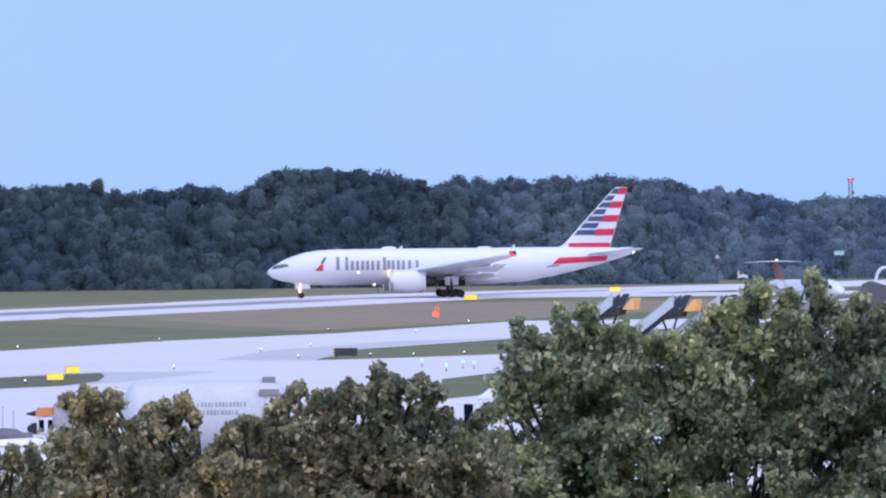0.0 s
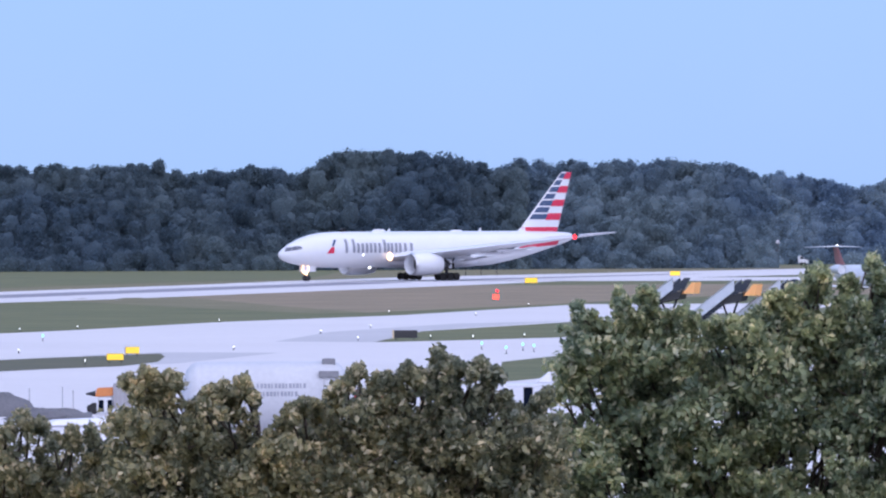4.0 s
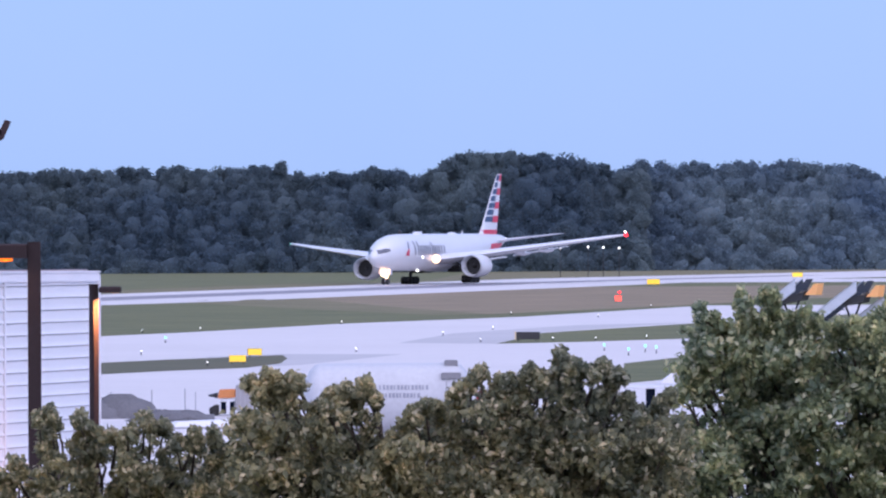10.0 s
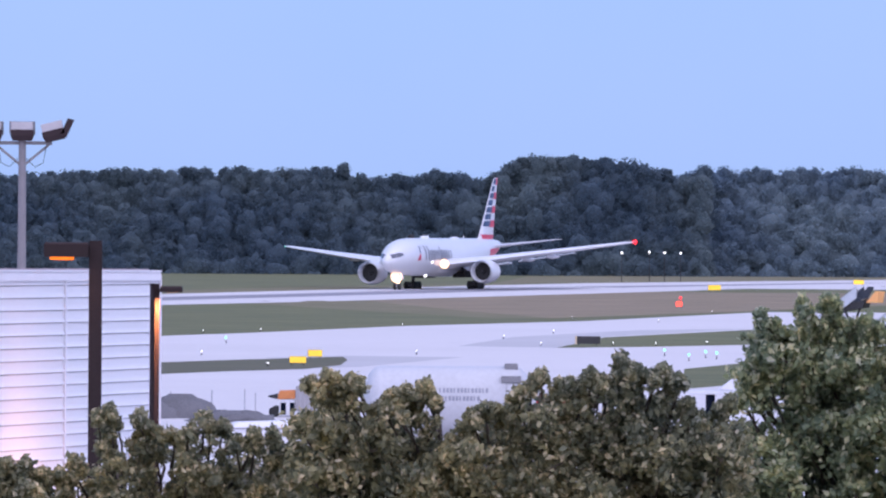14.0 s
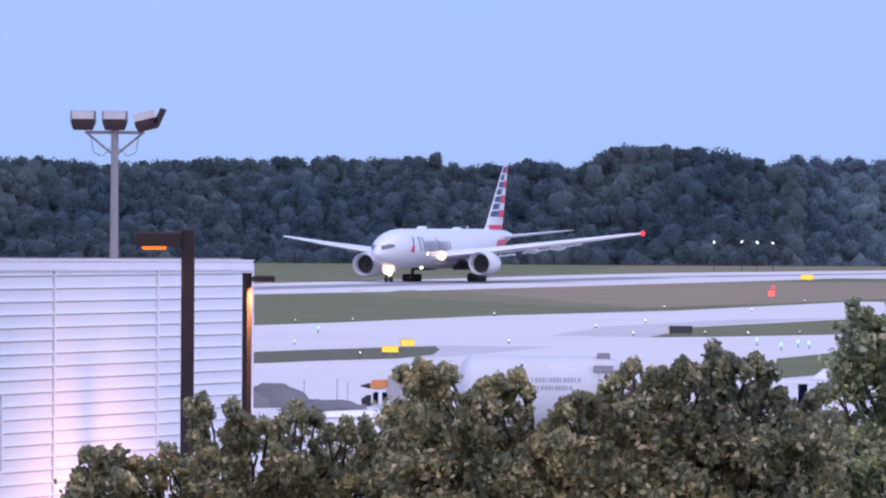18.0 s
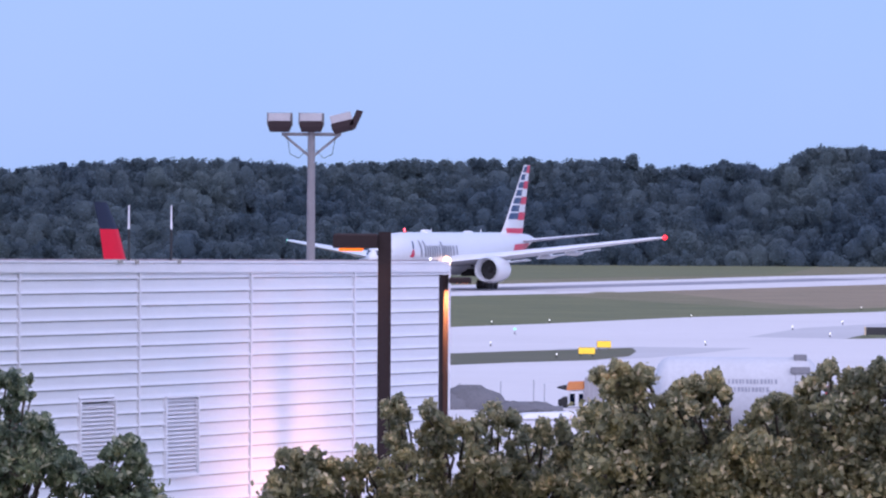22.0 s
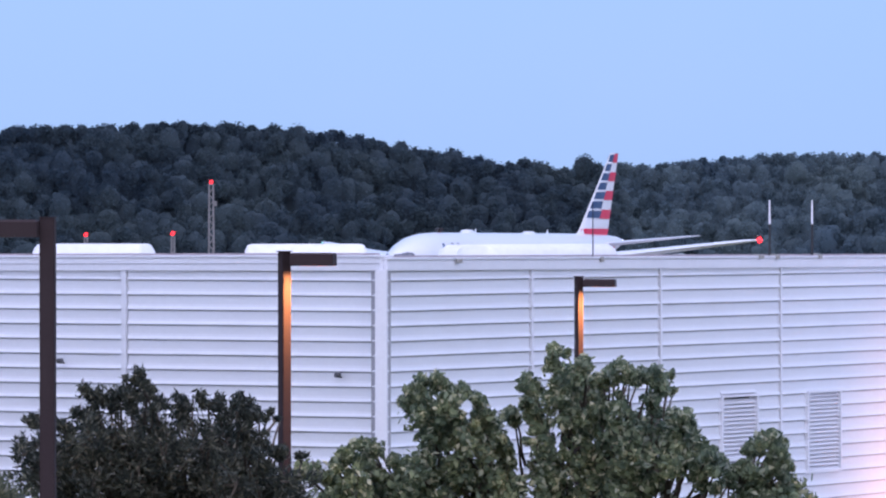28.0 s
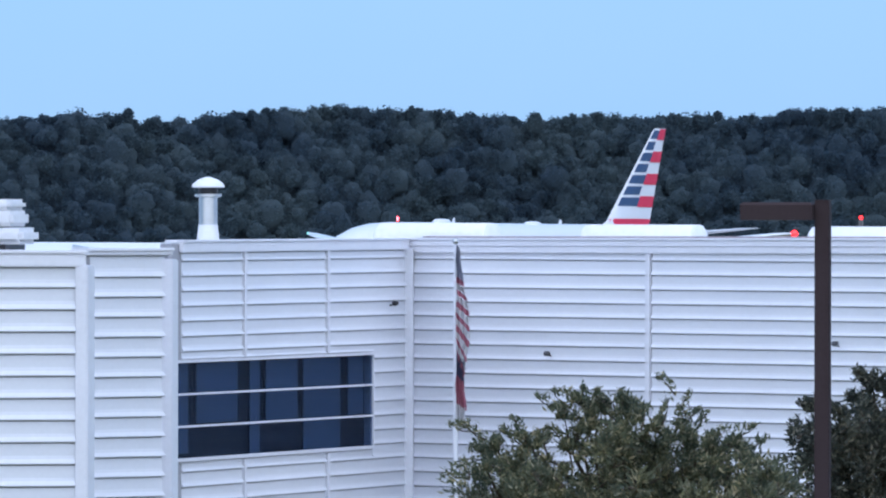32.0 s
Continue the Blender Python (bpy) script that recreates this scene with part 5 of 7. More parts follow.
JET_BLUE = material("navy_engine_paint", (0.012, 0.03, 0.11), 0.35, 0, 0.08, 1.0, 8)
JET_DARK = material("dark_navy_paint", (0.014, 0.02, 0.044), 0.6, 0, 0.08, 1.0, 8, spec=0.2)
# wing grey darkened to carry the shade of its underside
JET_SHADE_GREY = material("shaded_wing_grey", (0.16, 0.17, 0.2), 0.4, 0, 0.1, 1.5, 8)
JET_RED = material("tail_scarlet_paint", (0.6, 0.004, 0.03), 0.5, 0, 0.06, 1.0, 8, spec=0.2)
JET = [(16.7, 2.7, 0.05), (16.4, 2.72, 0.42), (15.6, 2.8, 0.9), (14.1, 2.93, 1.32), (12, 2.98, 1.52), (10, 2.98, 1.55), (-8, 2.98, 1.55), (-12, 3.3, 1.3), (-16, 3.75, 0.9), (-18.2, 4.05, 0.55), (-19.3, 4.2, 0.25)]


def narrow_jet():
    jet = thing("jetliner", "white jetliner with a navy and red tail and dark winglets", "airplane")
    fus = part("fuselage", hull_mesh(JET, 32), WHITE_PAINT, jet, "white fuselage", smooth=True)
    for s in (1, -1):
        bm = bmesh.new()
        hull_patch(bm, JET, ((14.4, 3.2), (13.4, 3.3), (13.2, 3.72), (14.0, 3.58)), 0.02, s, 3, 3)
        part("cockpit_pane", bm, GLASS_DARK, fus)
        w = bmesh.new()
        loft(w, [foil(5.4, -1.2, 1.2 * s, 2.2, 0.45), foil(2.0, -2.0, 6.0 * s, 2.55, 0.28), foil(-3.6, -5.0, 15.6 * s, 3.3, 0.1)])
        wing = part("wing", w, JET_SHADE_GREY, jet, "grey wing darkened to its silhouette", smooth=True)
        bm = bmesh.new()
        loft(bm, [[(-4.1, 15.6 * s, 3.3), (-5.0, 15.6 * s, 3.3), (-5.0, 15.66 * s, 3.36), (-4.1, 15.66 * s, 3.36)], [(-4.9, 15.8 * s, 4.2), (-5.45, 15.8 * s, 4.2), (-5.45, 15.85 * s, 4.2), (-4.9, 15.85 * s, 4.2)], [(-5.6, 15.95 * s, 5.5), (-5.95, 15.95 * s, 5.5), (-5.95, 15.98 * s, 5.5), (-5.6, 15.98 * s, 5.5)]])
        part("winglet", bm, JET_DARK, wing, "dark navy winglet")
        bm = bmesh.new()
        bmesh.ops.create_uvsphere(bm, u_segments=10, v_segments=8, radius=0.22, matrix=Matrix.Translation((-3.6, 14.8 * s, 3.35)))
        part("wingtip_light", bm, WHITE_LAMP, wing, "bright white wingtip light", smooth=True)
        e = bmesh.new()
        lathe(e, [(6.0, 0.9), (6.4, 1.02), (6.2, 1.14), (5.0, 1.2), (3.6, 1.08), (2.4, 0.86), (2.4, 0.76), (4.5, 0.8)], 24, "x", (-2.4, 4.2 * s, 1.42), False)
        eng = part("engine", e, JET_BLUE, jet, "navy engine nacelle", smooth=True)
        bm = bmesh.new()
        lathe(bm, [(4.0, 0.75), (2.2, 0.5), (1.4, 0.05)], 18, "x", (-2.4, 4.2 * s, 1.42))
        part("exhaust_cone", bm, DARK_METAL, eng, smooth=True)
        bm = bmesh.new()
        loft(bm, [[(2.6, 3.9 * s, 2.3), (0.0, 3.9 * s, 2.2), (0.0, 4.1 * s, 2.2), (2.6, 4.1 * s, 2.3)], [(2.0, 3.95 * s, 2.6), (-0.5, 3.95 * s, 2.5), (-0.5, 4.05 * s, 2.5), (2.0, 4.05 * s, 2.6)]])
        part("pylon", bm, WHITE_PAINT, eng)
        bm = bmesh.new()
        loft(bm, [foil(-15.6, -18.6, 0.5 * s, 4.5, 0.2), foil(-18.2, -19.6, 6.0 * s, 5.0, 0.07)])
        part("tailplane", bm, WHITE_PAINT, jet, smooth=True)
        g = bmesh.new()
        tube(g, (-0.5, 3.4 * s, 0.5), (-0.4, 3.2 * s, 2.2), 0.13)
        gear = part("main_gear", g, DARK_METAL, jet)
        for o in (-0.3, 0.3):
            wheel(gear, -0.5, 3.4 * s + o, 0.5, 0.5, 0.34)
    bm = bmesh.new()
    loft(bm, [foil(-13.2, -17.1, 0, 4.2, 0.3, (0, 1, 0)), foil(-16.4, -18.8, 0, 9.7, 0.24, (0, 1, 0))])
    fin = part("fin", bm, JET_RED, jet, "scarlet lower fin", smooth=True)
    bm = bmesh.new()
    loft(bm, [foil(-16.4, -18.8, 0, 9.701, 0.24, (0, 1, 0)), foil(-17.9, -19.6, 0, 11.4, 0.1, (0, 1, 0))])
    part("fin_top", bm, JET_DARK, fin, "navy upper fin", smooth=True)
    g = bmesh.new()
    tube(g, (12.2, 0, 0.4), (12.2, 0, 1.8), 0.09)
    gear = part("nose_gear", g, DARK_METAL, jet)
    for o in (-0.22, 0.22):
        wheel(gear, 12.2, o, 0.36, 0.36, 0.22)
    return jet


jet = narrow_jet()
# ---- lamp posts ----
SODIUM_COLOR = (1.0, 0.4, 0.13)


def lamp_post(top, width, head_side, label, lit=True, power=130.0, sag=0.0, turn=0.0, reach=0.52, lens=0.17, tall=0.13, low=0.03):
    """A square bronze post with a box head on one side of its top."""
    x, y, z = top
    ob = thing("lamp_post", label, "lamp post", Matrix.Translation((x, y, -1.0)), "bronze lamp posts round the car park")
    h, w = z + 1.0, width / 2
    bm = bmesh.new()
    k = w / (abs(math.cos(radians(turn))) + abs(math.sin(radians(turn))))
    box(bm, -k, k, -k, k, 0.02, h, Matrix.Rotation(radians(turn), 4, "Z"))
    part("post", bm, POLE_BROWN, ob, bevel=0.008)
    bm = bmesh.new()
    box(bm, -w * 2.2, w * 2.2, -w * 2.2, w * 2.2, 0.0, 0.05)
    part("base_plate", bm, POLE_BROWN, ob)
    s = head_side
    bm = bmesh.new()
    box(bm, -w * 1.04, w * 1.04, -w * 1.04, w * 1.04, h, h + 0.012)
    part("cap", bm, POLE_BROWN, ob)
    a, b = sorted((s * (w + 0.004), s * (w + 0.1 + reach)))
    bm = bmesh.new()
    loft(bm, [[(a, -0.2, h - low - tall), (b, -0.2, h - low - tall), (b, 0.2, h - low - tall), (a, 0.2, h - low - tall)], [(a, -0.2, h - low), (b, -0.2, h - low), (b, 0.2, h - low), (a, 0.2, h - low)], [(a + 0.02, -0.18, h - low + 0.02), (b - 0.02, -0.18, h - low + 0.02), (b - 0.02, 0.18, h - low + 0.02), (a + 0.02, 0.18, h - low + 0.02)]])
    head = part("head", bm, POLE_BROWN, ob, "dark bronze box head")
    bm = bmesh.new()
    cx = (a + b) / 2 + s * 0.13 * reach
    lathe(bm, [(h - low - 0.002 - tall - sag, 0.02), (h - low - 0.002 - tall - 0.98 * sag, lens * 0.93), (h - low - 0.001 - tall, lens)], 18, "z", (cx, 0, 0))
    for v in bm.verts:
        v.co.x = cx + (v.co.x - cx) * 1.25
    part("lens", bm, SODIUM if lit else GLASS_DARK, head, "glowing orange lens" if lit else "unlit lens", smooth=True)
    if lit:
        d = bpy.data.lights.new("sodium_lamp", "AREA")
        d.shape, d.size, d.energy, d.color = "DISK", 0.25, power, SODIUM_COLOR
        d.spread = radians(125)
        new("sodium_lamp", d).matrix_world = look((x + cx, y, z - 0.2 - sag), (x + cx - s * 0.9, y, z - 3))
    return ob


lamp_post((-4.29, 106.91, 9.08), 0.155, -1, "tall dark bronze lamp post before the warehouse corner", sag=0.035, reach=0.435, lens=0.12, tall=0.155)
lamp_post((-12.55, 101.23, 8.80), 0.162, 1, "tall dark bronze lamp post lit orange down one side", turn=40, reach=0.4)
lamp_post((-12.53, 138.43, 8.26), 0.15, 1, "dark bronze lamp post lit orange behind the maple", turn=40, reach=0.4, tall=0.1, low=0.055)
lamp_post((-11.35, 75.15, 9.19), 0.128, -1, "thick dark bronze lamp post close to the shrubs", lit=False)
lamp_post((-4.38, 130.93, 8.43), 0.15, 1, "dark bronze lamp post at the warehouse corner", turn=40, reach=0.23, lens=0.09, tall=0.07, low=0.045)
# flood light low before the wall; only its glow is seen
flood = thing("flood_light", "orange flood light low before the warehouse wall", "flood light", pose(-3.55, 207.12, -1.0, 0, 0, 165.4))
bm = bmesh.new()
tube(bm, (0, 0, 0), (0, 0, 2.6), 0.05)
part("stand", bm, POLE_BROWN, flood)
bm = bmesh.new()
box(bm, -0.2, 0.2, -0.2, 0.2, 2.6, 3.0)
fh = part("head", bm, POLE_BROWN, flood)
bm = bmesh.new()
box(bm, 0.202, 0.215, -0.17, 0.17, 2.63, 2.97)
part("lens", bm, SODIUM, fh, "glowing orange lens")
# unseen post added between it and the wall to cast the dark stripe
bm = bmesh.new()
tube(bm, (1.36, 0, 0), (1.36, 0, 3.9), 0.11)
part("guard_post", bm, POLE_BROWN, flood)
d = bpy.data.lights.new("flood_lamp", "AREA")
d.shape, d.size, d.energy, d.color = "DISK", 0.34, 390.0, (1.0, 0.42, 0.28)
d.spread = radians(105)
new("flood_lamp", d).matrix_world = look((-3.80, 207.18, 1.8), (-10.79, 209.0, 0.6))


PALE_GREY = material("pale_grey_metal", (0.42, 0.4, 0.42), 0.6, 0, 0.12, 0.5, 8)


def flood_mast():
    """A tall mast with three tilted floodlights on a cross arm."""
    x, y, z = (-15.24, 314.63, 12.32)
    ob = thing("flood_mast", "tall grey floodlight mast behind the warehouse", "light mast", Matrix.Translation((x, y, -1.0)))
    h = z + 1.0
    bm = bmesh.new()
    tube(bm, (0, 0, 0), (0, 0, h + 0.25), 0.2, 0.13, 14)
    part("mast", bm, WOOD_POLE, ob, smooth=True)
    bm = bmesh.new()
    box(bm, -1.05, 1.05, -0.05, 0.05, h - 0.06, h + 0.06)
    part("cross_arm", bm, WOOD_POLE, ob)
    for s in (-1, 1):
        bm = bmesh.new()
        tube(bm, (s * 0.95, 0, h - 0.05), (s * 0.1, 0, h - 0.75), 0.045)
        part("brace", bm, WOOD_POLE, ob)
        bm = bmesh.new()
        pts = [Vector((s * 0.85, -0.05, h - 0.1)), Vector((s * 0.75, -0.05, h - 0.7)), Vector((s * 0.45, -0.05, h - 0.85)), Vector((s * 0.15, -0.05, h - 0.55))]
        for p, q in zip(pts, pts[1:]):
            tube(bm, p, q, 0.012, n=6)
        part("cable", bm, DARK_METAL, ob)
    for k, (cx, lean) in enumerate(((-1.12, 0), (0.0, 0), (1.12, 1))):
        m = Matrix.Translation((cx, -0.1, h + 0.34)) @ Matrix.Rotation(radians(-14 * lean), 4, "Y")
        bm = bmesh.new()
        loft(bm, [[m @ Vector((sx * a, sy * b, zz)) for sx, sy in ((-1, -1), (1, -1), (1, 1), (-1, 1))] for zz, a, b in ((-0.26, 0.33, 0.3), (-0.08, 0.4, 0.36), (0.1, 0.4, 0.36), (0.18, 0.3, 0.28))])
        f = part("floodlight", bm, POLE_BROWN, ob, "brown floodlight housing")
        bm = bmesh.new()
        if lean:
            loft(bm, [[m @ Vector(v) for v in r] for r in ([(0.2, -0.36, -0.12), (0.38, -0.36, -0.24), (0.38, 0.36, -0.24), (0.2, 0.36, -0.12)], [(0.62, -0.36, 0.4), (0.8, -0.36, 0.3), (0.8, 0.36, 0.3), (0.62, 0.36, 0.4)])])
        else:
            box(bm, -0.44, 0.44, 0.3, 0.36, -0.05, 0.42, m)
            box(bm, -0.44, -0.4, -0.3, 0.3, 0.0, 0.42, m)
        part("visor", bm, WOOD_POLE if not lean else POLE_BROWN, f)
        bm = bmesh.new()
        box(bm, -0.38, 0.38, -0.33, -0.27, 0.1, 0.4, m)
        part("lens", bm, PALE_GREY, f, "pale grey back plate")


flood_mast()

# ---- on the warehouse roof ----


def roof_hood(t0, t1):
    """A long low white ventilator hood with rounded ends."""
    (x0, y0, z0), (x1, y1, z1) = t0, t1
    length = math.hypot(x1 - x0, y1 - y0)
    ang = math.degrees(math.atan2(y1 - y0, x1 - x0))
    ob = thing("roof_ventilator", "long low white rounded ventilator on the roof", "roof vent", pose(x0, y0, 8.02, 0, 0, ang), "ventilators along the roof")
    h = max(0.5, (z0 + z1) / 2 - 8.02)
    bm = bmesh.new()
    box(bm, 0.08, length - 0.08, -0.3, 0.3, 0.0, 0.06)
    part("kerb", bm, TRIM_WHITE, ob)
    bm = bmesh.new()
    prof = [(-0.5, 0.07), (-0.52, h - 0.3), (-0.44, h - 0.1), (-0.28, h), (0.28, h), (0.44, h - 0.1), (0.52, h - 0.3), (0.5, 0.07)]
    loft(bm, [[(x, py * q, 0.07 + (pz - 0.07) * q2) for py, pz in prof] for x, q, q2 in ((0.0, 0.86, 0.75), (0.06, 0.97, 0.95), (0.14, 1, 1), (length - 0.14, 1, 1), (length - 0.06, 0.97, 0.95), (length, 0.86, 0.75))])
    part("hood", bm, ROOF_WHITE, ob, smooth=True)


for a, b in (((-37.66, 186.23, 8.71), (-35.09, 185.71, 8.70)), ((-32.99, 185.08, 8.68), (-30.45, 184.50, 8.68)), ((-27.95, 183.89, 8.65), (-25.56, 183.23, 8.65)), ((-23.45, 182.50, 8.65), (-20.94, 182.80, 8.64)), ((-18.96, 185.03, 8.63), (-16.68, 189.27, 8.62)), ((-20.80, 198.92, 8.58), (-18.07, 205.21, 8.57))):
    roof_hood(a, b)


def flue():
    x, y, z = (-39.53, 177.65, 8.37)
    ob = thing("roof_flue", "round white flue with a mushroom cap on the roof", "flue", Matrix.Translation((x, y, 8.02)))
    s = 182 / 15750
    bm = bmesh.new()
    lathe(bm, [(0.0, 14 * s), (0.4, 14 * s)], 20, "z")
    part("riser", bm, ROOF_WHITE, ob)
    bm = bmesh.new()
    lathe(bm, [(0.36, 20 * s), (0.46, 19 * s), (0.54, 18 * s), (0.66, 17.2 * s)], 20, "z")
    part("flashing", bm, ROOF_WHITE, ob, smooth=True)
    bm = bmesh.new()
    lathe(bm, [(0.64, 16.5 * s), (1.22, 16.5 * s), (1.24, 24 * s), (1.29, 24 * s), (1.29, 15 * s)], 20, "z")
    part("pipe", bm, BRIGHT_METAL, ob, "grey galvanised pipe", smooth=True)
    bm = bmesh.new()
    lathe(bm, [(1.29, 17 * s), (1.43, 18 * s), (1.43, 5 * s)], 20, "z")
    part("throat", bm, DARK_METAL, ob)
    bm = bmesh.new()
    lathe(bm, [(1.42, 28 * s), (1.44, 29.5 * s), (1.50, 27 * s), (1.58, 18 * s), (1.63, 6 * s), (1.64, 0.5 * s)], 24, "z")
    part("cap", bm, ROOF_WHITE, ob, "white domed cap", smooth=True)


flue()


def air_handler():
    x, y, z = (-29.77, 122.43, 8.58)
    ob = thing("air_handler", "white stacked air handler on the near roof", "air unit", Matrix.Translation((x, y, 8.51)))
    s = 126 / 15750
    for nm, w, z0, z1 in (("base_unit", 4, 0.05, 36 * s), ("fan_section", 23, 38 * s, 66 * s), ("cover", 28, 66.5 * s, 86 * s)):
        bm = bmesh.new()
        box(bm, -2.0, -w * s, -0.5, 0.5, z0, z1)
        part(nm, bm, ROOF_WHITE, ob, bevel=0.07 if nm == "base_unit" else 0.05, smooth=True)
    bm = bmesh.new()
    box(bm, -1.9, -30 * s, -0.4, 0.4, 35.5 * s, 38.5 * s)
    part("gap", bm, DARK_METAL, ob)
    bm = bmesh.new()
    box(bm, -1.9, -34 * s, -0.55, 0.6, -0.1, 0.052)
    part("kerb", bm, DARK_METAL, ob)


air_handler()


def roof_antenna(at, low, high, label):
    """A whip on the wall's coping, with its cable foot hooked over the edge."""
    x, y = at
    ob = thing("roof_antenna", label, "antenna", Matrix.Translation((x, y, 8.33)) @ Matrix.Rotation(math.atan2(B[1] - A[1], B[0] - A[0]), 4, "Z"), "whip antennas on the roof")
    bm = bmesh.new()
    tube(bm, (0, 0, 0.0), (0, 0, low - 8.33), 0.03 if high > low else 0.015, 0.026 if high > low else 0.01, n=8)
    part("mount", bm, DARK_METAL, ob)
    if high > low:
        bm = bmesh.new()
        tube(bm, (0, 0, low - 8.335), (0, 0, high - 8.33), 0.024, 0.018, n=8)
        part("whip", bm, TRIM_WHITE, ob, "white whip")
    bm = bmesh.new()
    loft(bm, [[(u, v, z) for v, z in ((-0.16, -0.08), (-0.135, -0.08), (-0.135, 0.0), (0.05, 0.02), (0.05, 0.04), (-0.16, 0.02))] for u in (0.05, 0.26)])
    part("cable_foot", bm, CABLE_GREY, ob, "grey-brown cable foot")


CABLE_GREY = material("weathered_cable_grey", (0.3, 0.285, 0.27), 0.8, 0, 0.2, 0.3, 10)
for at in ((-13.65, 197.98), (-12.89, 200.90)):
    roof_antenna(at, 9.03, 9.57, "thin whip antenna, black below and white above, on the roof")
roof_antenna((-16.60, 186.70), 9.49, 9.49, "thin dark grey pole antenna on the roof")
for at in ((-13.94, 196.85), (-18.75, 178.35)):
    ob = thing("cable_clip", "small grey cable clip hooked over the roof edge", "clip", Matrix.Translation((at[0], at[1], 8.33)) @ Matrix.Rotation(math.atan2(B[1] - A[1], B[0] - A[0]), 4, "Z"), "cable clips on the roof edge")
    bm = bmesh.new()
    loft(bm, [[(u, v, z) for v, z in ((-0.16, -0.06), (-0.135, -0.06), (-0.135, 0.0), (0.05, 0.02), (0.05, 0.035), (-0.16, 0.015))] for u in (0.0, 0.3)])
    part("clip", bm, CABLE_GREY, ob)

# ---- on the warehouse walls ----


LENS_DARK = material("dark_camera_shell", (0.07, 0.07, 0.08), 0.4, 0, 0.15, 0.2, 8)


def wall_lamp(m, u, z, mat, label):
    ob = thing("wall_camera", label, "camera", m @ Matrix.Translation((u, -0.06, z)), "cameras on the warehouse walls")
    bm = bmesh.new()
    tube(bm, (0, 0, -0.05), (0, -0.1, -0.02), 0.018, n=8)
    part("bracket", bm, DARK_METAL, ob)
    bm = bmesh.new()
    lathe(bm, [(-0.07, 0.03), (-0.05, 0.055), (0.05, 0.055), (0.07, 0.03)], 12, "x", (0, -0.13, 0))
    part("housing", bm, mat, ob, smooth=True)


wall_lamp(M_SOUTH, *(0.98, 6.07), LENS_DARK, "small dark camera on a bracket on the warehouse wall")
wall_lamp(M_SOUTH, *(8.08, 6.27), LENS_DARK, "small dark camera on a bracket on the warehouse wall")
wall_lamp(M_SOUTH, *(15.84, 5.96), LENS_DARK, "small dark camera on a bracket on the warehouse wall")
wall_lamp(M_BACK, *(1.22, 7.02), DARK_METAL, "small dark camera on a bracket above the office window")

FLAG_RED = material("flag_red_cloth", (0.42, 0.15, 0.21), 0.85, 0, 0.12, 0.4, 14, bump=0.2)
FLAG_WHITE = material("flag_white_cloth", (0.62, 0.6, 0.62), 0.85, 0, 0.1, 0.4, 14, bump=0.2)
FLAG_FADED = material("flag_faded_cloth", (0.4, 0.41, 0.5), 0.85, 0, 0.12, 0.4, 14, bump=0.2)
FLAG_NAVY = material("flag_navy_cloth", (0.09, 0.09, 0.17), 0.85, 0, 0.12, 0.4, 14, bump=0.2)


def flag_pole():
    x, y, z = (-32.49, 167.88, 8.40)
    ob = thing("flag_pole", "white flag pole with two flags hanging limp", "flag pole", Matrix.Translation((x, y, -1.0)))
    h = z + 1.0
    bm = bmesh.new()
    tube(bm, (0, 0, 0), (0, 0, h - 0.06), 0.06, 0.04, 12)
    part("pole", bm, TRIM_WHITE, ob, smooth=True)
    bm = bmesh.new()
    bmesh.ops.create_uvsphere(bm, u_segments=12, v_segments=8, radius=0.06, matrix=Matrix.Translation((0, 0, h)))
    part("finial", bm, BRIGHT_METAL, ob, smooth=True)

    s = 171 / 15750

    def drape(z0, z1, w0, w1, mat, part_name, label, slant):
        """One band of gathered cloth, hanging in folds from the hoist."""
        bm_ = bmesh.new()
        rows = []
        for i in range(7):
            v = i / 6
            row = []
            for j in range(15):
                u = j / 14
                zz = z0 + (z1 - z0) * v
                wide = w0 + (w1 - w0) * v
                row.append(bm_.verts.new((0.03 + wide * u + 0.01 * math.sin(13 * zz), -0.06 - 0.035 * math.sin(u * 16 + zz * 5), zz - slant * u)))
            rows.append(row)
        for a, b in zip(rows, rows[1:]):
            for j in range(14):
                bm_.faces.new((a[j], a[j + 1], b[j + 1], b[j]))
        bmesh.ops.solidify(bm_, geom=bm_.faces[:], thickness=0.006)
        return part(part_name, bm_, mat, ob, label, smooth=True)

    profile = [(6, 0.06), (30, 0.09), (62, 0.14), (85, 0.21), (115, 0.27), (150, 0.25), (185, 0.18), (200, 0.15), (225, 0.14), (255, 0.17), (285, 0.2), (330, 0.14)]

    def wide_at(y):
        return float(np.interp(y, [p for p, _ in profile], [q for _, q in profile]))

    def band(y0, y1, mat, nm, lab, slant):
        drape(h - y0 * s, h - y1 * s, wide_at(y0), wide_at(y1), mat, nm, lab, slant)

    band(6, 62, FLAG_FADED, "flag_canton", "faded navy corner of the upper flag", 0.1)
    for k in range(13):
        y = 62 + k * 10.6
        band(y, y + 10.6, FLAG_RED if k % 2 == 0 else FLAG_WHITE, "flag_stripe", "red flag stripe" if k % 2 == 0 else "white flag stripe", 0.1 + 0.03 * k)
    band(196, 236, FLAG_NAVY, "lower_flag_band", "navy band of the lower flag", 0.2)
    band(236, 286, FLAG_RED, "lower_flag_band", "red band of the lower flag", 0.15)
    band(286, 328, FLAG_WHITE, "lower_flag_band", "white band of the lower flag", 0.1)


flag_pole()
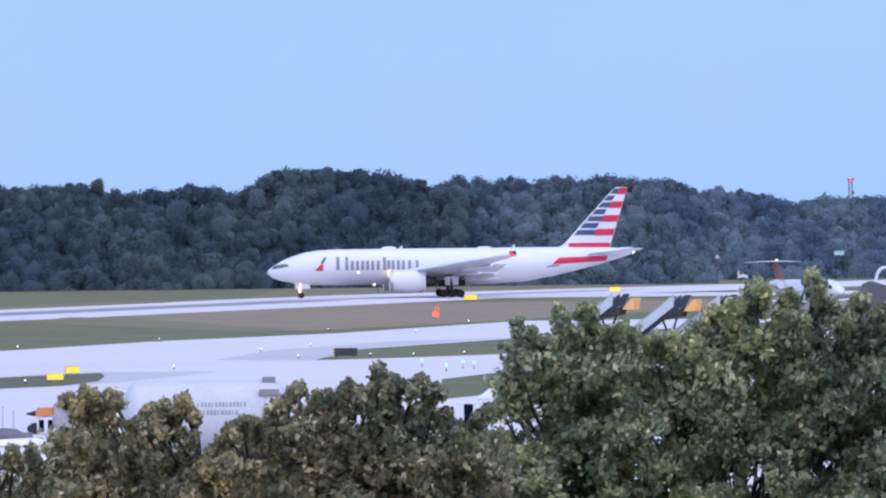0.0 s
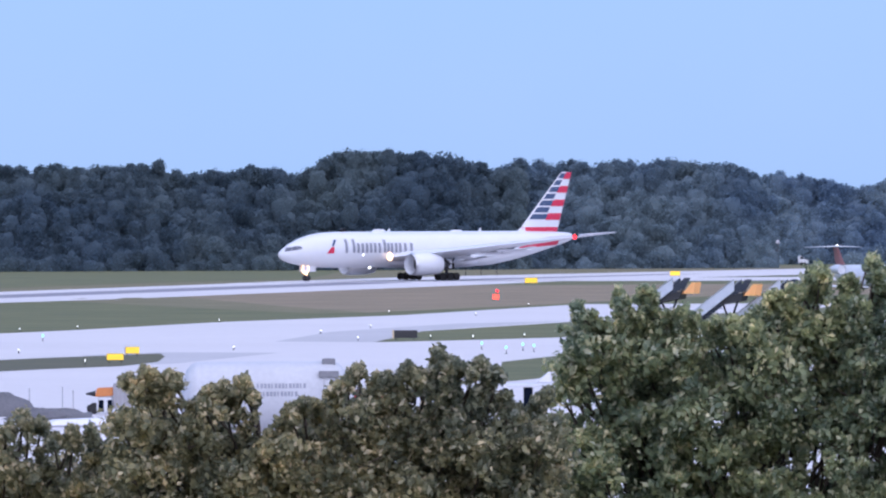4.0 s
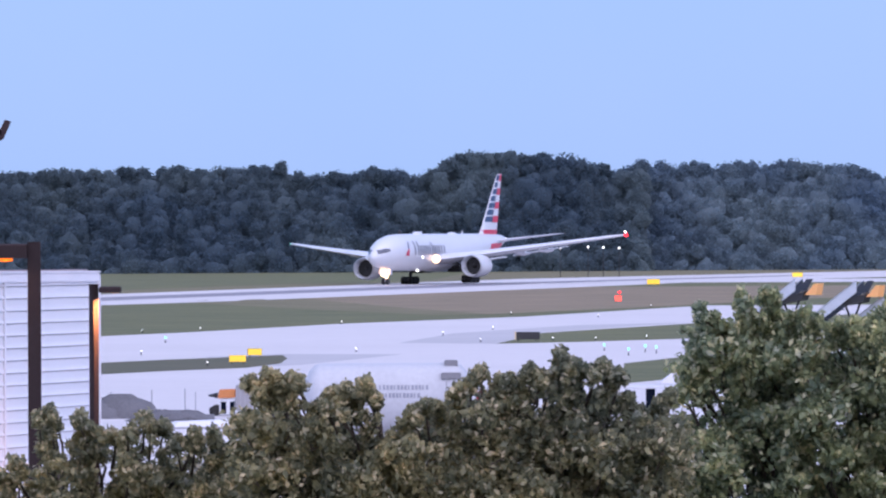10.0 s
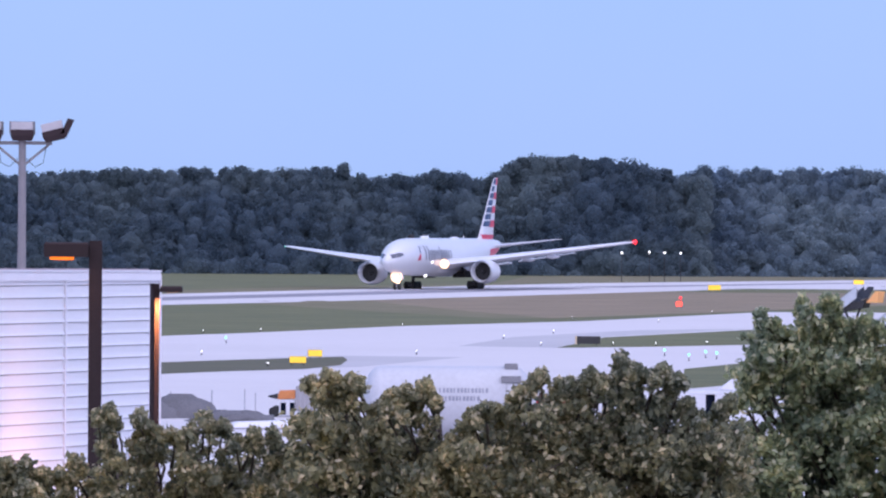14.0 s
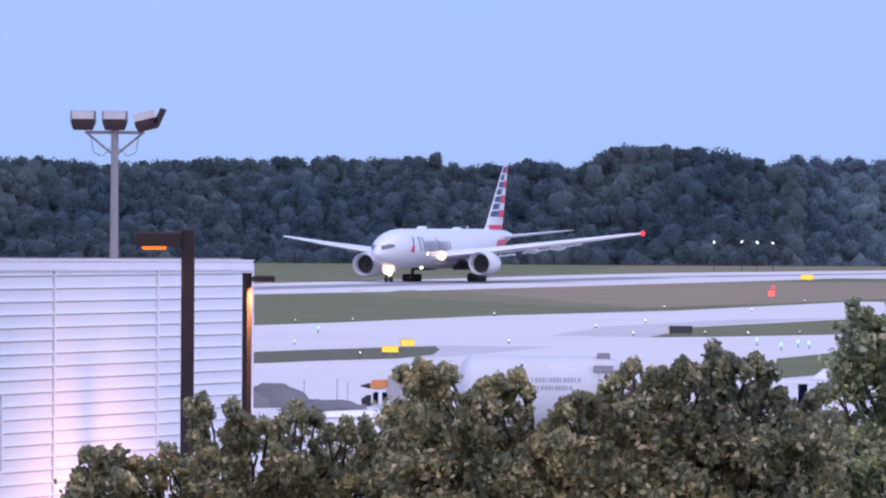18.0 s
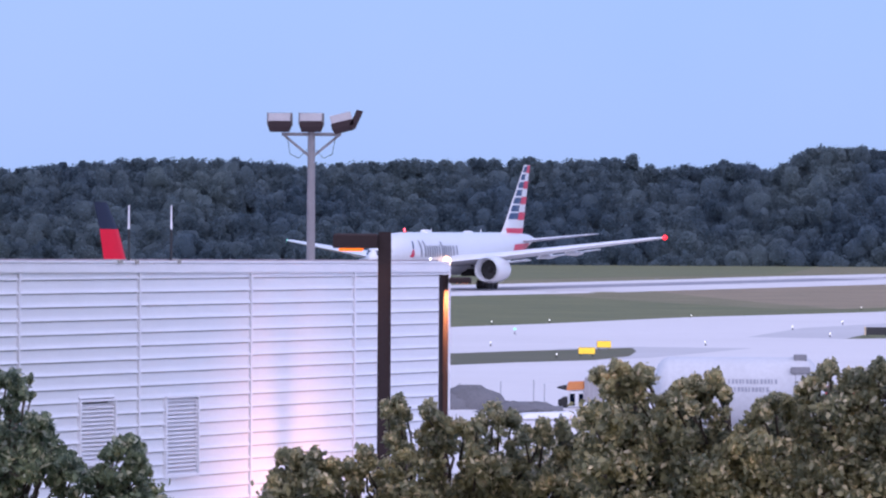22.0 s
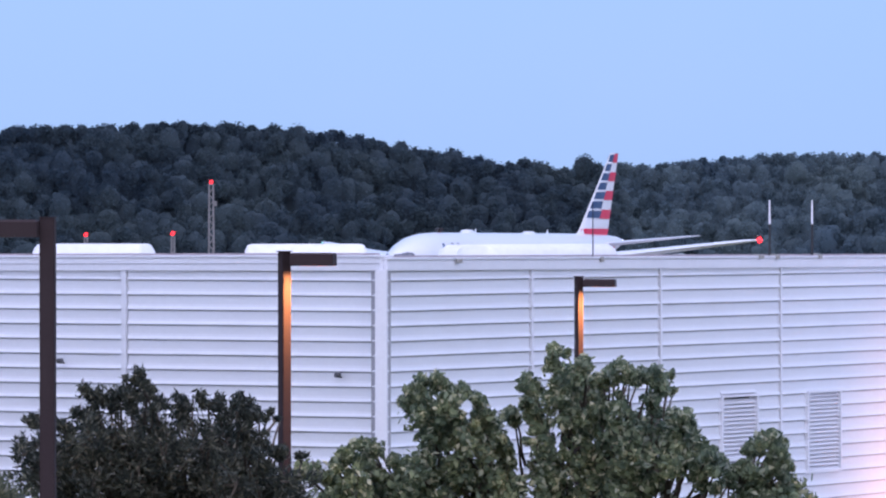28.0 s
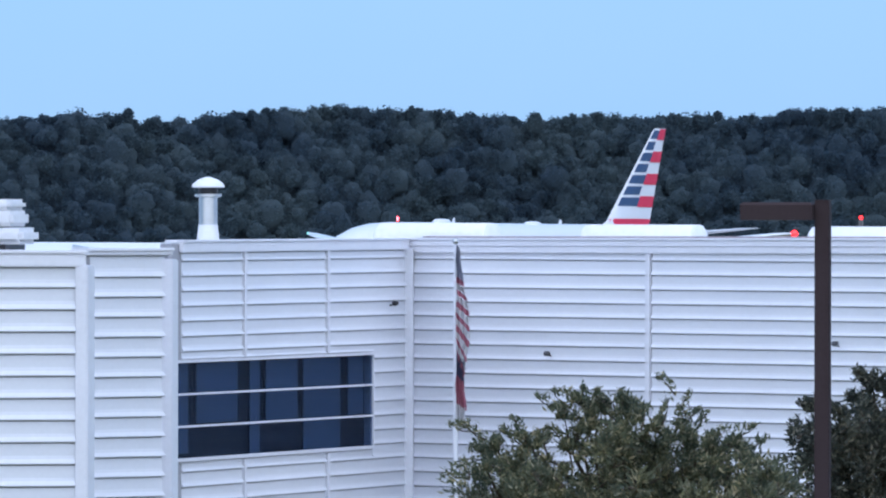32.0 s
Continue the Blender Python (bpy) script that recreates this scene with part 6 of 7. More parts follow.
# ---- on the airfield ----
SIGN_BLACK = material("black_sign_face", (0.03, 0.03, 0.035), 0.5, 0, 0.1, 0.5, 10)
ORANGE_PAINT = material("orange_paint", (0.55, 0.2, 0.06), 0.5, 0, 0.12, 0.6, 10)
RUST_PAINT = material("dull_red_brown_paint", (0.25, 0.11, 0.11), 0.5, 0, 0.12, 0.6, 10)
RED_PAINT = material("red_paint", (0.45, 0.04, 0.05), 0.5, 0, 0.12, 0.6, 10)
GREY_PAINT = material("grey_paint", (0.36, 0.36, 0.39), 0.5, 0, 0.1, 0.8, 10)
# this pale blue carries the sky's reflection on the stair panels
STEEL_SKY = material("sky_sheen_steel", (0.56, 0.6, 0.68), 0.4, 0.1, 0.15, 0.8, 10)
GRAVEL = material("grey_gravel", (0.12, 0.12, 0.135), 0.9, 0, 0.3, 1.5, 14, bump=0.5)
TANK_GREY = material("pale_grey_tank_paint", (0.46, 0.47, 0.51), 0.45, 0, 0.08, 1.5, 8)
BOX_GREY = material("dull_grey_box_paint", (0.3, 0.29, 0.31), 0.6, 0, 0.1, 0.8, 8)
HATCH_GREY = material("weathered_grey_steel", (0.2, 0.2, 0.22), 0.6, 0.1, 0.2, 0.3, 8)
LETTER_GREY = material("dark_grey_lettering", (0.26, 0.27, 0.32), 0.5, 0, 0.1, 0.5, 8)
RED_SIGN = glow("lit_red_sign", (1.0, 0.09, 0.06), 1.6)
# weak emission added to brighten the orange panel
ORANGE_GLOW = glow("glowing_amber_panel", (0.85, 0.42, 0.16), 0.12)


def field_sign(at, w, h, face, label, turn=0.0, end=None):
    x, y = at
    ob = thing("airfield_sign", label, "sign", pose(x, y, terrain(x, y), 0, 0, turn), "airfield signs")
    bm = bmesh.new()
    box(bm, -w / 2, w / 2, -0.12, 0.12, 0.2, 0.2 + h)
    part("case", bm, SIGN_BLACK, ob, bevel=0.03)
    bm = bmesh.new()
    box(bm, -w / 2 + 0.02, w / 2 - 0.02, -0.135, -0.121, 0.22, 0.18 + h)
    part("face", bm, face, ob)
    for s in (-1, 1):
        bm = bmesh.new()
        tube(bm, (s * w * 0.35, 0, 0.0), (s * w * 0.35, 0, 0.22), 0.04, n=8)
        part("leg", bm, DARK_METAL, ob)
    if end:
        bm = bmesh.new()
        box(bm, -w / 2 + 0.0, -w / 2 + end, -0.15, -0.137, 0.16, 0.24 + h)
        part("end_panel", bm, TAN_PANEL, ob, "tan end panel")
    return ob


field_sign((-11.85, 683.8), 1.3, 0.52, SIGN_YELLOW, "lit yellow airfield sign on the grass island")
field_sign((-11.1, 720.1), 1.15, 0.55, SIGN_YELLOW, "smaller lit yellow airfield sign behind another", 8)
field_sign((12.4, 814.8), 2.3, 0.7, SIGN_BLACK, "dark airfield sign with a tan end panel", 0, 0.16)
field_sign((43.1, 1464.3), 2.1, 0.85, SIGN_YELLOW, "lit yellow sign beside the runway")
field_sign((74.3, 1628.3), 1.9, 0.8, SIGN_YELLOW, "lit yellow sign near the runway end")
ob = field_sign((31.5, 1237.2), 0.9, 0.75, RED_SIGN, "lit red runway sign with a lamp on top")
bm = bmesh.new()
bmesh.ops.create_uvsphere(bm, u_segments=10, v_segments=8, radius=0.2, matrix=Matrix.Translation((0.2, 0, 1.4)))
part("top_lamp", bm, RED_LAMP, ob, smooth=True)
bm = bmesh.new()
tube(bm, (0.2, 0, 0.95), (0.2, 0, 1.25), 0.06, n=8)
part("lamp_stem", bm, DARK_METAL, ob)


def edge_light():
    ob = thing("taxiway_light", "small white taxiway edge light on a short stem", "airfield light", Matrix.Translation((0, 0, -50)), "taxiway edge lights")
    bm = bmesh.new()
    tube(bm, (0, 0, 0), (0, 0, 0.04), 0.1, 0.08, 10)
    part("base", bm, DARK_METAL, ob)
    bm = bmesh.new()
    tube(bm, (0, 0, 0.041), (0, 0, 0.26), 0.035, n=8)
    part("stem", bm, DARK_METAL, ob)
    bm = bmesh.new()
    lathe(bm, [(0.25, 0.03), (0.28, 0.05), (0.33, 0.045), (0.36, 0.02)], 12, "z")
    part("lens", bm, WHITE_LAMP, ob, "glowing white lens", smooth=True)
    return ob


LIGHTS = [(-25.1, 896.3), (-19.7, 914.5), (-5.5, 975.1), (14.4, 1070.7), (33.9, 1163.3), (8.1, 812.1), (-14.0, 675.8), (14.8, 818.1), (18.7, 816.8), (23.7, 827.7), (5.0, 867.1), (10.4, 914.1), (-3.0, 750.2), (24.1, 1038.4), (-20.8, 738.9), (-3.0, 630.4)]
first = edge_light()
first.matrix_basis = Matrix.Translation((LIGHTS[0][0], LIGHTS[0][1], -0.985))
for x, y in LIGHTS[1:]:
    copy_thing(first, Matrix.Translation((x, y, -0.985)))
green = copy_thing(first, Matrix.Translation((*(-20.8, 818.0), -0.985)))
tagged(green, "small green taxiway centre light", "airfield light", "green taxiway lights")
lens_mesh = [c for c in green.children if c.name.startswith("lens")][0]
lens_mesh.data = lens_mesh.data.copy()
lens_mesh.data.transform(Matrix.Scale(1.7, 4))
lens_mesh.data.materials[0] = GREEN_LAMP
lens_mesh["label"] = "glowing green lens"
for x, y in ((17.9, 749.9), (19.2, 721.7), (21.1, 740.8), (21.8, 733.5), (27.6, 758.0)):
    copy_thing(green, Matrix.Translation((x, y, -0.985)))


def runway_lamp(at, z, label):
    x, y = at
    ob = thing("approach_light", label, "airfield light", Matrix.Translation((x, y, terrain(x, y))), "white lights beyond the runway")
    bm = bmesh.new()
    tube(bm, (0, 0, 0), (0, 0, z), 0.07, n=8)
    part("mast", bm, DARK_METAL, ob)
    bm = bmesh.new()
    bmesh.ops.create_uvsphere(bm, u_segments=10, v_segments=8, radius=0.2, matrix=Matrix.Translation((0, 0, z + 0.3)))
    part("lens", bm, WHITE_LAMP, ob, smooth=True)


for px, py, pz in ((32.29, 1699.69, 5.58), (37.57, 1699.58, 5.72), (40.48, 1699.52, 5.63), (43.50, 1699.44, 5.54)):
    runway_lamp((px, py), pz - 0.3, "white lamp on a thin mast before the woods")


def tower(at, z, w, label):
    """A square tower with a red lamp."""
    x, y = at
    ob = thing("radio_tower", label, "tower", Matrix.Translation((x, y, terrain(x, y))), "red-lit towers")
    for sx in (-1, 1):
        for sy in (-1, 1):
            bm = bmesh.new()
            tube(bm, (sx * w, sy * w, 0), (sx * w * 0.8, sy * w * 0.8, z), 0.12, n=6)
            part("leg", bm, WOOD_POLE, ob)
    k, zz = 0, 0.0
    while zz < z - 1.0:
        for sy in (-1, 1):
            bm = bmesh.new()
            s = 1 if k % 2 else -1
            tube(bm, (s * w * 0.95, sy * w * 0.95, zz), (-s * w * 0.95, sy * w * 0.95, zz + 1.0), 0.07, n=6)
            part("brace", bm, WOOD_POLE, ob)
        zz, k = zz + 1.0, k + 1
    bm = bmesh.new()
    box(bm, -w, w, -w, w, z - 0.1, z + 0.1)
    part("platform", bm, WOOD_POLE, ob)
    bm = bmesh.new()
    bmesh.ops.create_uvsphere(bm, u_segments=12, v_segments=8, radius=0.3, matrix=Matrix.Translation((0, 0, z + 0.4)))
    part("lamp", bm, RED_LAMP, ob, "red obstruction lamp", smooth=True)
    for sx in (-1, 1):
        bm = bmesh.new()
        box(bm, min(sx * 0.36, sx * 0.75), max(sx * 0.36, sx * 0.75), -0.25, 0.25, z + 0.12, z + 0.66)
        part("lamp_housing", bm, DARK_METAL, ob, bevel=0.04)
    if w > 0.35:
        bm = bmesh.new()
        box(bm, w * 0.8, w * 0.8 + 0.55, -0.25, 0.25, z - 3.4, z - 2.6)
        part("equipment_box", bm, WOOD_POLE, ob, "grey equipment box")


for p, w, lab in (((-183.64, 1387.90, 14.90), 0.4, "grey lattice tower with a red lamp before the woods"), ((-188.65, 1286.24, 6.85), 0.25, "thin mast with a red lamp behind the warehouse"), ((-176.08, 1288.02, 7.0), 0.25, "thin mast with a red lamp behind the warehouse"), ((160.89, 2224.19, 24.83), 0.5, "distant tower with a red lamp above the woods")):
    tower((p[0], p[1]), p[2] - terrain(p[0], p[1]) - 0.6, w, lab)


def fuel_tank():
    p = (-0.18, 380.00, 2.06)
    ob = thing("fuel_tank", "long pale grey horizontal fuel tank on saddles", "tank", Matrix.Translation((p[0], p[1], -1.0)))
    s = 380 / 15750
    zc = p[2] + 1.0
    bm = bmesh.new()
    half = 150 * s
    lathe(bm, [(-half, 0.05), (-half + 0.08, 0.6), (-half + 0.25, 1.15), (-half + 0.5, 1.42), (-half + 0.75, 1.5), (half - 0.75, 1.5), (half - 0.5, 1.42), (half - 0.25, 1.15), (half - 0.08, 0.6), (half, 0.05)], 40, "x", (0, 0, zc))
    body = part("shell", bm, TANK_GREY, ob, "pale grey tank shell", smooth=True)
    for x in (-half * 0.3, half * 0.35):
        bm = bmesh.new()
        lathe(bm, [(x - 0.04, 1.505), (x + 0.04, 1.505), (x + 0.04, 1.47), (x - 0.04, 1.47)], 40, "x", (0, 0, zc))
        part("weld_band", bm, TANK_GREY, body)
    for x in (-half * 0.6, half * 0.6):
        bm = bmesh.new()
        box(bm, x - 0.25, x + 0.25, -1.2, 1.2, 0, zc - 1.2)
        part("saddle", bm, CONCRETE, ob)
    # two rows of lettering too blurred to read, as bars
    for row, z, n in ((0, zc + 0.38, 14), (1, zc + 0.04, 11)):
        for k in range(n):
            w = 0.11 if (k * 7 + row) % 4 else 0.07
            x = (-15 + row * 4) * s + k * 0.152
            bm = bmesh.new()
            yv = [-math.sqrt(max(0.01, 1.512 ** 2 - (zz - zc) ** 2)) for zz in (z, z + 0.2)]
            v = [bm.verts.new(c) for c in ((x, yv[0], z), (x + w, yv[0], z), (x + w, yv[1], z + 0.2), (x, yv[1], z + 0.2))]
            bm.faces.new(v)
            part("lettering_bar", bm, LETTER_GREY, body, "grey lettering bar")
    vx = 112 * s
    bm = bmesh.new()
    box(bm, vx - 0.28, vx + 0.28, -0.6, 0.1, zc + 1.2, zc + 1.62)
    part("hatch", bm, HATCH_GREY, ob, "grey hatch box on the tank", bevel=0.03)
    bm = bmesh.new()
    box(bm, vx - 0.42, vx + 0.42, -1.35, 0.2, zc + 0.82, zc + 1.1)
    part("walkway", bm, HATCH_GREY, ob, bevel=0.02)
    bm = bmesh.new()
    for k in range(8):
        tube(bm, (vx - 0.2, -1.62, 0.3 + k * 0.35), (vx + 0.2, -1.62, 0.3 + k * 0.35), 0.02, n=6)
    tube(bm, (vx - 0.2, -1.62, 0), (vx - 0.2, -1.62, zc + 0.8), 0.03, n=6)
    tube(bm, (vx + 0.2, -1.62, 0), (vx + 0.2, -1.62, zc + 0.8), 0.03, n=6)
    part("ladder", bm, GREY_PAINT, ob)


fuel_tank()


def service_truck():
    (x, y) = (-8.5, 493.8)
    ob = thing("service_truck", "grey box truck with a white cab under an orange roof", "truck", pose(x, y, -0.988, 0, 0, 0), "")
    s = 1 / 32.0
    bm = bmesh.new()
    box(bm, -5 * s, 27 * s, -1.1, 1.1, 0.3, 54 * s)
    cargo = part("cargo_box", bm, BOX_GREY, ob, "dull grey cargo box", bevel=0.03)
    for k in range(3):
        bm = bmesh.new()
        box(bm, (3 + 8 * k) * s, (4 + 8 * k) * s, -1.115, -1.102, 0.35, 52 * s)
        part("rib", bm, GREY_PAINT, cargo)
    bm = bmesh.new()
    loft(bm, [[(-36 * s, yy, 0.12), (-6 * s, yy, 0.12), (-6 * s, yy, 30 * s), (-32 * s, yy, 30 * s), (-35 * s, yy, 14 * s)] for yy in (-1.0, 1.0)])
    cab = part("cab", bm, WHITE_PAINT, ob, "white cab", bevel=0.03)
    for a, b in ((-31, -22), (-15, -7)):
        bm = bmesh.new()
        box(bm, a * s, b * s, -1.03, -0.985, 4 * s, 25 * s)
        part("side_window", bm, GLASS_DARK, cab)
    bm = bmesh.new()
    loft(bm, [[(-37 * s, yy, 30.5 * s), (-5.5 * s, yy, 32 * s), (-5.5 * s, yy, 47 * s), (-34 * s, yy, 46 * s)] for yy in (-1.05, 1.05)])
    part("cab_roof", bm, ORANGE_PAINT, ob, "faded orange roof panel", bevel=0.04)
    bm = bmesh.new()
    loft(bm, [[(-54 * s, yy, 35 * s), (-37.5 * s, yy, 31 * s), (-37 * s, yy, 41 * s), (-54 * s, yy, 36.5 * s)] for yy in (-0.9, 0.9)])
    part("visor", bm, DARK_METAL, ob, "dark visor")
    bm = bmesh.new()
    box(bm, -52 * s, -37.5 * s, -0.7, 0.7, 0.1, 15 * s)
    part("engine_box", bm, RUBBER, ob, "black engine box", bevel=0.05)
    for wx in (-40 * s, 18 * s):
        for wy in (-0.85, 0.85):
            wheel(ob, wx, wy, 0.3, 0.3, 0.24)


service_truck()


def gravel_mound(at, w, h, label):
    x, y = at
    bm = bmesh.new()
    rings = []
    for k in range(7):
        f = k / 6
        rings.append([(w * (1 - f) ** 0.65 * math.cos(a) * rng.uniform(0.92, 1.08), w * 0.7 * (1 - f) ** 0.65 * math.sin(a) * rng.uniform(0.92, 1.08), h * f ** 0.8 + (0.06 * rng.normal() if 0 < k < 6 else 0)) for a in [i * math.tau / 26 for i in range(26)]])
    rings[-1] = [(0.25 * w * math.cos(i * math.tau / 26), 0.1 * w * math.sin(i * math.tau / 26), h * 0.98) for i in range(26)]
    loft(bm, rings)
    ob = solid("gravel_mound", bm, GRAVEL, label, "gravel mound", smooth=True, group="gravel mounds by the apron")
    ob.matrix_world = Matrix.Translation((x, y, -0.99))


gravel_mound((-14.9, 488.5), 2.5, 1.35, "dark grey gravel mound beside the apron")
gravel_mound((-11.8, 480.2), 2.7, 0.6, "low dark grey gravel mound beside the apron")
gravel_mound((-17.4, 488.1), 3.2, 1.2, "dark grey gravel mound behind the warehouse")
for k, p in enumerate(((-15.9, 503.7), (-13.6, 504.1), (-11.7, 502.8), (-11.1, 502.9), (-18.1, 503.4))):
    bm = bmesh.new()
    tube(bm, (0, 0, 0), (0, 0, 1.15 + 0.1 * (k % 3)), 0.035, n=8)
    ob = solid("fence_post", bm, GREY_PAINT, "thin grey fence post beside the apron", "post", group="fence posts by the apron")
    ob.matrix_world = Matrix.Translation((p[0], p[1], -0.99))


def flatbed():
    x, y, z = (-6.54, 329.94, 2.27)
    ob = thing("trailer", "pale flat-topped trailer behind the trees", "trailer", pose(x, y, -0.988, 0, 0, 6))
    h = z + 0.988
    bm = bmesh.new()
    loft(bm, [[(-1.7, -1.2, 0.6), (2.0, -1.2, 0.6), (2.0, 1.2, 0.6), (-1.7, 1.2, 0.6)], [(-1.7, -1.2, h - 0.25), (2.0, -1.2, h - 0.25), (2.0, 1.2, h - 0.25), (-1.7, 1.2, h - 0.25)], [(-1.5, -1.1, h - 0.1), (2.0, -1.1, h + 0.02), (2.0, 1.1, h + 0.02), (-1.5, 1.1, h - 0.1)]])
    part("body", bm, TRIM_WHITE, ob, bevel=0.05)
    bm = bmesh.new()
    box(bm, -1.75, 2.05, -1.25, 1.25, h - 0.34, h - 0.27)
    part("rub_rail", bm, GREY_PAINT, ob)
    for wx in (-1.0, 1.2):
        for wy in (-1.0, 1.0):
            wheel(ob, wx, wy, 0.42, 0.42, 0.28)


flatbed()


def air_stairs(at_top, label):
    """A stair truck: a sloping flight between side panels over a small chassis."""
    x, y, z = at_top
    ob = thing("air_stairs", label, "boarding stairs", pose(x, y, -0.988, 0, 0, -26), "stair trucks on the apron")
    h = z + 0.988
    run = h * 1.15
    for yy, mat in ((-0.75, STEEL_SKY), (0.75, STEEL_DARK)):
        bm = bmesh.new()
        loft(bm, [[(0, yy - 0.04, h), (0, yy + 0.04, h), (0, yy + 0.04, h - 0.85), (0, yy - 0.04, h - 0.85)], [(-run, yy - 0.04, 1.05), (-run, yy + 0.04, 1.05), (-run, yy + 0.04, 0.25), (-run, yy - 0.04, 0.25)]])
        part("side_panel", bm, mat, ob, "side panel with sky sheen in its blue-grey" if mat is STEEL_SKY else "dark far side panel")
        bm = bmesh.new()
        tube(bm, (0, yy, h + 0.06), (-run, yy, 1.11), 0.04, n=8)
        part("handrail", bm, BRIGHT_METAL, ob, "bright handrail")
    n = 14
    for k in range(n):
        bm = bmesh.new()
        f = k / n
        box(bm, -run * (1 - f), -run * (1 - f) + run / n + 0.04, -0.7, 0.7, 0.35 + f * (h - 1.15), 0.4 + f * (h - 1.15))
        part("tread", bm, SIGN_BLACK, ob)
    bm = bmesh.new()
    box(bm, 0.0, 0.75, -0.78, 0.78, h - 0.95, h - 0.85)
    part("landing", bm, STEEL_DARK, ob)
    bm = bmesh.new()
    loft(bm, [[(0.85, 0.7, h + 0.05), (0.85, 0.82, h + 0.05), (0.35, 0.82, h + 0.05), (0.35, 0.7, h + 0.05)], [(0.3, 0.7, h - 0.9), (0.3, 0.82, h - 0.9), (-0.45, 0.82, h - 0.9), (-0.45, 0.7, h - 0.9)]])
    part("canopy_panel", bm, STEEL_DARK, ob, "dark landing panel")
    bm = bmesh.new()
    loft(bm, [[(1.55, -0.6, h - 0.3), (1.85, -0.6, h - 0.3), (1.85, 0.6, h - 0.3), (1.55, 0.6, h - 0.3)], [(0.75, -0.6, h - 1.2), (1.7, -0.6, h - 1.2), (1.7, 0.6, h - 1.2), (0.75, 0.6, h - 1.2)]])
    part("lit_panel", bm, ORANGE_GLOW, ob, "amber side panel with a weak added glow")
    bm = bmesh.new()
    loft(bm, [[(-1.3, -0.6, h - 1.9), (0.5, -0.6, h - 1.6), (0.5, 0.6, h - 1.6), (-1.3, 0.6, h - 1.9)], [(-0.8, -0.6, h - 1.35), (0.7, -0.6, h - 0.96), (0.7, 0.6, h - 0.96), (-0.8, 0.6, h - 1.35)]])
    part("lift_frame", bm, SIGN_BLACK, ob, "dark lifting frame")
    for x0, x1 in ((0.3, -1.2), (-1.2, 0.3)):
        bm = bmesh.new()
        tube(bm, (x0, -0.5, 0.8), (x1, -0.5, h - 1.4), 0.09, n=8)
        part("scissor_arm", bm, DARK_METAL, ob)
    bm = bmesh.new()
    box(bm, -run, 1.6, -0.9, 0.9, 0.5, 0.85)
    part("chassis", bm, WHITE_PAINT, ob, bevel=0.04)
    for wx in (-run * 0.75, 1.0):
        for wy in (-0.8, 0.8):
            wheel(ob, wx, wy, 0.42, 0.42, 0.26)


STEEL_DARK = material("dark_steel_panel", (0.045, 0.055, 0.075), 0.45, 0.2, 0.15, 0.8, 10)
for p, lab in (((32.03, 699.27, 5.20), "grey boarding stairs on a truck with an amber panel"), ((36.30, 689.04, 5.10), "grey boarding stairs on a truck beside another"), ((39.88, 688.85, 5.09), "grey boarding stairs half hidden by the trees")):
    air_stairs(p, lab)


def belt_loader():
    x, y, z = (14.10, 419.76, 1.83)
    ob = thing("belt_loader", "white belt loader with a raised conveyor", "belt loader", pose(x, y, -0.988, 0, 0, 0))
    s = 420 / 15750
    h = z + 0.988
    bm = bmesh.new()
    box(bm, -120 * s, 12 * s, -0.7, 0.7, h - 0.12, h + 0.05)
    part("deck", bm, WHITE_PAINT, ob, bevel=0.03)
    bm = bmesh.new()
    loft(bm, [[(-58 * s, -0.6, h + 0.1), (-28 * s, -0.6, h + 0.1), (-28 * s, 0.6, h + 0.1), (-58 * s, 0.6, h + 0.1)], [(-16 * s, -0.6, h + 36 * s), (-4 * s, -0.6, h + 36 * s), (-4 * s, 0.6, h + 36 * s), (-16 * s, 0.6, h + 36 * s)]])
    part("conveyor", bm, TRIM_WHITE, ob, "white sloping conveyor", bevel=0.04)
    bm = bmesh.new()
    box(bm, -80 * s, -64 * s, -0.5, 0.5, 0.5, h - 0.13)
    part("cab", bm, GLASS_DARK, ob, "dark cab window")
    for a in (-62, -20):
        bm = bmesh.new()
        box(bm, a * s - 0.05, a * s + 0.05, -0.6, -0.5, 0.3, h - 0.13)
        part("post", bm, WHITE_PAINT, ob)
    for wx in (-100 * s, 0):
        for wy in (-0.6, 0.6):
            wheel(ob, wx, wy, 0.4, 0.4, 0.25)


belt_loader()


def red_cart():
    x, y = (4.68, 419.97, 1.16)[:2]
    ob = thing("tow_cart", "red and white tow cart behind the trees", "cart", pose(x, y, -0.988))
    bm = bmesh.new()
    box(bm, -0.7, 0.7, -0.6, 0.6, 0.9, 2.6)
    part("body", bm, RED_PAINT, ob, bevel=0.08)
    bm = bmesh.new()
    box(bm, -0.75, 0.75, -0.65, 0.65, 0.45, 0.9)
    part("skirt", bm, WHITE_PAINT, ob, bevel=0.05)
    for wx in (-0.5, 0.5):
        for wy in (-0.5, 0.5):
            wheel(ob, wx, wy, 0.35, 0.35, 0.22)


red_cart()

TJET = [(13, 2.9, 0.05), (12.7, 2.92, 0.4), (11.8, 3.05, 0.95), (10, 3.25, 1.4), (8, 3.3, 1.55), (-6, 3.3, 1.55), (-10, 3.6, 1.15), (-13, 4.0, 0.35)]


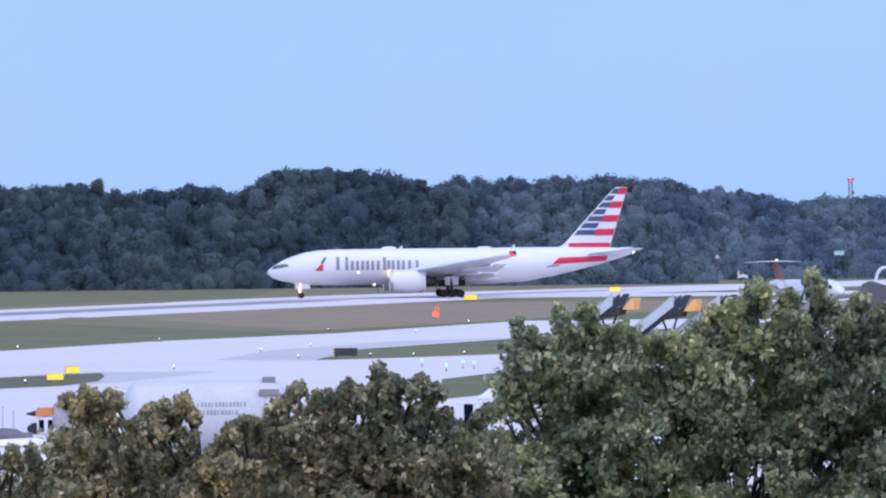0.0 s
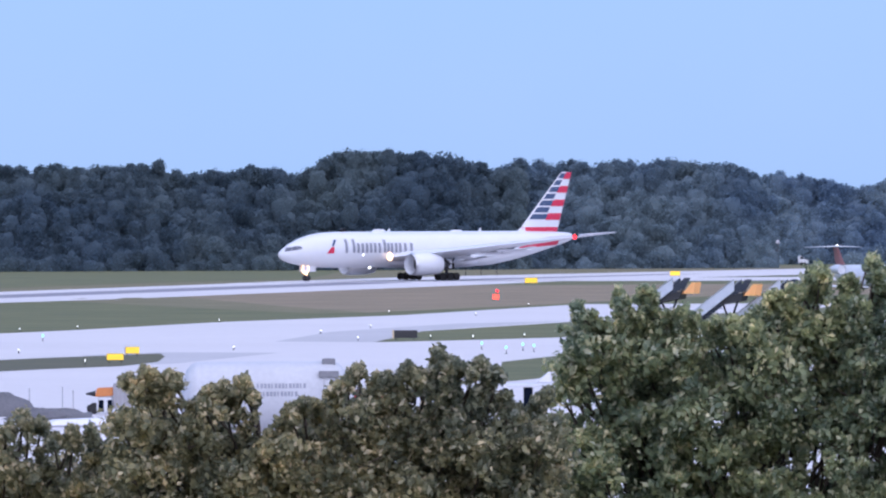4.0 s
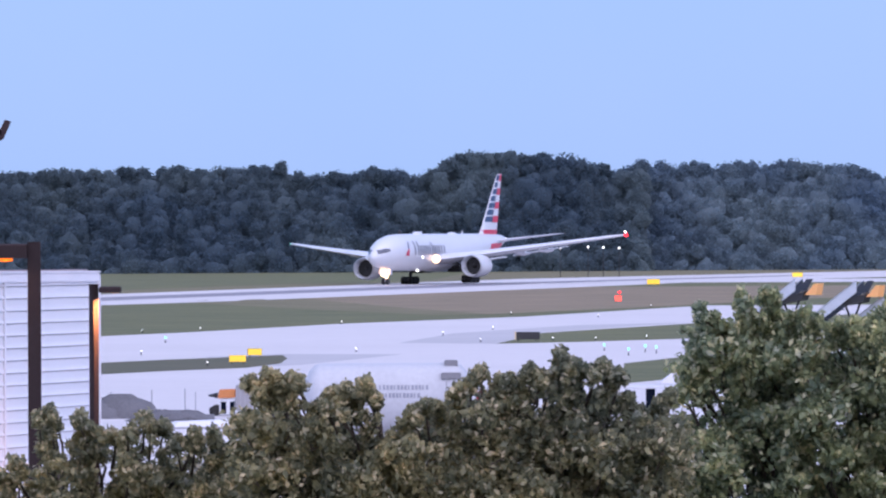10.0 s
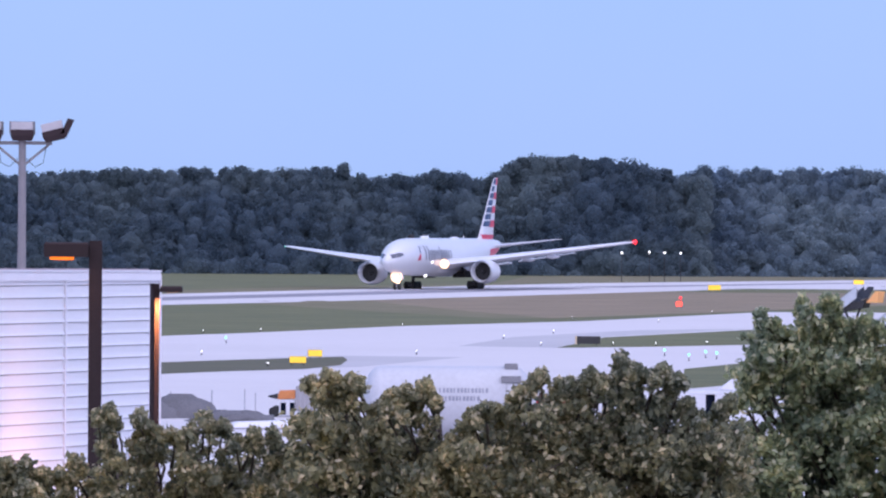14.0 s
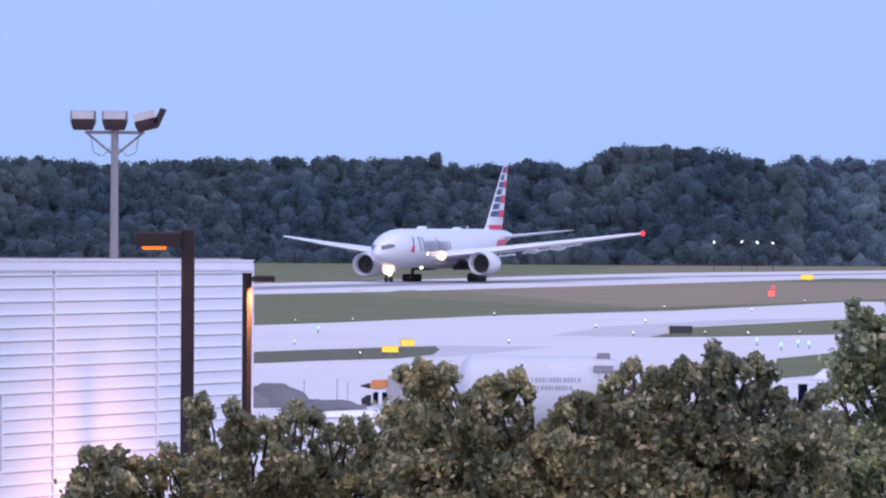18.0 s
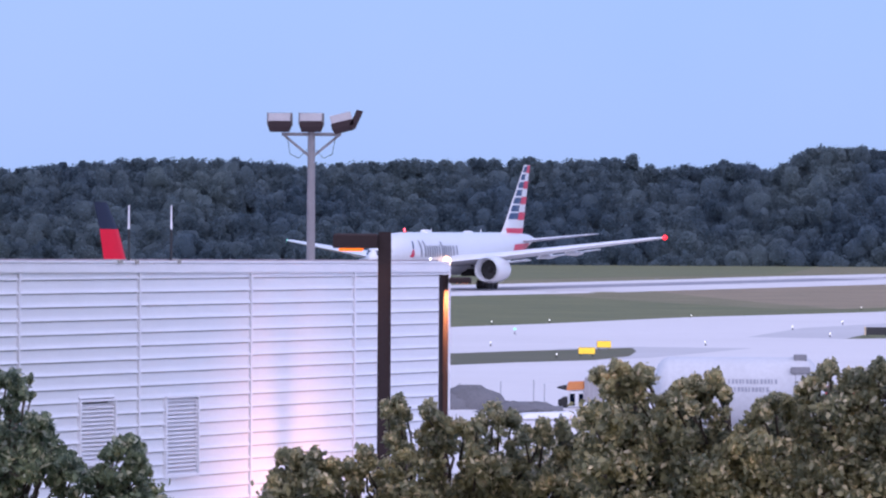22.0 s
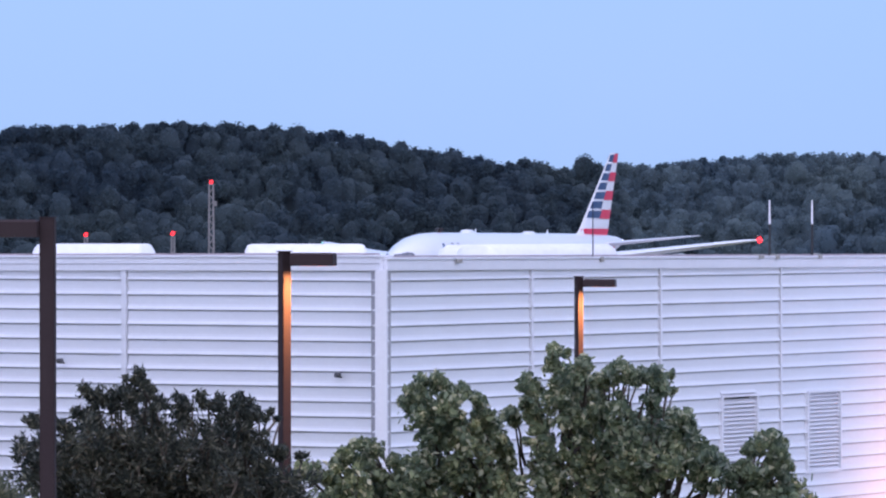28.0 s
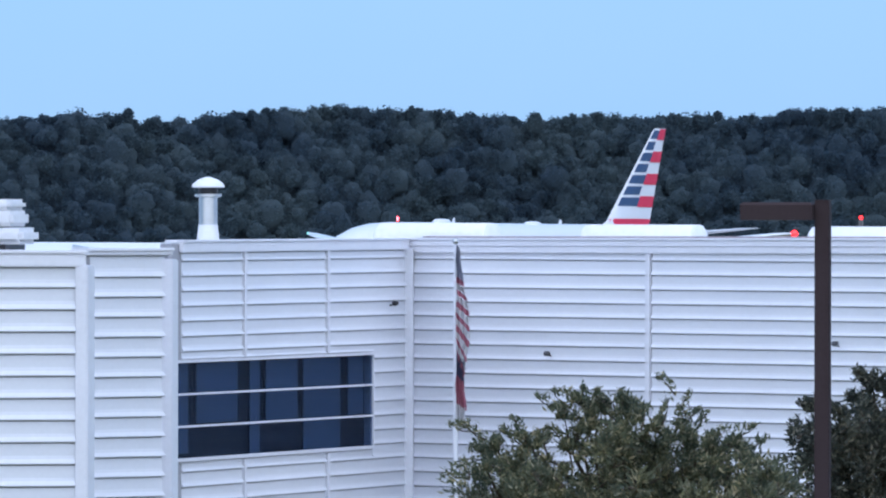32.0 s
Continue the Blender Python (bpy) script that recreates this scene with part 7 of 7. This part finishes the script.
def parked_jet(at, turn, label):
    """A small rear-engined jet with a tailplane on top of its fin."""
    x, y = at
    ob = thing("regional_jet", label, "airplane", pose(x, y, -0.988, 0, 0, turn), "parked jets")
    fus = part("fuselage", hull_mesh(TJET, 24), WHITE_PAINT, ob, "white fuselage", smooth=True)
    for s in (1, -1):
        bm = bmesh.new()
        loft(bm, [foil(3, -2, 1.0 * s, 1.6, 0.3), foil(-2.4, -3.6, 10.5 * s, 2.1, 0.08)])
        part("wing", bm, WHITE_PAINT, ob, smooth=True)
        bm = bmesh.new()
        lathe(bm, [(-4.2, 0.55), (-4.0, 0.65), (-5.5, 0.7), (-7.4, 0.5), (-7.3, 0.4)], 18, "x", (0, 2.35 * s, 4.2))
        part("engine", bm, WHITE_PAINT, ob, smooth=True)
        bm = bmesh.new()
        loft(bm, [foil(-11.3, -13.6, 0.05 * s, 7.4, 0.12), foil(-12.6, -13.9, 4.2 * s, 7.3, 0.05)])
        part("tailplane", bm, WHITE_PAINT, ob, smooth=True)
        bm = bmesh.new()
        hull_patch(bm, TJET, ((11.6, 3.5), (10.7, 3.6), (10.4, 4.15), (11.0, 3.95)), 0.02, s, 3, 3)
        part("cockpit_pane", bm, GLASS_DARK, fus)
        for wx, wy in ((-0.8, 1.6),):
            wheel(ob, wx, wy * s, 0.4, 0.4, 0.3)
        bm = bmesh.new()
        tube(bm, (-0.8, 1.55 * s, 0.4), (-0.7, 1.4 * s, 1.7), 0.09, n=8)
        part("gear_leg", bm, DARK_METAL, ob)
    bm = bmesh.new()
    loft(bm, [foil(-8.2, -12.0, 0, 4.3, 0.2, (0, 1, 0)), foil(-11.4, -13.4, 0, 7.35, 0.12, (0, 1, 0))])
    part("fin", bm, RUST_PAINT, ob, "dull red-brown fin", smooth=True)
    bm = bmesh.new()
    tube(bm, (9.5, 0, 0.3), (9.5, 0, 1.4), 0.07, n=8)
    g = part("nose_gear", bm, DARK_METAL, ob)
    wheel(g, 9.5, 0.0, 0.32, 0.32, 0.2)
    bm = bmesh.new()
    bmesh.ops.create_uvsphere(bm, u_segments=10, v_segments=8, radius=0.12, matrix=Matrix.Translation((-11.6, 0, 7.6)))
    part("fin_light", bm, WHITE_LAMP, ob, smooth=True)


parked_jet((84.0, 1247.1), -72, "white rear-engined jet parked with its tail above the trees")


def boarding_ramp():
    """A grey wedge-shaped ramp on wheels with a white hooped cover over its head."""
    x, y, z = (51.96, 698.07, 6.05)
    ob = thing("boarding_ramp", "dark grey wedge-shaped boarding ramp with a white hoop", "ramp", pose(x, y, -0.988), "")
    h = z + 0.988
    bm = bmesh.new()
    loft(bm, [[(-3.2, yy, 0.6), (1.6, yy, 0.6), (1.6, yy, h - 0.5), (0.0, yy, h), (-0.6, yy, h - 0.25)] for yy in (-0.8, 0.8)])
    part("body", bm, RAMP_GREY, ob, "dark grey sloping side", bevel=0.04)
    bm = bmesh.new()
    pts = [Vector((0.35 + 0.75 * (1 - math.cos(a)), -0.5, h - 0.4 + 1.45 * math.sin(a))) for a in [k * math.pi / 10 for k in range(11)]]
    for p, q in zip(pts, pts[1:]):
        tube(bm, p, q, 0.13, n=10)
    part("hoop", bm, WHITE_PAINT, ob, "white hoop", smooth=True)
    bm = bmesh.new()
    box(bm, -3.0, 1.6, -0.7, 0.7, 0.4, 0.599)
    part("chassis", bm, WHITE_PAINT, ob)
    for wx in (-2.2, 1.0):
        for wy in (-0.7, 0.7):
            wheel(ob, wx, wy, 0.4, 0.4, 0.25)


RAMP_GREY = material("dark_grey_ramp_paint", (0.075, 0.08, 0.1), 0.55, 0, 0.15, 0.8, 8)


def parked_van(at, length, label):
    x, y = at
    ob = thing("parked_van", label, "van", pose(x, y, terrain(x, y) + 0.002), "vans parked beyond the runway")
    bm = bmesh.new()
    loft(bm, [[(0, yy, 0.45), (length, yy, 0.45), (length, yy, 1.25), (length - 0.9, yy, 1.4), (length - 1.4, yy, 2.1), (0.05, yy, 2.15)] for yy in (-0.95, 0.95)])
    body = part("body", bm, WHITE_PAINT, ob, "white van body", bevel=0.06)
    bm = bmesh.new()
    loft(bm, [[(length - 1.9, yy, 1.45), (length - 1.0, yy, 1.45), (length - 1.4, yy, 2.0), (length - 1.9, yy, 2.0)] for yy in (-0.97, -0.952)])
    part("side_window", bm, GLASS_DARK, body)
    for wx in (0.8, length - 0.9):
        for wy in (-0.85, 0.85):
            wheel(ob, wx, wy, 0.36, 0.36, 0.24)


parked_van((116.2, 2095.0), 2.6, "small white van parked before the woods")
parked_van((124.6, 2095.0), 2.4, "small white van parked farther along")
parked_van((105.0, 2095.0), 4.4, "white van parked near the runway end")
parked_van((94.0, 2095.0), 4.6, "white van parked behind the runway end")
boarding_ramp()


def far_sign(at, label):
    x, y = at
    ob = thing("road_sign", label, "sign", pose(x, y, terrain(x, y)))
    bm = bmesh.new()
    box(bm, -1.15, 1.15, -0.06, 0.06, 5.7, 6.65)
    part("panel", bm, PALE_SIGN, ob, "pale blue-green panel", bevel=0.02)
    for px in (-0.8, 0.8):
        bm = bmesh.new()
        tube(bm, (px, 0.1, 0), (px, 0.1, 6.6), 0.08, n=8)
        part("post", bm, DARK_METAL, ob)


def far_shed(at, length, label):
    x, y = at
    ob = thing("shed", label, "shed", pose(x, y, terrain(x, y)), "sheds before the far woods")
    bm = bmesh.new()
    box(bm, -length / 2, length / 2, 0, 5, 0, 5.2)
    part("wall", bm, DARK_SHED, ob, "dark wall")
    bm = bmesh.new()
    loft(bm, [[(e * length / 2 + e * 0.2, -0.3, 5.2), (e * length / 2 + e * 0.2, 2.5, 5.9), (e * length / 2 + e * 0.2, 5.3, 5.2), (e * length / 2 + e * 0.2, 5.3, 5.1), (e * length / 2 + e * 0.2, -0.3, 5.1)] for e in (-1, 1)])
    part("roof", bm, PALE_GREY, ob, "pale metal roof")
    bm = bmesh.new()
    box(bm, -length * 0.2, length * 0.2, -0.06, -0.002, 0.05, 2.6)
    part("door", bm, GREY_PAINT, ob)


PALE_SIGN = material("pale_sign_sheet", (0.45, 0.62, 0.62), 0.5, 0, 0.06, 1.0, 6)
DARK_SHED = material("dark_shed_boards", (0.06, 0.075, 0.095), 0.8, 0, 0.2, 1.0, 8)
far_sign((149.0, 2100.0), "pale blue-green road sign on two posts before the woods")
for place, length in (((118.0, 2104.0), 5.2), ((104.6, 2108.0), 4.0)):
    far_shed(place, length, "low dark shed with a pale roof before the woods")


AIRLINER_ROWS = [
    (0, 41.93, 1546.20, 0.27, -0.47, 0.00, 182.18), (0.5, 40.25, 1546.28, 0.27, -0.47, 0.00, 186.29), (1, 38.59, 1546.11, 0.28, -0.45, 0.00, 190.62),
    (1.5, 36.93, 1545.55, 0.29, -0.42, 0.00, 195.22), (2, 35.23, 1544.68, 0.29, -0.37, 0.00, 199.77), (2.5, 33.40, 1543.74, 0.29, -0.32, 0.00, 204.08),
    (3, 31.48, 1542.59, 0.29, -0.27, 0.00, 208.08), (3.5, 29.52, 1541.21, 0.29, -0.23, 0.00, 211.82), (4, 27.55, 1539.63, 0.29, -0.18, 0.00, 215.26),
    (4.5, 25.61, 1537.85, 0.29, 0.02, 0.00, 218.46), (5, 23.86, 1536.00, 0.29, 0.22, 0.00, 221.65), (5.5, 22.04, 1534.43, 0.29, 0.43, 0.00, 225.23),
    (6, 20.25, 1532.98, 0.29, 0.63, 0.00, 229.25), (6.5, 18.31, 1531.53, 0.29, 0.84, 0.00, 232.99), (7, 16.60, 1529.46, 0.29, 1.04, 0.00, 236.43),
    (7.5, 14.99, 1526.90, 0.26, 1.10, 0.00, 239.43), (8, 13.52, 1523.85, 0.25, 1.15, 0.00, 241.93), (8.5, 12.10, 1520.62, 0.25, 1.20, 0.00, 244.21),
    (9, 10.79, 1517.26, 0.24, 1.22, 0.00, 246.08), (9.5, 9.53, 1513.82, 0.23, 1.22, 0.00, 247.62), (10, 8.31, 1510.29, 0.23, 1.20, 0.00, 248.97),
    (10.5, 7.13, 1506.59, 0.21, 1.18, 0.00, 250.26), (11, 6.03, 1502.82, 0.18, 1.15, 0.00, 251.57), (11.5, 4.92, 1498.98, 0.15, 1.13, 0.00, 251.88),
    (12, 3.71, 1495.10, 0.13, 1.11, 0.00, 252.23), (12.5, 2.51, 1491.01, 0.09, 1.09, 0.00, 252.53), (13, 1.30, 1486.68, 0.06, 1.07, 0.00, 252.73),
    (13.5, 0.07, 1482.05, 0.04, 1.04, 0.00, 252.83), (14, -1.39, 1476.93, 0.02, 1.02, 0.00, 252.79), (14.5, -2.79, 1471.16, -0.01, 0.99, 0.00, 252.63),
    (15, -4.31, 1464.78, -0.03, 0.96, 0.00, 252.39), (15.5, -5.95, 1457.96, -0.05, 0.92, 0.00, 252.14), (16, -7.72, 1450.72, -0.06, 0.89, 0.00, 251.90),
    (16.5, -9.61, 1443.05, -0.07, 0.86, 0.00, 251.66), (17, -11.52, 1435.31, -0.11, 0.83, 0.00, 251.44), (17.5, -13.72, 1427.56, -0.15, 0.81, 0.00, 251.21),
    (18, -16.03, 1419.66, -0.21, 0.80, 0.00, 250.96), (18.5, -18.58, 1411.17, -0.27, 0.79, 0.00, 250.70), (19, -21.25, 1401.73, -0.32, 0.77, 0.00, 250.45),
    (19.5, -24.26, 1391.41, -0.37, 0.75, 0.00, 250.20), (20, -27.42, 1380.17, -0.42, 0.73, 0.00, 249.96), (20.5, -30.95, 1368.23, -0.47, 0.71, 0.00, 249.69),
    (21, -34.60, 1355.12, -0.52, 0.70, 0.00, 249.54), (21.5, -38.80, 1340.93, -0.56, 0.70, 0.00, 249.49), (22, -42.96, 1325.60, -0.60, 0.71, 0.00, 249.56),
    (22.5, -47.18, 1309.71, -0.65, 0.64, 0.00, 249.60), (23, -51.57, 1293.66, -0.73, 0.57, 0.00, 249.61), (23.5, -56.23, 1277.45, -0.80, 0.49, -0.00, 249.57),
    (24, -61.23, 1260.45, -0.84, 0.44, -0.02, 249.53), (24.5, -66.57, 1242.37, -0.92, 0.40, -0.05, 249.50), (25, -71.92, 1223.18, -0.96, 0.37, -0.10, 249.46),
    (25.5, -77.47, 1203.62, -0.99, 0.35, -0.15, 249.40), (26, -83.26, 1183.83, -1.05, 0.33, -0.21, 249.31), (26.5, -89.29, 1163.97, -1.10, 0.30, -0.25, 249.18),
    (27, -95.45, 1143.24, -1.16, 0.26, -0.28, 249.00), (27.5, -101.79, 1120.60, -1.21, 0.30, -0.31, 248.77), (28, -108.20, 1096.58, -1.27, 0.32, -0.32, 248.50),
    (28.5, -114.77, 1071.02, -1.32, 0.33, -0.35, 248.26), (29, -121.54, 1044.99, -1.38, 0.31, -0.37, 248.04), (29.5, -128.71, 1019.29, -1.43, 0.25, -0.39, 247.84),
    (30, -136.17, 994.38, -1.49, 0.16, -0.40, 247.65), (30.5, -143.75, 970.07, -1.55, 0.08, -0.41, 247.46), (31, -151.79, 946.52, -1.61, 0.05, -0.42, 247.17),
    (31.5, -160.66, 924.24, -1.68, 0.09, -0.43, 246.78), (32, -170.14, 903.23, -1.70, 0.15, -0.48, 246.35),
]


def motions():
    # gathering speed, it begins to raise its nose
    walk(air, [(t, pose(x, y, z, bank, nose, h)) for t, x, y, z, bank, nose, h in AIRLINER_ROWS])
    # the beacon and the strobe turn at an even rate
    for lamp, place, phase in ((beacon, (18.5, 0, 8.52), 20.6), (strobe, (-9.0, 30.45, 7.5), 19.965)):
        walk(lamp, [(0.2 * k, pose(*place, 0, 0, 20 + 254.4 * (0.2 * k - phase))) for k in range(161)])
    # the second jet taxis straight at an even pace
    f = Vector((math.sin(radians(23.5)), math.cos(radians(23.5))))
    rows = []
    for t in range(0, 33, 2):
        p = Vector((-21.9, 599.6)) + f * 10.9 * (t - 24.5)
        rows.append((float(t), pose(p.x, p.y, -0.988, 0, 0, 66.5)))
    walk(jet, rows)


motions()
